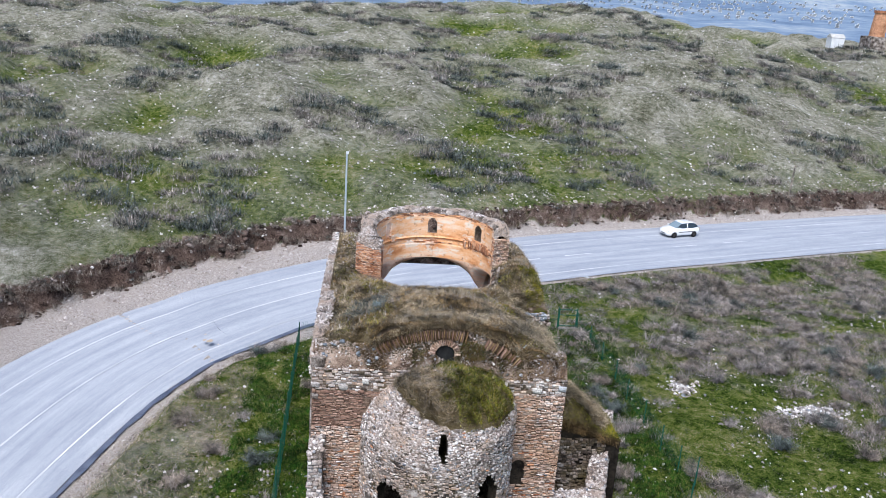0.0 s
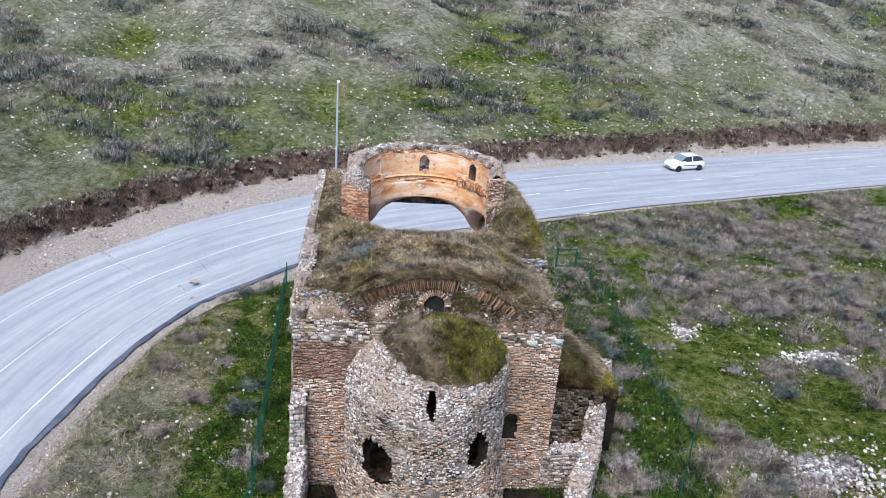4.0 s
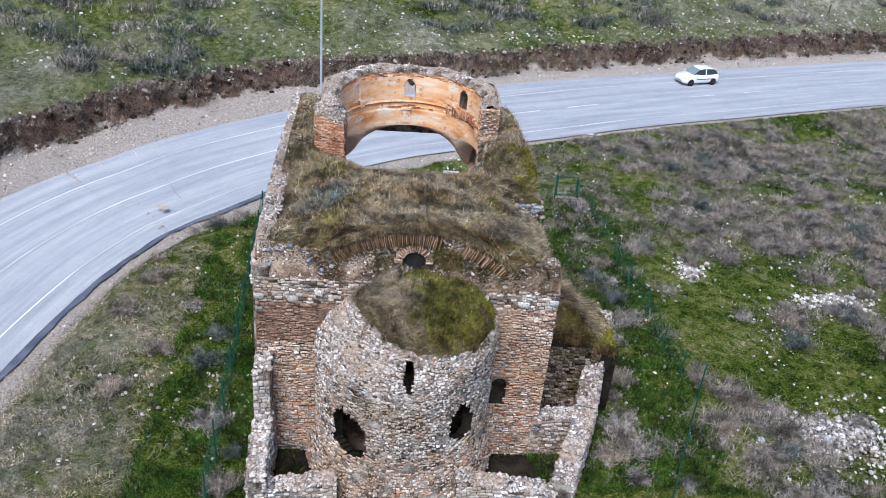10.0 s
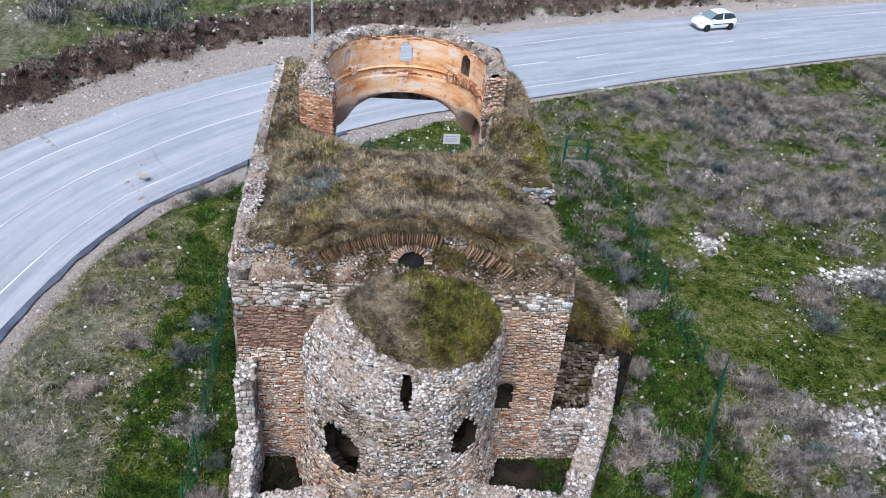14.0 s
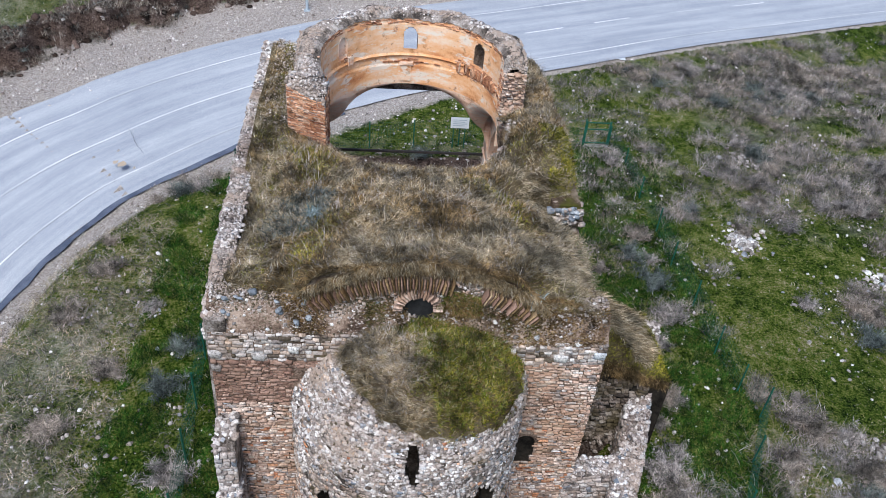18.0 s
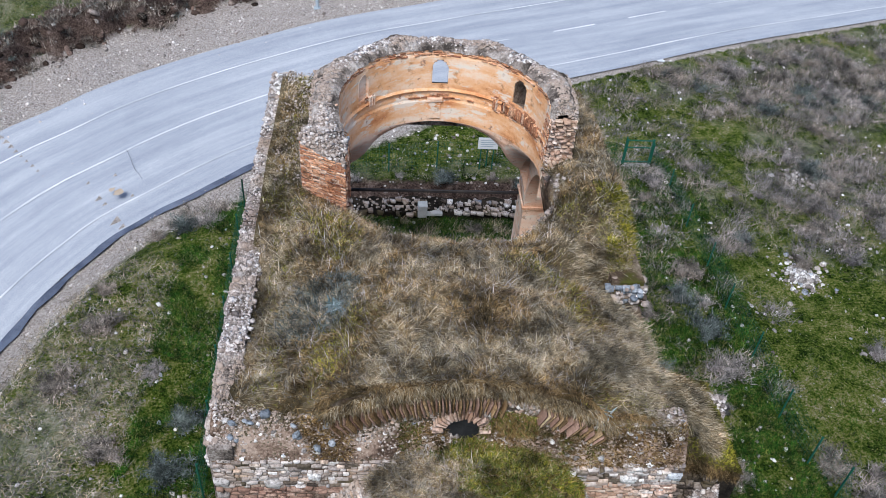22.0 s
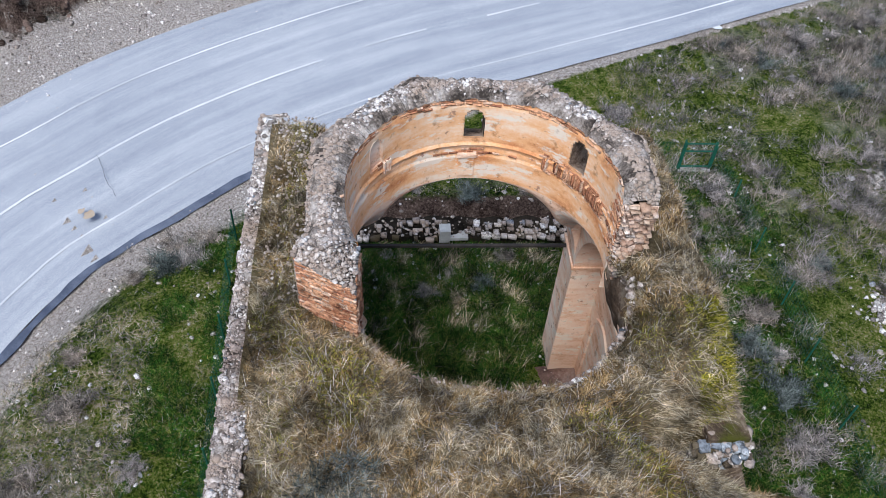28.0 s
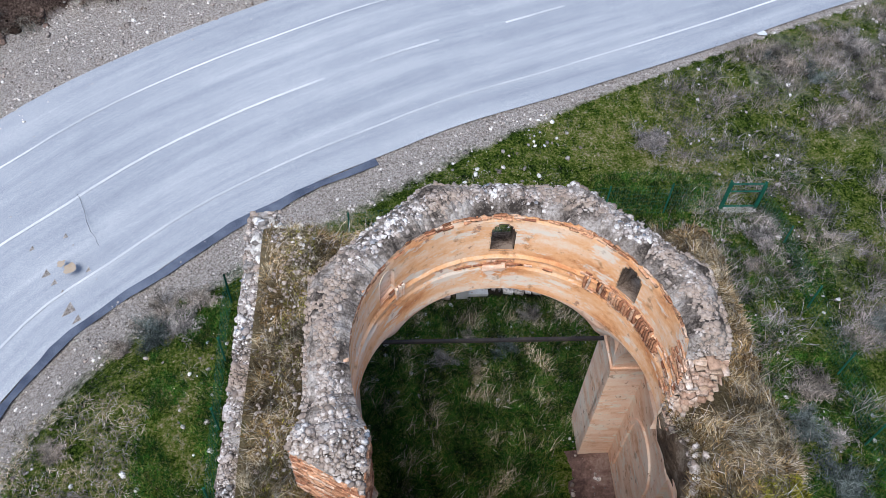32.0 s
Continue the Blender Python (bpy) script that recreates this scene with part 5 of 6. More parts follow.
def make_apse():
    b, inn, top, jambs = Build(), Build(), Build(), {233: Build(), 270: Build(), 309: Build()}
    angles, low = np.arange(178, 363, 1.2), list(np.arange(0.3, 5.5, 0.1))
    heights = [low + list(np.linspace(5.5, apse_top(a), 24)) for a in angles]
    w = len(heights[0])

    def gap(i, j):
        return apse_hole(angles[i] + 0.6, (heights[i][j] + heights[i][j + 1]) / 2)

    for bb in (b, inn):
        for a, zs in zip(angles, heights):
            bb.v += [ang(a, apse_r(a, z) if bb is b else min(APSE_R - 0.9, apse_lip(a) - 0.15), z, APSE_C) for z in zs]
        for i in range(len(angles) - 1):
            for j in range(w - 1):
                if not gap(i, j) and (bb is b or heights[i][j] > 5.4 and abs(angles[i] - 270) > 12):
                    bb.f.append((i * w + j, (i + 1) * w + j, (i + 1) * w + j + 1, i * w + j + 1))
    for i in range(len(angles) - 2):
        for j in range(w - 2):
            for di, dj in ((1, 0), (0, 1)):
                if gap(i, j) != gap(i + di, j + dj):
                    e = [(angles[i + 1], heights[i + 1][j]), (angles[i + 1], heights[i + 1][j + 1])] if di else [(angles[i], heights[i][j + 1]), (angles[i + 1], heights[i + 1][j + 1])]
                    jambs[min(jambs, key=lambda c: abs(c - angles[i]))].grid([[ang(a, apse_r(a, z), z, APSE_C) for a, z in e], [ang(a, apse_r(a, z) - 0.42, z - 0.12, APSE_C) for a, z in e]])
    top.grid([[ang(a, apse_lip(a) + 0.03 - t * 0.35, apse_top(a) + dz + wob(a, t, 0, 0.5, 0.05), APSE_C) for t, dz in ((0, 0), (0.25, 0.04), (0.5, 0.06), (0.75, 0.05), (1, 0.03))] for a in angles])
    wall = part("apse_wall", b, MORTAR, church, "rounded rubble apse with ragged windows")
    # jambs painted near-black, for the shade inside the windows
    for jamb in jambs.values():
        part("window_jamb", jamb, SHADED_SOIL, wall, "broken dark window jamb")
    part("apse_inner_wall", inn, MORTAR, church, "rough inside of the apse")
    rim = part("apse_rim", top, MORTAR, church, "crumbled top of the apse wall")
    rng = random.Random(12)

    def surf(s, z):
        a = 180 + s / APSE_R * 180 / math.pi
        c, sn = math.cos(radians(a)), math.sin(radians(a))
        lean = min(1.2, max(0.0, (apse_r(a, z - 0.1) - apse_r(a, z + 0.1)) / 0.2)) if z > 5 else 0.0
        return ang(a, apse_r(a, z), z, APSE_C), (-sn, c, 0), (c, sn, lean)

    def keep(s, z):
        a = 180 + s / APSE_R * 180 / math.pi
        return z < apse_top(a) - 0.08 and not apse_hole(a, z)

    def kind(s, z):
        r = rng.random()
        if rng.random() < 0.08 or noise.noise((s * 1.6, z * 1.6, 4)) > 0.42:
            return None
        if z < 3.3 + wob(s, 1, 0, 0.8, 0.5) and r < 0.55:
            return "eroded_brick" if r < 0.3 else "warm_stone"
        return "rubble_stone" if r < 0.8 else "dark_rubble" if r < 0.88 else "warm_stone" if r < 0.99 else "brick"

    laid = courses(surf, 0.05, math.pi * APSE_R, 0.6, 8.2, kind, rng, keep, (0.05, 0.12), (0.05, 0.19), (0.004, 0.07), 0.014, 0.05, 0.22)
    for k, v in laid.items():
        lay("stone" if k != "brick" else "brick", "block", v[::-1], k, wall, 300 if k == "rubble_stone" else 120, "courses of rough pale stones")
    mats = []
    while len(mats) < 6500:
        a, t = rng.uniform(180, 360), rng.random()
        z = apse_top(a) - 1.9 * (1 - t) * (1 if a < 300 else 0.35)
        if not apse_hole(a, z):
            mats.append(lump_at(ang(a, apse_r(a, z) - 0.02, z, APSE_C), 0.016 + 0.085 * rng.random() ** 3, rng))
    mats.sort(key=lambda m: -np.linalg.norm(m[:3, 0]))
    lay("stone", "lump", mats, "rubble_stone", rim, 220, "small stones and mortar crumbs")
    # the half-dome under grass
    dome, rows = Build(), []

    def conch(x, y):
        a, r = math.degrees(math.atan2(y + 9.5, x + 0.05)) % 360, math.hypot(x + 0.05, y + 9.5)
        a = a if a > 170 else (360.0 if a < 90 else 180.0)
        q = min(1.0, r / conch_r(a))
        edge = apse_top(a) + 0.02
        return edge + (9.05 - edge) * (1 - q ** 2.6) ** 0.6 + wob(x, y, 3, 0.9, 0.16) + wob(x, y, 9, 2.6, 0.07)

    for k in range(16):
        t = k / 15
        row = []
        for a in range(180, 361, 4):
            x, y, _ = ang(a, (conch_r(a) + 0.04) * (1 - t) + 0.01, 0, APSE_C)
            row.append((x, y, conch(x, y)))
        rows.append(row)
    dome.grid(rows)
    cap = part("apse_conch", dome, DRYGRASS, church, "apse half-dome overgrown with dead grass and yellow moss", True)
    g = np.random.default_rng(9)
    p = np.stack([g.uniform(-2.7, 3.4, 70000), g.uniform(-12.9, -9.4, 70000)], 1)
    reach = np.array([conch_r(a) for a in np.degrees(np.arctan2(p[:, 1] + 9.5, p[:, 0] + 0.05)) % 360])
    p = p[np.hypot(p[:, 0] + 0.05, p[:, 1] + 9.5) < reach + g.normal(0, 0.06, len(p))]
    h = np.array([conch(x, y) for x, y in p])
    split = p[:, 0] > 0.1 - 0.25 * (p[:, 1] + 11) + 0.9 * np.array([noise.noise((y * 1.3, x, 0)) + 0.8 * noise.noise((y * 3.1, x * 3.1, 4)) for x, y in p]) + g.normal(0, 0.25, len(p))
    q = np.column_stack([p, h - 0.02])
    k = ~split & (g.random(len(q)) < 0.85)
    field("dead_grass", q[k], 0.26, 0.006, 1.0, STRAW, 5, "matted grey-brown dead grass", parent=cap)
    k = ~split & (g.random(len(q)) < 0.4)
    field("brown_grass", q[k], 0.2, 0.009, 1.0, HAY, 25, "matted brown dead grass", parent=cap)
    field("moss_grass", q[split], 0.12, 0.009, 0.65, MOSS, 6, "bright yellow-green moss and grass", parent=cap)
    k = split & (g.random(len(q)) < 0.14)
    field("brown_weed", q[k], 0.24, 0.008, 1.0, HAY, 33, "brown weeds in the moss", parent=cap)
    k = split & (g.random(len(q)) < 0.25)
    field("green_grass", q[k], 0.22, 0.012, 0.6, OLIVE, 7, "olive grass", parent=cap)
    k = ~split & (g.random(len(q)) < 0.2)
    field("dry_stalk", q[k], 0.36, 0.005, 0.9, TWIG, 8, "dry grey stalks", parent=cap)


make_apse()

# ---- low walls in front and beside the church ----


def skew_wall(name, a, b_, thick, z0, za, zb, label, stones=420, seed=1):
    b, rng = Build(), random.Random(seed)
    a, b_ = Vector((*a, 0)), Vector((*b_, 0))
    u = (b_ - a).normalized()
    n = Vector((-u.y, u.x, 0))
    long = (b_ - a).length
    m = max(3, int(long / 0.25))

    def top(s):
        p = a + u * s
        return za + (zb - za) * s / long + wob(p.x, p.y, 0, 1.5, 0.22) + wob(p.x, p.y, 5, 4, 0.1)

    rows = []
    for k in range(m + 1):
        s = long * k / m
        p, z = a + u * s, top(s)
        rows.append([(*(p - n * thick / 2).xy, z0), (*(p - n * thick / 2).xy, z - 0.08), (*p.xy, z), (*(p + n * thick / 2).xy, z - 0.08), (*(p + n * thick / 2).xy, z0)])
    b.grid(rows)
    for r in (rows[0], rows[-1]):
        b.add(r, [(0, 1, 2, 3, 4)])
    wall = part(name, b, MORTAR, church, label)
    mats = [lump_at((*(a + u * s + n * rng.uniform(-0.5, 0.5) * thick).xy, top(s) - 0.03), 0.02 + 0.1 * rng.random() ** 3, rng) for s in (rng.uniform(0, long) for _ in range(int(stones * long)))]
    mats.sort(key=lambda q: -np.linalg.norm(q[:3, 0]))
    lay("stone", "lump", mats, "rubble_stone", wall, 140, "loose stones on the wall top")
    out = []
    for side in (1, -1):
        laid = courses(lambda s, z: ((*(a + u * s + n * side * thick / 2).xy, z), u, n * side), 0, long, z0 + 0.2, max(za, zb) + 0.2, lambda s, z: "rubble_stone", rng, lambda s, z: s < long and z < top(s) - 0.1, (0.09, 0.18), (0.12, 0.34), (0.02, 0.11))
        out += laid["rubble_stone"]
    lay("stone", "block", out[::-1], "rubble_stone", wall, 140, "rough coursed stones")


skew_wall("south_chamber_wall", (-5.25, -9.9), (-5.2, -13.2), 0.6, 0.3, 3.5, 2.6, "low ruined chamber wall", seed=3)
skew_wall("front_low_wall", (-5.3, -12.85), (-2.4, -12.6), 0.75, 0.3, 2.0, 2.2, "low ruined front wall", seed=5)
skew_wall("front_low_wall", (2.0, -12.5), (5.7, -12.75), 0.75, 0.3, 2.3, 1.95, "low ruined front wall", seed=7)
skew_wall("cross_wall", (5.1, -9.5), (7.2, -9.35), 0.7, 0.3, 2.7, 2.7, "low ruined cross wall", seed=2)
skew_wall("north_annex_wall", (9.0, -4.2), (7.45, -9.2), 0.75, 0.3, 4.2, 2.9, "ruined annex wall of pale rubble", seed=9)
skew_wall("north_annex_wall", (7.45, -9.2), (5.85, -12.9), 0.75, 0.3, 2.8, 2.4, "ruined annex wall of pale rubble", seed=11)
# ragged stump of a wall on the front's corner
stump_top = rag(lambda x, y: 5.6 - 0.5 * (-9.8 - y), 0.2, 4)
w = wall_block("wall_stump", -5.55, -4.95, -10.7, -9.8, 0.4, stump_top, MORTAR, "torn-off wall stump")
rg = random.Random(31)
laid = courses(flat(-10.72), -5.55, -4.95, 0.8, 5.4, lambda s, z: "rubble_stone", rg, lambda s, z: z < stump_top(s, -10.7), (0.13, 0.22), (0.18, 0.36), (0.03, 0.12))
lay("stone", "block", laid["rubble_stone"], "rubble_stone", w, 120)
rubble_top(w, -5.55, -4.95, -10.7, -9.8, stump_top, 60, rg, (0.07, 0.15))


def make_mound():
    def mz(x, y):
        return 4.0 + 2.9 * max(0.0, 1 - (x - 5.2) / 3.9) ** 0.85 * float(smooth((y + 7.9) / 1.7)) * (0.35 + 0.65 * float(smooth((-3.6 - y) / 1.4))) + wob(x, y, 2, 0.9, 0.14)

    b = Build()
    b.grid([[(x, y, mz(x, y)) for x in np.linspace(5.3, 9.1, 18)] for y in np.linspace(-7.1, -3.5, 24)])
    mound = part("annex_mound", b, DRYGRASS, church, "grassed remains of the annex vault", True)
    # the darkness of the deep annex room is put into this wall's colour
    back = wall_block("annex_back_wall", 5.33, 9.05, -7.05, -3.6, 0.3, lambda x, y: mz(x, y) - 0.08, SHADED_SOIL, "collapsed dark rubble of the annex")
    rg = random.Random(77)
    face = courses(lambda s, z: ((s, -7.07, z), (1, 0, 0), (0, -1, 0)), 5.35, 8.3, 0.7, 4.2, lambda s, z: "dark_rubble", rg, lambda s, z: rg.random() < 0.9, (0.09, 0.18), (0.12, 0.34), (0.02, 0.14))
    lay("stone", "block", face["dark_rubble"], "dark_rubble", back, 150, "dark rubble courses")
    mats = []
    for _ in range(260):
        x, t = rg.uniform(5.2, 8.0), rg.random() ** 2
        mats.append(lump_at((x, -7.15 - 1.2 * t, 1.5 - 0.7 * t), 0.03 + 0.12 * rg.random() ** 2, rg))
    lay("stone", "lump", mats, "dark_rubble", back, 100, "fallen stones")
    g = np.random.default_rng(14)
    p = np.stack([g.uniform(5.32, 9.05, 15000), g.uniform(-7.1, -3.55, 15000)], 1)
    q = np.column_stack([p, [mz(x, y) - 0.02 for x, y in p]])
    yel = (p[:, 1] < -6.5 + 0.3 * np.sin(p[:, 0] * 3)) | (p[:, 0] > 8.4 + 0.2 * np.sin(p[:, 1] * 4))
    field("dead_grass", q[~yel], 0.42, 0.012, 1.0, STRAW, 15, "combed pale dead grass", parent=mound, heading=-1.2)
    k = ~yel & (g.random(len(q)) < 0.4)
    field("brown_grass", q[k], 0.3, 0.012, 1.0, HAY, 26, "matted brown dead grass", parent=mound)
    edge = np.column_stack([g.uniform(5.35, 8.9, 3000), g.uniform(-7.2, -6.95, 3000), np.zeros(3000)])
    edge[:, 2] = [mz(x, y) - 0.25 * g.random() for x, y, _ in edge]
    field("hanging_grass", edge, 0.18, 0.009, 1.1, HAY, 17, "dead grass hanging over the broken edge", parent=mound, heading=-1.57, droop=1.0)
    field("moss_grass", q[yel], 0.14, 0.011, 0.7, MOSS, 16, "yellow-green moss on the edge", parent=mound)


make_mound()
BLUE_LEAF = pieces("blue_grey_leaf", [(0.0, (0.06, 0.09, 0.09)), (0.5, (0.16, 0.22, 0.22)), (1.0, (0.34, 0.42, 0.43))], fine=3)
g = np.random.default_rng(77)
herb = [(3.2, -9.2, 9.4), (-2.9, -6.6, 10.2)]
for x, y, z in herb:
    z = max(roof_z(x, y), z)
    v, f = blades(np.column_stack([g.normal(x, 0.07, 90), g.normal(y, 0.07, 90), np.full(90, z + 0.03)]), 0.26, 0.022, 1.05, g, 0.5)
    me = fast_mesh("rosette_plant", v, f)
    me.materials.append(BLUE_LEAF)
    tagged(new("rosette_plant", me), "blue-grey leafy rosette plant growing on the ruined vault", "plant", "rosettes on the vault")
# floor sheets whose near-black colour carries the shade of the walled rooms
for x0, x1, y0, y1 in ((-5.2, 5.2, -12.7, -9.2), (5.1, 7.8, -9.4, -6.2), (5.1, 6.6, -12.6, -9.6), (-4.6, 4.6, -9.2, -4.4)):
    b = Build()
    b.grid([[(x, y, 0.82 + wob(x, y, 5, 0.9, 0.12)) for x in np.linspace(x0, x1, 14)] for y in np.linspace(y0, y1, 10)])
    floor_bed = part("chamber_floor", b, SHADED_SOIL, church, "dark damp earth floor with weeds", True)
    g = np.random.default_rng(int(100 + x0 * 3 + y0))
    p = np.column_stack([g.uniform(x0, x1, 2600), g.uniform(y0, y1, 2600), np.full(2600, 0.82)])
    field("weed_grass", p[[noise.noise((x * 0.8, y * 0.8, 3)) > 0 for x, y, _ in p]], 0.3, 0.012, 0.8, DEEP_GRASS, 60, "dark weeds", parent=floor_bed)
# low west wall behind the open arch
west = thing("wall_foot", "broken foot of a wall in pale squared stones", "wall", (0, 9.2, 0.6))
rg = random.Random(61)
for y, z, lo, size in ((-0.14, 0.34, 0.8, 0.3), (0.05, 0.5, 0.85, 0.22), (0.4, 0.6, 0.75, 0.24), (0.2, 0.62, 0.6, 0.18)):
    x = -4.6
    while x < 5.1:
        ww = rg.uniform(0.35, 1.5) * size
        if rg.random() < lo * (0.6 + 0.7 * abs(noise.noise((x * 0.8, y, 2)))) and not 0.15 < x + ww / 2 < 0.95:
            lay("stone", "block", [frame_at((x + ww / 2, y + rg.uniform(-0.1, 0.1), z + rg.uniform(-0.06, 0.08)), (1, rg.uniform(-0.2, 0.2), 0), (0, -1, 0.3), ww * 0.92, rg.uniform(0.08, 0.2), rg.uniform(0.45, 0.85) * size, rg.uniform(-0.12, 0.12))], "rubble_stone" if rg.random() < 0.75 else "dark_rubble", west, 9)
        x += ww
b = Build()
b.grid([[(x, -0.15, -0.1), (x, -0.12, 0.32 + wob(x, 0, 0, 1.3, 0.16)), (x, 0.3, 0.5 + wob(x, 3, 0, 1.3, 0.2)), (x, 0.7, 0.6 + wob(x, 6, 0, 1.3, 0.2)), (x, 0.75, -0.1)] for x in np.linspace(-4.7, 5.2, 60)])
part("core", b, SHADED_SOIL, west, "earthy rubble core")
lay("rubble", "lump", [lump_at((rg.uniform(-4.6, 5.1), rg.uniform(-0.25, 0.8), 0.45 + rg.uniform(-0.05, 0.2)), 0.02 + 0.08 * rg.random() ** 2, rg) for _ in range(420)], "rubble_stone", west, 120, "fallen stones")
b = Build()
b.box(pose(0.5, 9.15, 0.95), 1.0, 0.42, 0.14, 0.015)
part("threshold", b, CONCRETE, church, "pale worn threshold slab")
b = Build()
b.box(pose(0.08, 9.12, 1.1), 0.4, 0.45, 0.6, 0.03)
part("door_jamb", b, CONCRETE, church, "pale squared stone")

# ---- plants and stones on the ground ----
G = np.random.default_rng(40)


def scatter(x0, x1, y0, y1, count, keep):
    p = np.stack([G.uniform(x0, x1, count), G.uniform(y0, y1, count)], 1)
    z, gravel, soil, _ = land(p[:, 0], p[:, 1])
    d, _ = road_dist(p[:, 0], p[:, 1])
    k = keep(p[:, 0], p[:, 1], d, gravel, soil)
    return np.column_stack([p, z])[k]


def free(x, y):
    """Clear of the church's walls."""
    return ~((np.abs(x) < 5.7) & (y > -13.6) & (y < 4.9)) & ~((x > 5) & (x < 9.3 - 0.3 * np.maximum(0, -4.2 - y)) & (y > -13.2) & (y < -3.4))


def patchy(x, y, scale, seed, level):
    return snoise(x, y, scale, seed) > level


near_side = scatter(-18, 44, -16, 36, 330000, lambda x, y, d, g, s: (d < NEAR_EDGE - 0.4) & free(x, y) & (s < 0.6) & (G.random(len(x)) > g * 0.95) & (G.random(len(x)) < np.clip(1.4 - np.hypot(x - 4, y + 2) / 42, 0.25, 1)))
nx, ny = near_side[:, 0], near_side[:, 1]
scrub = 0.6 * snoise(nx, ny, 0.16, 71.0) + 0.6 * snoise(nx, ny, 0.7, 72.0) + G.normal(0, 0.15, len(nx)) - 0.06 - 0.3 * smooth((nx - 9) / 2) * smooth((-1 - ny) / 5) + 0.6 * smooth((-10.2 - nx) / 1.8) * smooth((4 - ny) / 6)
alley = ((nx > 5) & (nx < 13.2) & (ny < 13.5) & (ny > -8)) | ((nx < -5) & (nx > -10.2) & (ny > -14))
lush = (patchy(nx, ny, 0.2, 31.0, 0.42) & (scrub < 0.12)) | (alley & (snoise(nx, ny, 0.45, 33.0) + 0.1 * G.normal(0, 1, len(nx)) > -0.12))
dead = ~lush & (scrub > -0.02)
thin = G.random(len(nx))
field("green_grass", near_side[lush & (thin < 0.35)], 0.15, 0.012, 0.75, GRASS, 41, "dark green winter grass")
field("deep_grass", near_side[lush & (thin > 0.35) & (thin < 0.75)], 0.2, 0.011, 0.75, DEEP_GRASS, 49, "deep green winter grass")
field("olive_turf", near_side[~lush & ~dead & (thin < 0.45)], 0.09, 0.014, 0.85, OLIVE, 42, "short olive turf and moss")
field("dead_grass", near_side[dead & (thin < 0.3)], 0.2, 0.008, 1.0, STRAW, 43, "thin dead grass")
field("grey_scrub", near_side[dead & (thin > 0.3)], 0.22, 0.0055, 0.85, TWIG, 48, "low grey-mauve leafless scrub")
strip_p = np.concatenate([scatter(5.3, 13.6, -12, 14, 125000, lambda x, y, d, g, s: (d < NEAR_EDGE - 0.6) & free(x, y) & (s < 0.6) & (snoise(x, y, 0.5, 33.0) > -0.2)), scatter(-10.2, -5.6, -15, 9, 60000, lambda x, y, d, g, s: (d < NEAR_EDGE - 1.2) & free(x, y) & (snoise(x, y, 0.6, 34.0) > -0.1))])
field("strip_grass", strip_p[::4], 0.2, 0.012, 0.8, GRASS, 52, "lush green grass beside the church")
field("strip_deep_grass", np.delete(strip_p, np.s_[::4], 0), 0.22, 0.012, 0.75, DEEP_GRASS, 53, "deep green grass beside the church")
litter = scatter(-18, -9.5, -16, 5, 60000, lambda x, y, d, g, s: (d < NEAR_EDGE - 0.8) & (x < -10 + 0.8 * snoise(x, y, 0.4, 2.0)) & (snoise(x, y, 0.9, 12.0) > -0.2))
field("dry_litter", litter[::4], 0.3, 0.007, 1.3, STRAW, 50, "flattened dead stalks")
field("dry_twigs", litter[1::4], 0.24, 0.007, 1.1, TWIG, 51, "grey dead twigs")
inner = scatter(-4.4, 4.4, -3.4, 10.5, 80000, lambda x, y, d, g, s: (np.abs(x) < 4.2) & ((np.abs(x) < 2.6) | (y > 3.2)) & (s < 0.7))
straw = snoise(inner[:, 0], inner[:, 1], 1.3, 3.0) + G.normal(0, 0.2, len(inner)) > 0.34
# the shade within the walls is put into this grass's darker green
field("green_grass", inner[~straw], 0.34, 0.01, 0.75, DEEP_GRASS, 44, "deep green grass inside the church")
field("dead_grass", inner[straw & (G.random(len(inner)) < 0.6)], 0.45, 0.009, 1.0, STRAW, 45, "flattened straw-coloured tufts inside the church", heading=0.8)
hill_p = scatter(-75, 110, 22, 150, 220000, lambda x, y, d, g, s: (d > FAR_EDGE + 2.5) & (g < 0.6) & (s < 0.9) & (G.random(len(x)) < np.clip(70 / (y + 10), 0.15, 1)))
hd = land(hill_p[:, 0], hill_p[:, 1])[3] + G.normal(0, 0.2, len(hill_p)) > 0.8
field("hill_straw", hill_p[hd], 0.32, 0.014, 1.0, HILL_STRAW, 46, "grey dead grass on the hillside", heading=0.4)
field("hill_turf", hill_p[~hd & (G.random(len(hd)) < 0.6)], 0.2, 0.02, 0.9, HILL_TURF, 47, "olive turf on the hillside")


def shrub_mesh(name, material, seed, twigs=150, tall=0.75, wide=0.0075):
    g = np.random.default_rng(seed)
    n = 22
    twigs *= 9
    base = np.column_stack([g.normal(0, 0.1, n), g.normal(0, 0.1, n), np.zeros(n)])
    v1, f1 = blades(base, tall * 0.75, wide * 1.7, 0.85, g, 0.1)
    tips = v1[4::5]
    start = tips[g.integers(0, n, twigs)] * g.uniform(0.3, 1.0, twigs)[:, None] + g.normal(0, 0.07, (twigs, 3))
    start[:, 2] = np.abs(start[:, 2])
    v2, f2 = blades(start, tall * 0.24, wide * 0.75, 0.9, g, 0.1)
    me = fast_mesh(name, np.concatenate([v1, v2]), np.concatenate([f1, f2 + len(v1)]))
    me.materials.append(material)
    return me


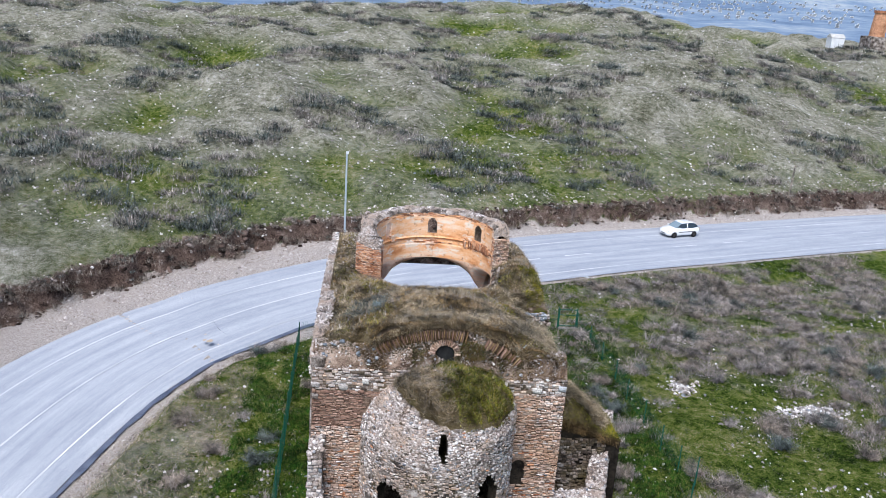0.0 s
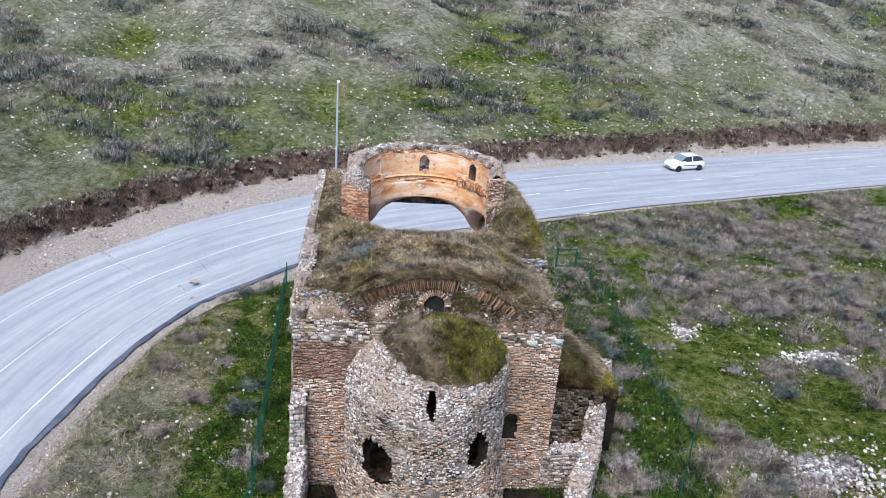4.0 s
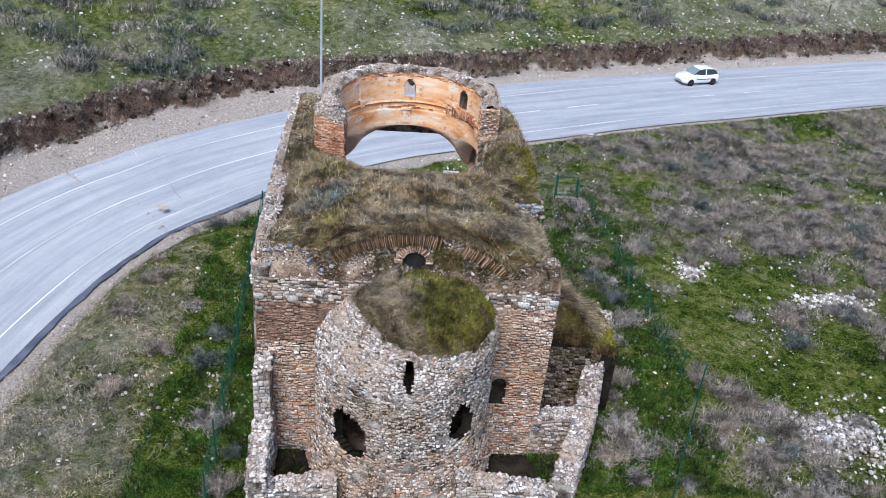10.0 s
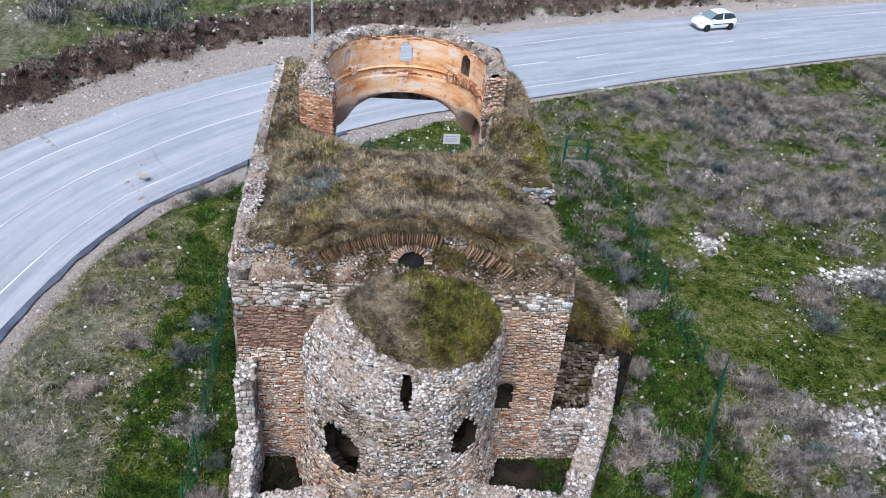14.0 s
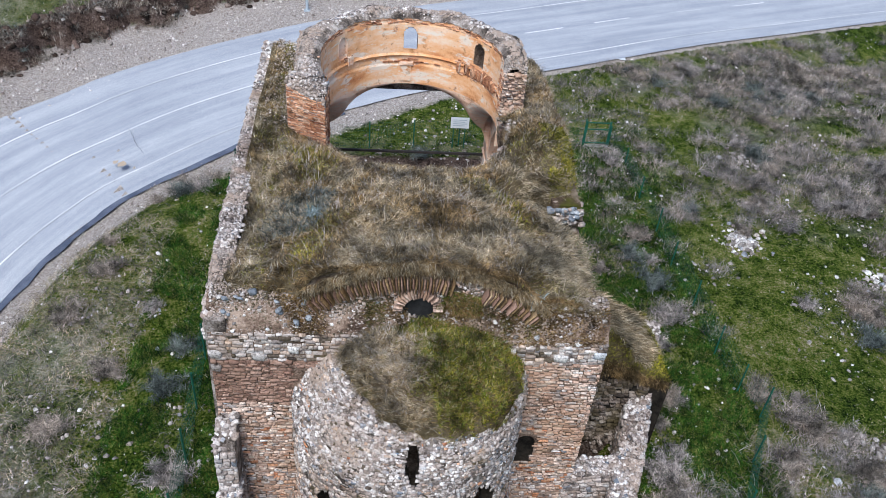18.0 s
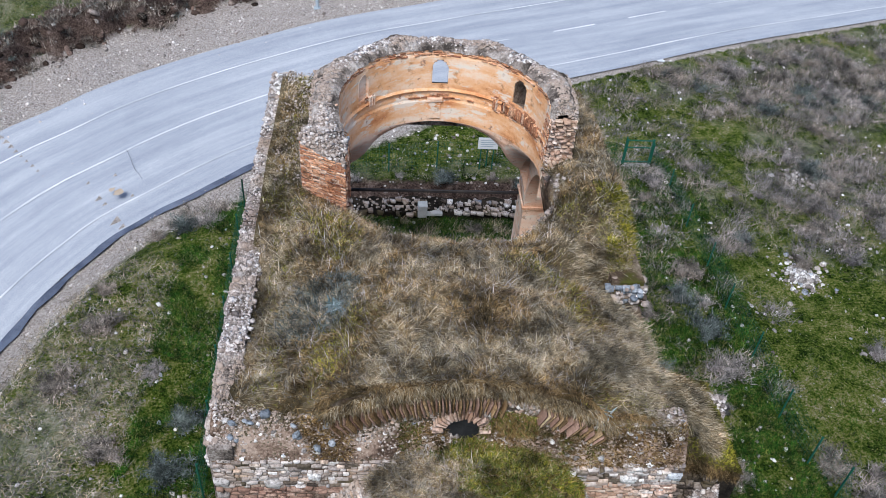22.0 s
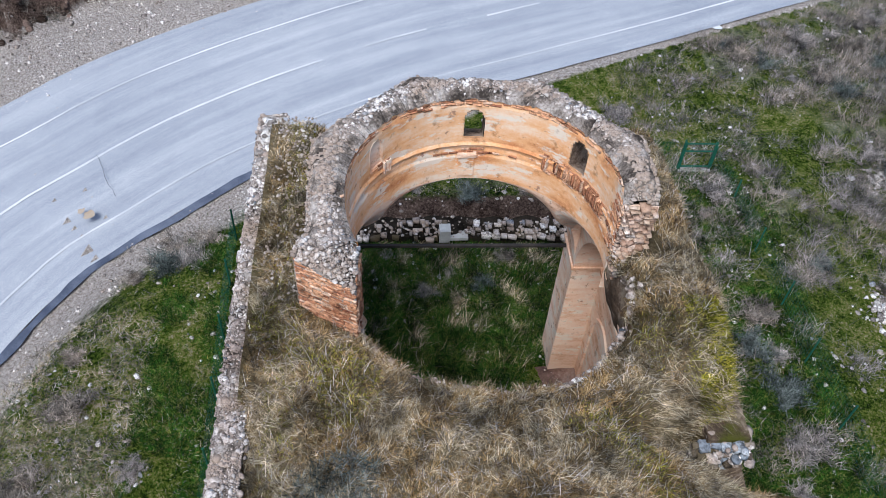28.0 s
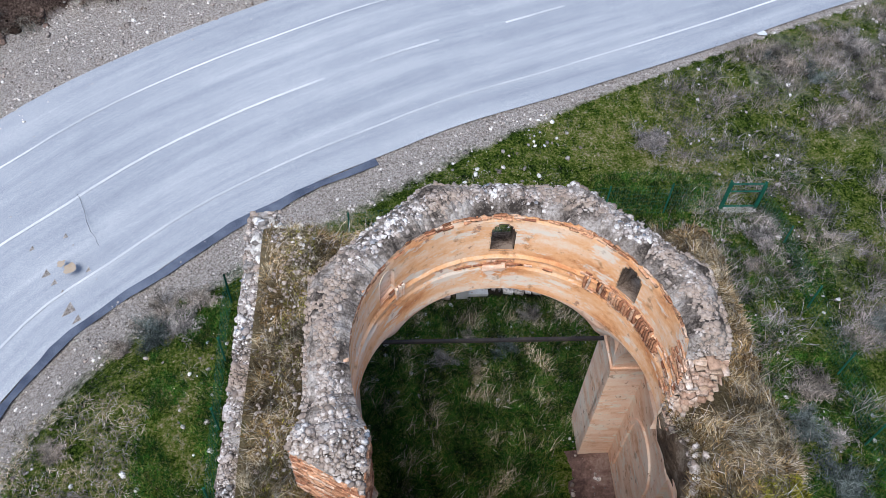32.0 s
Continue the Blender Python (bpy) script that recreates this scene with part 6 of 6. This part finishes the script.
SHRUBS = [shrub_mesh("shrub", m, 60 + k, t) for k, (m, t) in enumerate(((TWIG, 170), (TWIG, 220), (TWIG_BROWN, 180), (TWIG_BROWN, 240), (BUSH, 260), (TWIG, 140)))]
LABELS = ["leafless grey-mauve shrub on rough pasture", "dense leafless grey shrub on rough pasture", "leafless brownish shrub on rough pasture", "dense dry brownish shrub on rough pasture", "low grey-green bush on rough pasture", "thin leafless grey shrub on rough pasture"]
spots = scatter(8, 42, -15, 32, 1500, lambda x, y, d, g, s: (d < NEAR_EDGE - 0.6) & free(x, y) & (snoise(x, y, 0.16, 71.0) > -0.15) & ((x > 13.4) | (G.random(len(x)) < 0.18)))[:250]
spots = np.concatenate([spots, [(x, y, land_z(x, y)) for x, y in ((-10.4, 8.6), (-9.9, 8.0), (-10.9, 7.9), (-9.4, 7.4), (-10.2, 7.2), (-11.4, 6.8), (-9.0, 8.6), (-12.6, 3.0), (-12.2, 1.0), (-13.0, -1.5), (-8.3, -3.2), (-8.6, -5.2), (-7.6, -8.8), (-6.6, -12.0), (-6.5, -10.4), (-9.9, -1.0), (-10.8, -4.4), (-12.0, -7.0), (-6.7, 2.4), (-6.6, 5.4), (9.6, -6.4), (9.9, -7.6), (9.2, -8.6), (8.6, -10.2), (10.6, -5.2), (9.9, -9.8), (9.4, -11.4), (10.8, -2.2), (11.6, -0.4), (11.4, 1.6), (11.6, 3.0), (11.3, 4.6), (10.6, 9.6), (11.2, 10.6), (-3.2, 10.6), (-1.0, 10.9), (1.2, 10.7), (3.4, 10.8), (4.8, 10.4), (-2.2, 8.3), (2.4, 8.2), (0.2, 7.4), (-0.8, 6.6), (1.4, 6.9))]])
for k, (x, y, z) in enumerate(spots):
    v = int(G.integers(0, 6))
    ob = new("shrub", SHRUBS[v])
    sc = float(G.uniform(0.55, 1.4)) * (1.0 if abs(x) > 5.5 else 0.75)
    ob.matrix_basis = pose(x, y, z - 0.03, 0, 0, float(G.uniform(0, 360))) @ Matrix.Diagonal((sc * 1.15, sc * 1.15, sc * 0.9, 1))
    tagged(ob, LABELS[v], "shrub", "shrubs on the pasture")


def shrub_stuff(name, places, material, scale, twigs, wide, seed, label):
    """Far shrubs, joined."""
    g, vs, fs, n = np.random.default_rng(seed), [], [], 0
    for x, y, z in places:
        k = twigs
        s = scale * g.uniform(0.5, 1.4)
        base = np.column_stack([x + g.normal(0, 0.35 * s, k), y + g.normal(0, 0.25 * s, k), np.full(k, z - 0.05)])
        v, f = blades(base, 0.55 * s, wide, 0.85, g, 0.3)
        vs.append(v), fs.append(f + n)
        n += len(v)
    me = fast_mesh(name, np.concatenate(vs), np.concatenate(fs))
    me.materials.append(material)
    tagged(new(name, me), label, "shrubs", "", "stuff")


near_s = scatter(9, 44, -15, 33, 5200, lambda x, y, d, g, s: (d < NEAR_EDGE - 0.5) & free(x, y) & (0.7 * snoise(x, y, 0.16, 71.0) + 0.6 * snoise(x, y, 0.5, 75.0) + 0.35 * smooth((y - 6) / 10) - 0.25 * smooth((-1 - y) / 5) > G.uniform(-0.1, 0.45, len(x))) & ((x > 13.2) | (G.random(len(x)) < 0.35)))
shrub_stuff("low_scrub", near_s[::2][:850], TWIG, 1.0, 150, 0.008, 94, "low leafless grey-mauve scrub on the pasture")
shrub_stuff("low_brown_scrub", near_s[1::2][:850], TWIG_BROWN, 1.0, 150, 0.008, 95, "low leafless brown scrub on the pasture")
far_s = scatter(-70, 105, 26, 145, 9000, lambda x, y, d, g, s: (d > FAR_EDGE + 4) & (s < 0.5) & (snoise(x, y, 0.07, 81.0) > 0.08))
shrub_stuff("hill_shrubs", far_s[::2][:1300], TWIG, 1.9, 110, 0.022, 90, "leafless grey shrubs scattered over the hillside")
shrub_stuff("hill_bushes", far_s[1::2][:900], BUSH, 2.1, 120, 0.03, 91, "low grey-green bushes scattered over the hillside")
bank_s = scatter(-45, 78, 6, 60, 30000, lambda x, y, d, g, s: (s > 0.5) & (d > 0))
shrub_stuff("bank_grass", bank_s[700:1500], BUSH, 0.8, 50, 0.014, 93, "grey-green weeds on the cut bank")
shrub_stuff("bank_weeds", bank_s[:700], TWIG_BROWN, 1.0, 60, 0.014, 92, "dry weeds hanging over the cut bank")


def stones(name, places, lo, hi, look_name, seed, label, squash=0.65):
    g = random.Random(seed)
    mats = [lump_at((x, y, z + 0.01), lo + (hi - lo) * g.random() ** 3, g, squash) for x, y, z in places]
    me = joined(name, LUMPS, mats)
    me.materials.append(JOINED[look_name])
    tagged(new(name, me), label, "stones", "", "stuff")


stones("field_stones", scatter(-18, 44, -16, 34, 30000, lambda x, y, d, g, s: (d < NEAR_EDGE - 0.5) & free(x, y) & (snoise(x, y, 0.22, 5.0) + 0.4 * snoise(x, y, 0.8, 15.0) > G.uniform(-0.25, 0.6, len(x)))), 0.014, 0.12, "field_stone", 1, "pale stones strewn over the pasture")
stones("verge_gravel", scatter(-26, 30, -14, 30, 60000, lambda x, y, d, g, s: (g > 0.55) & free(x, y) & (np.abs(d) > 5.3)), 0.02, 0.085, "pale_gravel", 2, "loose pale gravel along the road")
stones("far_verge_stones", scatter(-40, 80, 14, 62, 26000, lambda x, y, d, g, s: (d > FAR_EDGE - 0.2) & (d < FAR_EDGE + 5.5)), 0.03, 0.16, "pale_gravel", 3, "stones along the foot of the cut bank")
stones("hill_stones", scatter(-70, 105, 26, 140, 42000, lambda x, y, d, g, s: (d > FAR_EDGE + 4)), 0.035, 0.2, "field_stone", 4, "pale stones strewn over the hillside")

stones("bank_clods", scatter(-45, 80, 8, 62, 60000, lambda x, y, d, g, s: (s > 0.35) & (d > 0)), 0.05, 0.34, "soil_clod", 5, "dark clods and stones broken out of the cut bank")
stones("inner_stones", scatter(-5, 5, -13, 11, 500, lambda x, y, d, g, s: (s > 0.4) | (G.random(len(x)) < 0.1)), 0.04, 0.15, "rubble_stone", 6, "fallen stones inside the church")


def pile(cx, cy, rx, ry, height, count, seed, label):
    g = random.Random(seed)
    heap = thing("stone_pile", label, "stones", (cx, cy, land_z(cx, cy)), "stone piles on the pasture")
    mats = []
    for _ in range(int(count * 1.6)):
        a = g.uniform(0, 6.3)
        r = abs(g.gauss(0, 0.5)) * (1 + 0.5 * noise.noise((math.cos(a) * 1.3, math.sin(a) * 1.3, seed)))
        x, y = rx * r * math.cos(a), ry * r * math.sin(a)
        mats.append(lump_at((x, y, land_z(cx + x, cy + y) - heap.location.z + height * max(0, 0.7 - r) * g.uniform(0.2, 1.0)), 0.035 + 0.14 * g.random() ** 2, g, 0.75))
    mats.sort(key=lambda m: -np.linalg.norm(m[:3, 0]))
    lay("stone", "lump", mats, "field_stone", heap, 150, "smaller stones of the pile")


pile(24.2, 2.6, 2.9, 1.2, 0.55, 420, 1, "heap of pale field stones on grass")
pile(16.8, 5.0, 1.2, 1.2, 0.4, 260, 2, "small heap of grey field stones")
pile(19.5, -8.2, 4.2, 2.2, 0.8, 900, 3, "long heap of white field stones")
pile(19.0, 12.0, 1.6, 1.2, 0.2, 60, 4, "low spread of grey stones")
pile(9.2, -3.6, 0.8, 0.4, 0.3, 30, 5, "few white fallen stones beside the annex wall")

# ---- fence, gate frame, sign ----


def fence(label, line, tops):
    """Green welded-wire fence: posts at the points, wire panels between."""
    f = thing("wire_fence", label, "fence", (line[0][0], line[0][1], 0))
    o = Vector((line[0][0], line[0][1], 0))
    ends = []
    for (x, y), t in zip(line, tops):
        z = land_z(x, y)
        b = Build()
        b.tube((x - o.x, y - o.y, z - 0.2), (x - o.x, y - o.y, t), 0.035, 8)
        b.tube((x - o.x, y - o.y, t), (x - o.x, y - o.y, t + 0.03), 0.042, 8)
        part("post", b, GREEN, f)
        ends.append((Vector((x, y, z + 0.05)) - o, Vector((x, y, t - 0.05)) - o))
    for (a0, a1), (b0, b1) in zip(ends, ends[1:]):
        b, n = Build(), max(8, int((b0 - a0).length / 0.15))
        b.grid([[a0.lerp(b0, k / n).lerp(a1.lerp(b1, k / n), j / 7) for j in range(8)] for k in range(n + 1)])
        panel = part("wire_panel", b, GREEN, f)
        wires = panel.modifiers.new("wires", "WIREFRAME")
        wires.thickness, wires.use_boundary = 0.008, True


left_line = [(-7.87 + 0.042 * (8.4 - y), y) for y in np.arange(8.4, -13.5, -2.4)]
fence("dark green wire fence beside the church wall", left_line, [3.1] * len(left_line))
fence("dark green wire fence below the road", [(-7.87, 8.4), (-5.9, 9.8), (-3.9, 10.9), (-1.5, 11.3), (0.8, 11.6), (3.2, 11.8), (5.5, 11.95), (7.8, 12.0), (9.95, 12.1)], [3.1, 3.15, 3.2, 3.2, 3.2, 3.2, 3.3, 3.35, 3.4])
fence("dark green wire fence across the pasture", [(11.4, 12.15), (12.0, 10.5), (12.2, 7.9), (12.45, 5.3), (12.5, 2.8), (12.8, 0.2), (12.9, -2.6), (13.2, -4.6), (13.65, -5.9), (12.6, -8.0), (11.5, -10.2), (10.3, -12.6), (9.4, -14.4)], [3.0, 2.7, 2.65, 2.6, 2.55, 2.5, 2.5, 2.45, 2.6, 2.45, 2.4, 2.35, 2.3])


def gate_frame():
    z = land_z(10.65, 12.1)
    g = thing("gate_frame", "green steel gate frame on a white concrete sill", "gate", (10.65, 12.1, z))
    for x in (-0.64, 0.64):
        b = Build()
        b.box(pose(x, 0, 0.75), 0.09, 0.09, 1.5, 0.002)
        part("post", b, GREEN, g)
    for h in (1.42, 1.02, 0.2):
        b = Build()
        b.tube((-0.62, 0, h), (0.62, 0, h), 0.035, 8)
        part("rail", b, GREEN, g)
    b = Build()
    b.box(pose(0, -0.05, 0.0), 1.4, 0.24, 0.12, 0.01)
    part("sill", b, CONCRETE, g, "white concrete sill")


gate_frame()


def sign():
    z = land_z(3.15, 11.5)
    g = thing("notice_board", "white notice board on two green posts by the fence", "sign", (3.15, 11.5, z))
    for x in (-0.3, 0.3):
        b = Build()
        b.tube((x, 0.05, -0.1), (x, 0.05, 3.55 - z), 0.03, 8)
        part("post", b, GREEN, g)
    b = Build()
    b.box(pose(0, 0, 3.25 - z), 0.95, 0.03, 0.62)
    panel = part("panel", b, SIGN_WHITE, g, "white metal panel")
    for k in range(4):
        b = Build()
        b.box(pose(-0.05 * (k % 2), -0.019, 3.42 - z - 0.11 * k), 0.7 - 0.1 * (k % 2), 0.004, 0.035)
        part("text_bar", b, STEEL, panel)


sign()

# ---- along the road ----


def on_road(x, y, lift):
    return (x, y, float(road_z(x)) + lift)


def blotch(name, cx, cy, r, material, seed, label, stretch=1.0):
    b = Build()
    ring = []
    for k in range(26):
        a = k / 26 * 2 * math.pi
        q = r * (0.75 + 0.45 * noise.noise((math.cos(a) * 1.5, math.sin(a) * 1.5, seed)))
        i = int(np.argmin(np.hypot(CENTRE[:, 0] - cx, CENTRE[:, 1] - cy)))
        t, n = TANGENT[i], NORMAL[i]
        ring.append(on_road(cx + t[0] * q * math.cos(a) * stretch + n[0] * q * math.sin(a), cy + t[1] * q * math.cos(a) * stretch + n[1] * q * math.sin(a), 0.052))
    b.add(ring, [tuple(range(26))])
    part(name, b, material, road, label)


blotch("stain", -14.1, 10.7, 0.32, RUST, 1.0, "orange rust stain")
blotch("stain", -14.5, 10.95, 0.2, RUST, 2.0, "orange rust stain")
blotch("paint_patch", 14.3, 22.4, 0.42, LINE, 3.0, "white paint patch")
blotch("dark_patch", -9.6, 23.6, 0.4, TAR, 4.0, "dark tar patch", 1.4)
blotch("dark_patch", -1.8, 24.6, 0.5, TAR, 5.0, "faint dark patch", 1.6)


def crack(points, seed, width=0.011):
    b, rng, rows = Build(), random.Random(seed), []
    line = resample(np.array(points, float), 0.3)
    for x, y in line:
        x, y = x + rng.uniform(-0.05, 0.05), y + rng.uniform(-0.05, 0.05)
        k = width * rng.uniform(0.5, 1.4)
        rows.append([on_road(x - k, y, 0.046), on_road(x + k, y, 0.046)])
    b.grid(rows)
    part("crack", b, TAR, road, "hairline crack in the asphalt")


crack([(-13.2, 11.6), (-14.0, 12.9), (-14.6, 14.3), (-15.8, 15.6)], 1)
crack([(-14.6, 14.3), (-15.2, 14.2), (-16.2, 15.2)], 2, 0.014)


def steel_pole():
    x, y = -6.0, 28.0
    z = land_z(x, y)
    p = thing("steel_pole", "slim galvanised steel pole standing on the roadside verge", "pole", (x, y, z))
    b = Build()
    b.tube((0, 0, -0.3), (0, 0, 8.5), 0.1, 12, 0.07)
    part("shaft", b, STEEL, p)
    b = Build()
    b.box(pose(0, 0, 0.02), 0.4, 0.4, 0.06, 0.003)
    part("base_plate", b, STEEL, p)
    b = Build()
    b.box(pose(0.05, -0.05, 8.55), 0.22, 0.3, 0.2, 0.01)
    part("head", b, SIGN_WHITE, p, "small white box head")


steel_pole()


def wooden_pole():
    x, y = 44.6, 49.3
    z = land_z(x, y)
    p = thing("wooden_pole", "short weathered wooden pole on the cut bank", "pole", (x, y, z))
    b = Build()
    b.tube((0, 0, -0.4), (0.08, 0, 3.6), 0.11, 9, 0.08)
    part("shaft", b, TWIG_BROWN, p)


wooden_pole()


def loft(b, sections):
    """A closed body from cross-sections (lists of points of one length)."""
    n = len(b.v)
    b.grid(sections, True)
    k = len(sections[0])
    b.f += [tuple(n + i for i in range(k))[::-1], tuple(n + (len(sections) - 1) * k + i for i in range(k))]


def car():
    """A small hatchback, nose along +x."""
    p = thing("hatchback_car", "small white hatchback car parked on the road edge", "car", (27.4, 37.0, float(road_z(28)) + 0.035))
    p.rotation_euler = (0, 0, radians(199))

    def sect(x, half, z0, z1, round_=0.12):
        return [(x, -half + 0.06, z0), (x, -half, z0 + 0.12), (x, -half, z1 - round_), (x, -half + round_, z1), (x, half - round_, z1), (x, half, z1 - round_), (x, half, z0 + 0.12), (x, half - 0.06, z0)]

    b = Build()
    loft(b, [sect(x, h, z0, z1) for x, h, z0, z1 in ((1.97, 0.55, 0.34, 0.6), (1.9, 0.7, 0.26, 0.72), (1.65, 0.8, 0.23, 0.84), (1.0, 0.83, 0.22, 0.95), (0.75, 0.83, 0.22, 0.97), (-1.3, 0.83, 0.22, 0.98), (-1.75, 0.81, 0.25, 0.96), (-1.9, 0.74, 0.32, 0.8), (-1.94, 0.66, 0.4, 0.62))])
    part("body", b, WHITE_PAINT, p, "glossy white bodywork", True)

    def cab(x, half, top, z0=0.9):
        return [(x, -0.76, z0), (x, -half, top), (x, half, top), (x, 0.76, z0)]

    b = Build()
    loft(b, [[(0.98, -0.72, 0.9), (0.96, -0.7, 0.92), (0.96, 0.7, 0.92), (0.98, 0.72, 0.9)], cab(0.25, 0.6, 1.4), cab(-0.2, 0.61, 1.45), cab(-1.1, 0.6, 1.42), [(-1.6, -0.72, 0.9), (-1.45, -0.58, 1.3), (-1.45, 0.58, 1.3), (-1.6, 0.72, 0.9)], [(-1.78, -0.7, 0.9), (-1.76, -0.66, 0.95), (-1.76, 0.66, 0.95), (-1.78, 0.7, 0.9)]])
    part("windows", b, GLASS_DARK, p, "dark glass of the side and rear windows")
    b = Build()
    b.add([(0.985, -0.66, 0.925), (0.985, 0.66, 0.925), (0.27, 0.54, 1.405), (0.27, -0.54, 1.405), (0.965, -0.66, 0.905), (0.965, 0.66, 0.905), (0.25, 0.54, 1.385), (0.25, -0.54, 1.385)], [(0, 1, 2, 3), (4, 7, 6, 5), (0, 4, 5, 1), (1, 5, 6, 2), (2, 6, 7, 3), (3, 7, 4, 0)])
    part("windscreen", b, GLASS_SKY, p, "pale blue windscreen")
    b = Build()
    loft(b, [[(x, -h, z), (x, -h + 0.1, z + 0.04), (x, h - 0.1, z + 0.04), (x, h, z)] for x, h, z in ((0.27, 0.61, 1.385), (-0.2, 0.625, 1.44), (-1.1, 0.615, 1.41), (-1.46, 0.6, 1.3))])
    part("roof", b, WHITE_PAINT, p, "glossy white roof")
    for s in (-1, 1):
        b = Build()
        b.box(pose(-0.35, s * 0.68, 1.17, s * 17), 0.09, 0.03, 0.5, 0.005)
        part("door_pillar", b, WHITE_PAINT, p)
        b = Build()
        b.box(pose(-0.2, s * 0.835, 0.58), 1.7, 0.02, 0.07, 0.003)
        part("side_strip", b, RUBBER_AND_VENT, p, "dark rubbing strip")
        b = Build()
        b.box(pose(1.76, s * 0.6, 0.69), 0.26, 0.2, 0.12, 0.02)
        part("headlight", b, STEEL, p)
        b = Build()
        b.box(pose(0.75, s * 0.9, 0.98), 0.12, 0.18, 0.13, 0.01)
        part("mirror", b, WHITE_PAINT, p)
        b = Build()
        b.box(pose(-1.86, s * 0.68, 0.8), 0.12, 0.14, 0.3, 0.01)
        part("tail_light", b, RUST, p)
        for x in (1.22, -1.22):
            b = Build()
            b.tube((x, s * 0.68, 0.31), (x, s * 0.86, 0.31), 0.31, 20)
            wheel = part("wheel", b, RUBBER_AND_VENT, p, "black tyre")
            b = Build()
            b.tube((x, s * 0.85, 0.31), (x, s * 0.872, 0.31), 0.17, 14)
            part("hubcap", b, IRON, wheel)
    b = Build()
    b.box(pose(1.955, 0, 0.4), 0.05, 0.7, 0.07, 0.01)
    part("grille", b, RUBBER_AND_VENT, p)


car()

# ---- far away ----


def chimney():
    x, y = 105.0, 140.0
    z = 17.3
    c = thing("brick_chimney", "old round brick chimney on a stone base, far off", "chimney", (x, y, z))
    b = Build()
    b.tube((0, 0, 1.0), (0.3, 0, 8.4), 1.75, 16, 1.45)
    b.tube((0.3, 0, 8.4), (0.3, 0, 8.9), 1.7, 16)
    part("shaft", b, BRICK, c, "weathered brick shaft")
    b = Build()
    b.box(pose(0, 0, 1.2), 4.4, 4.4, 4.4, 0.2)
    part("base", b, MORTAR, c, "rough stone base")
    b = Build()
    b.box(pose(5.0, 0, 1.2), 6.5, 1.4, 3.6, 0.25)
    part("side_wall", b, MORTAR, c)
    x, y = 97.0, 142.0
    h = thing("white_hut", "small white hut beyond the hill crest", "hut", (x, y, land_z(x, y)))
    b = Build()
    b.box(pose(0, 0, 0.7), 3.0, 2.4, 2.4, 0.1)
    part("wall", b, SIGN_WHITE, h)
    b = Build()
    loft(b, [[(-1.6, s * 1.3, 1.9), (1.6, s * 1.3, 1.9), (1.6, s * 0.1, 2.7), (-1.6, s * 0.1, 2.7)] for s in (-1, 1)])
    part("roof", b, CONCRETE, h)


chimney()


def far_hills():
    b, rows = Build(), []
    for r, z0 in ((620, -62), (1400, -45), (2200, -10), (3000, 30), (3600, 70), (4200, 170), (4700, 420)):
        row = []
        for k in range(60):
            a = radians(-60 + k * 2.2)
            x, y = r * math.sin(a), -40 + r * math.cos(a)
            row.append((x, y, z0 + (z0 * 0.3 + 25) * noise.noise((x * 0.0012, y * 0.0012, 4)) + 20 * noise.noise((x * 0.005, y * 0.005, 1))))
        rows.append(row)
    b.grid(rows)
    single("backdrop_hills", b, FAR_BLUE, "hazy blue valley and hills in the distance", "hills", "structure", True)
    rng, mats = random.Random(2), []
    for _ in range(420):
        a, r = radians(rng.uniform(2, 34)), rng.uniform(2300, 3500)
        m = np.eye(4)
        w = rng.uniform(3, 10)
        m[:3, :3] = np.diag([w, 5, rng.uniform(4, 9)])
        m[:3, 3] = (r * math.sin(a), -40 + r * math.cos(a), float(np.interp(r, [2200, 3000, 3600], [-10, 30, 70])) + 6)
        mats.append(m)
    me = joined("distant_town", BLOCKS, mats)
    me.materials.append(SIGN_WHITE)
    tagged(new("distant_town", me), "pale blocks of a distant town in the valley", "town", "", "stuff")


far_hills()
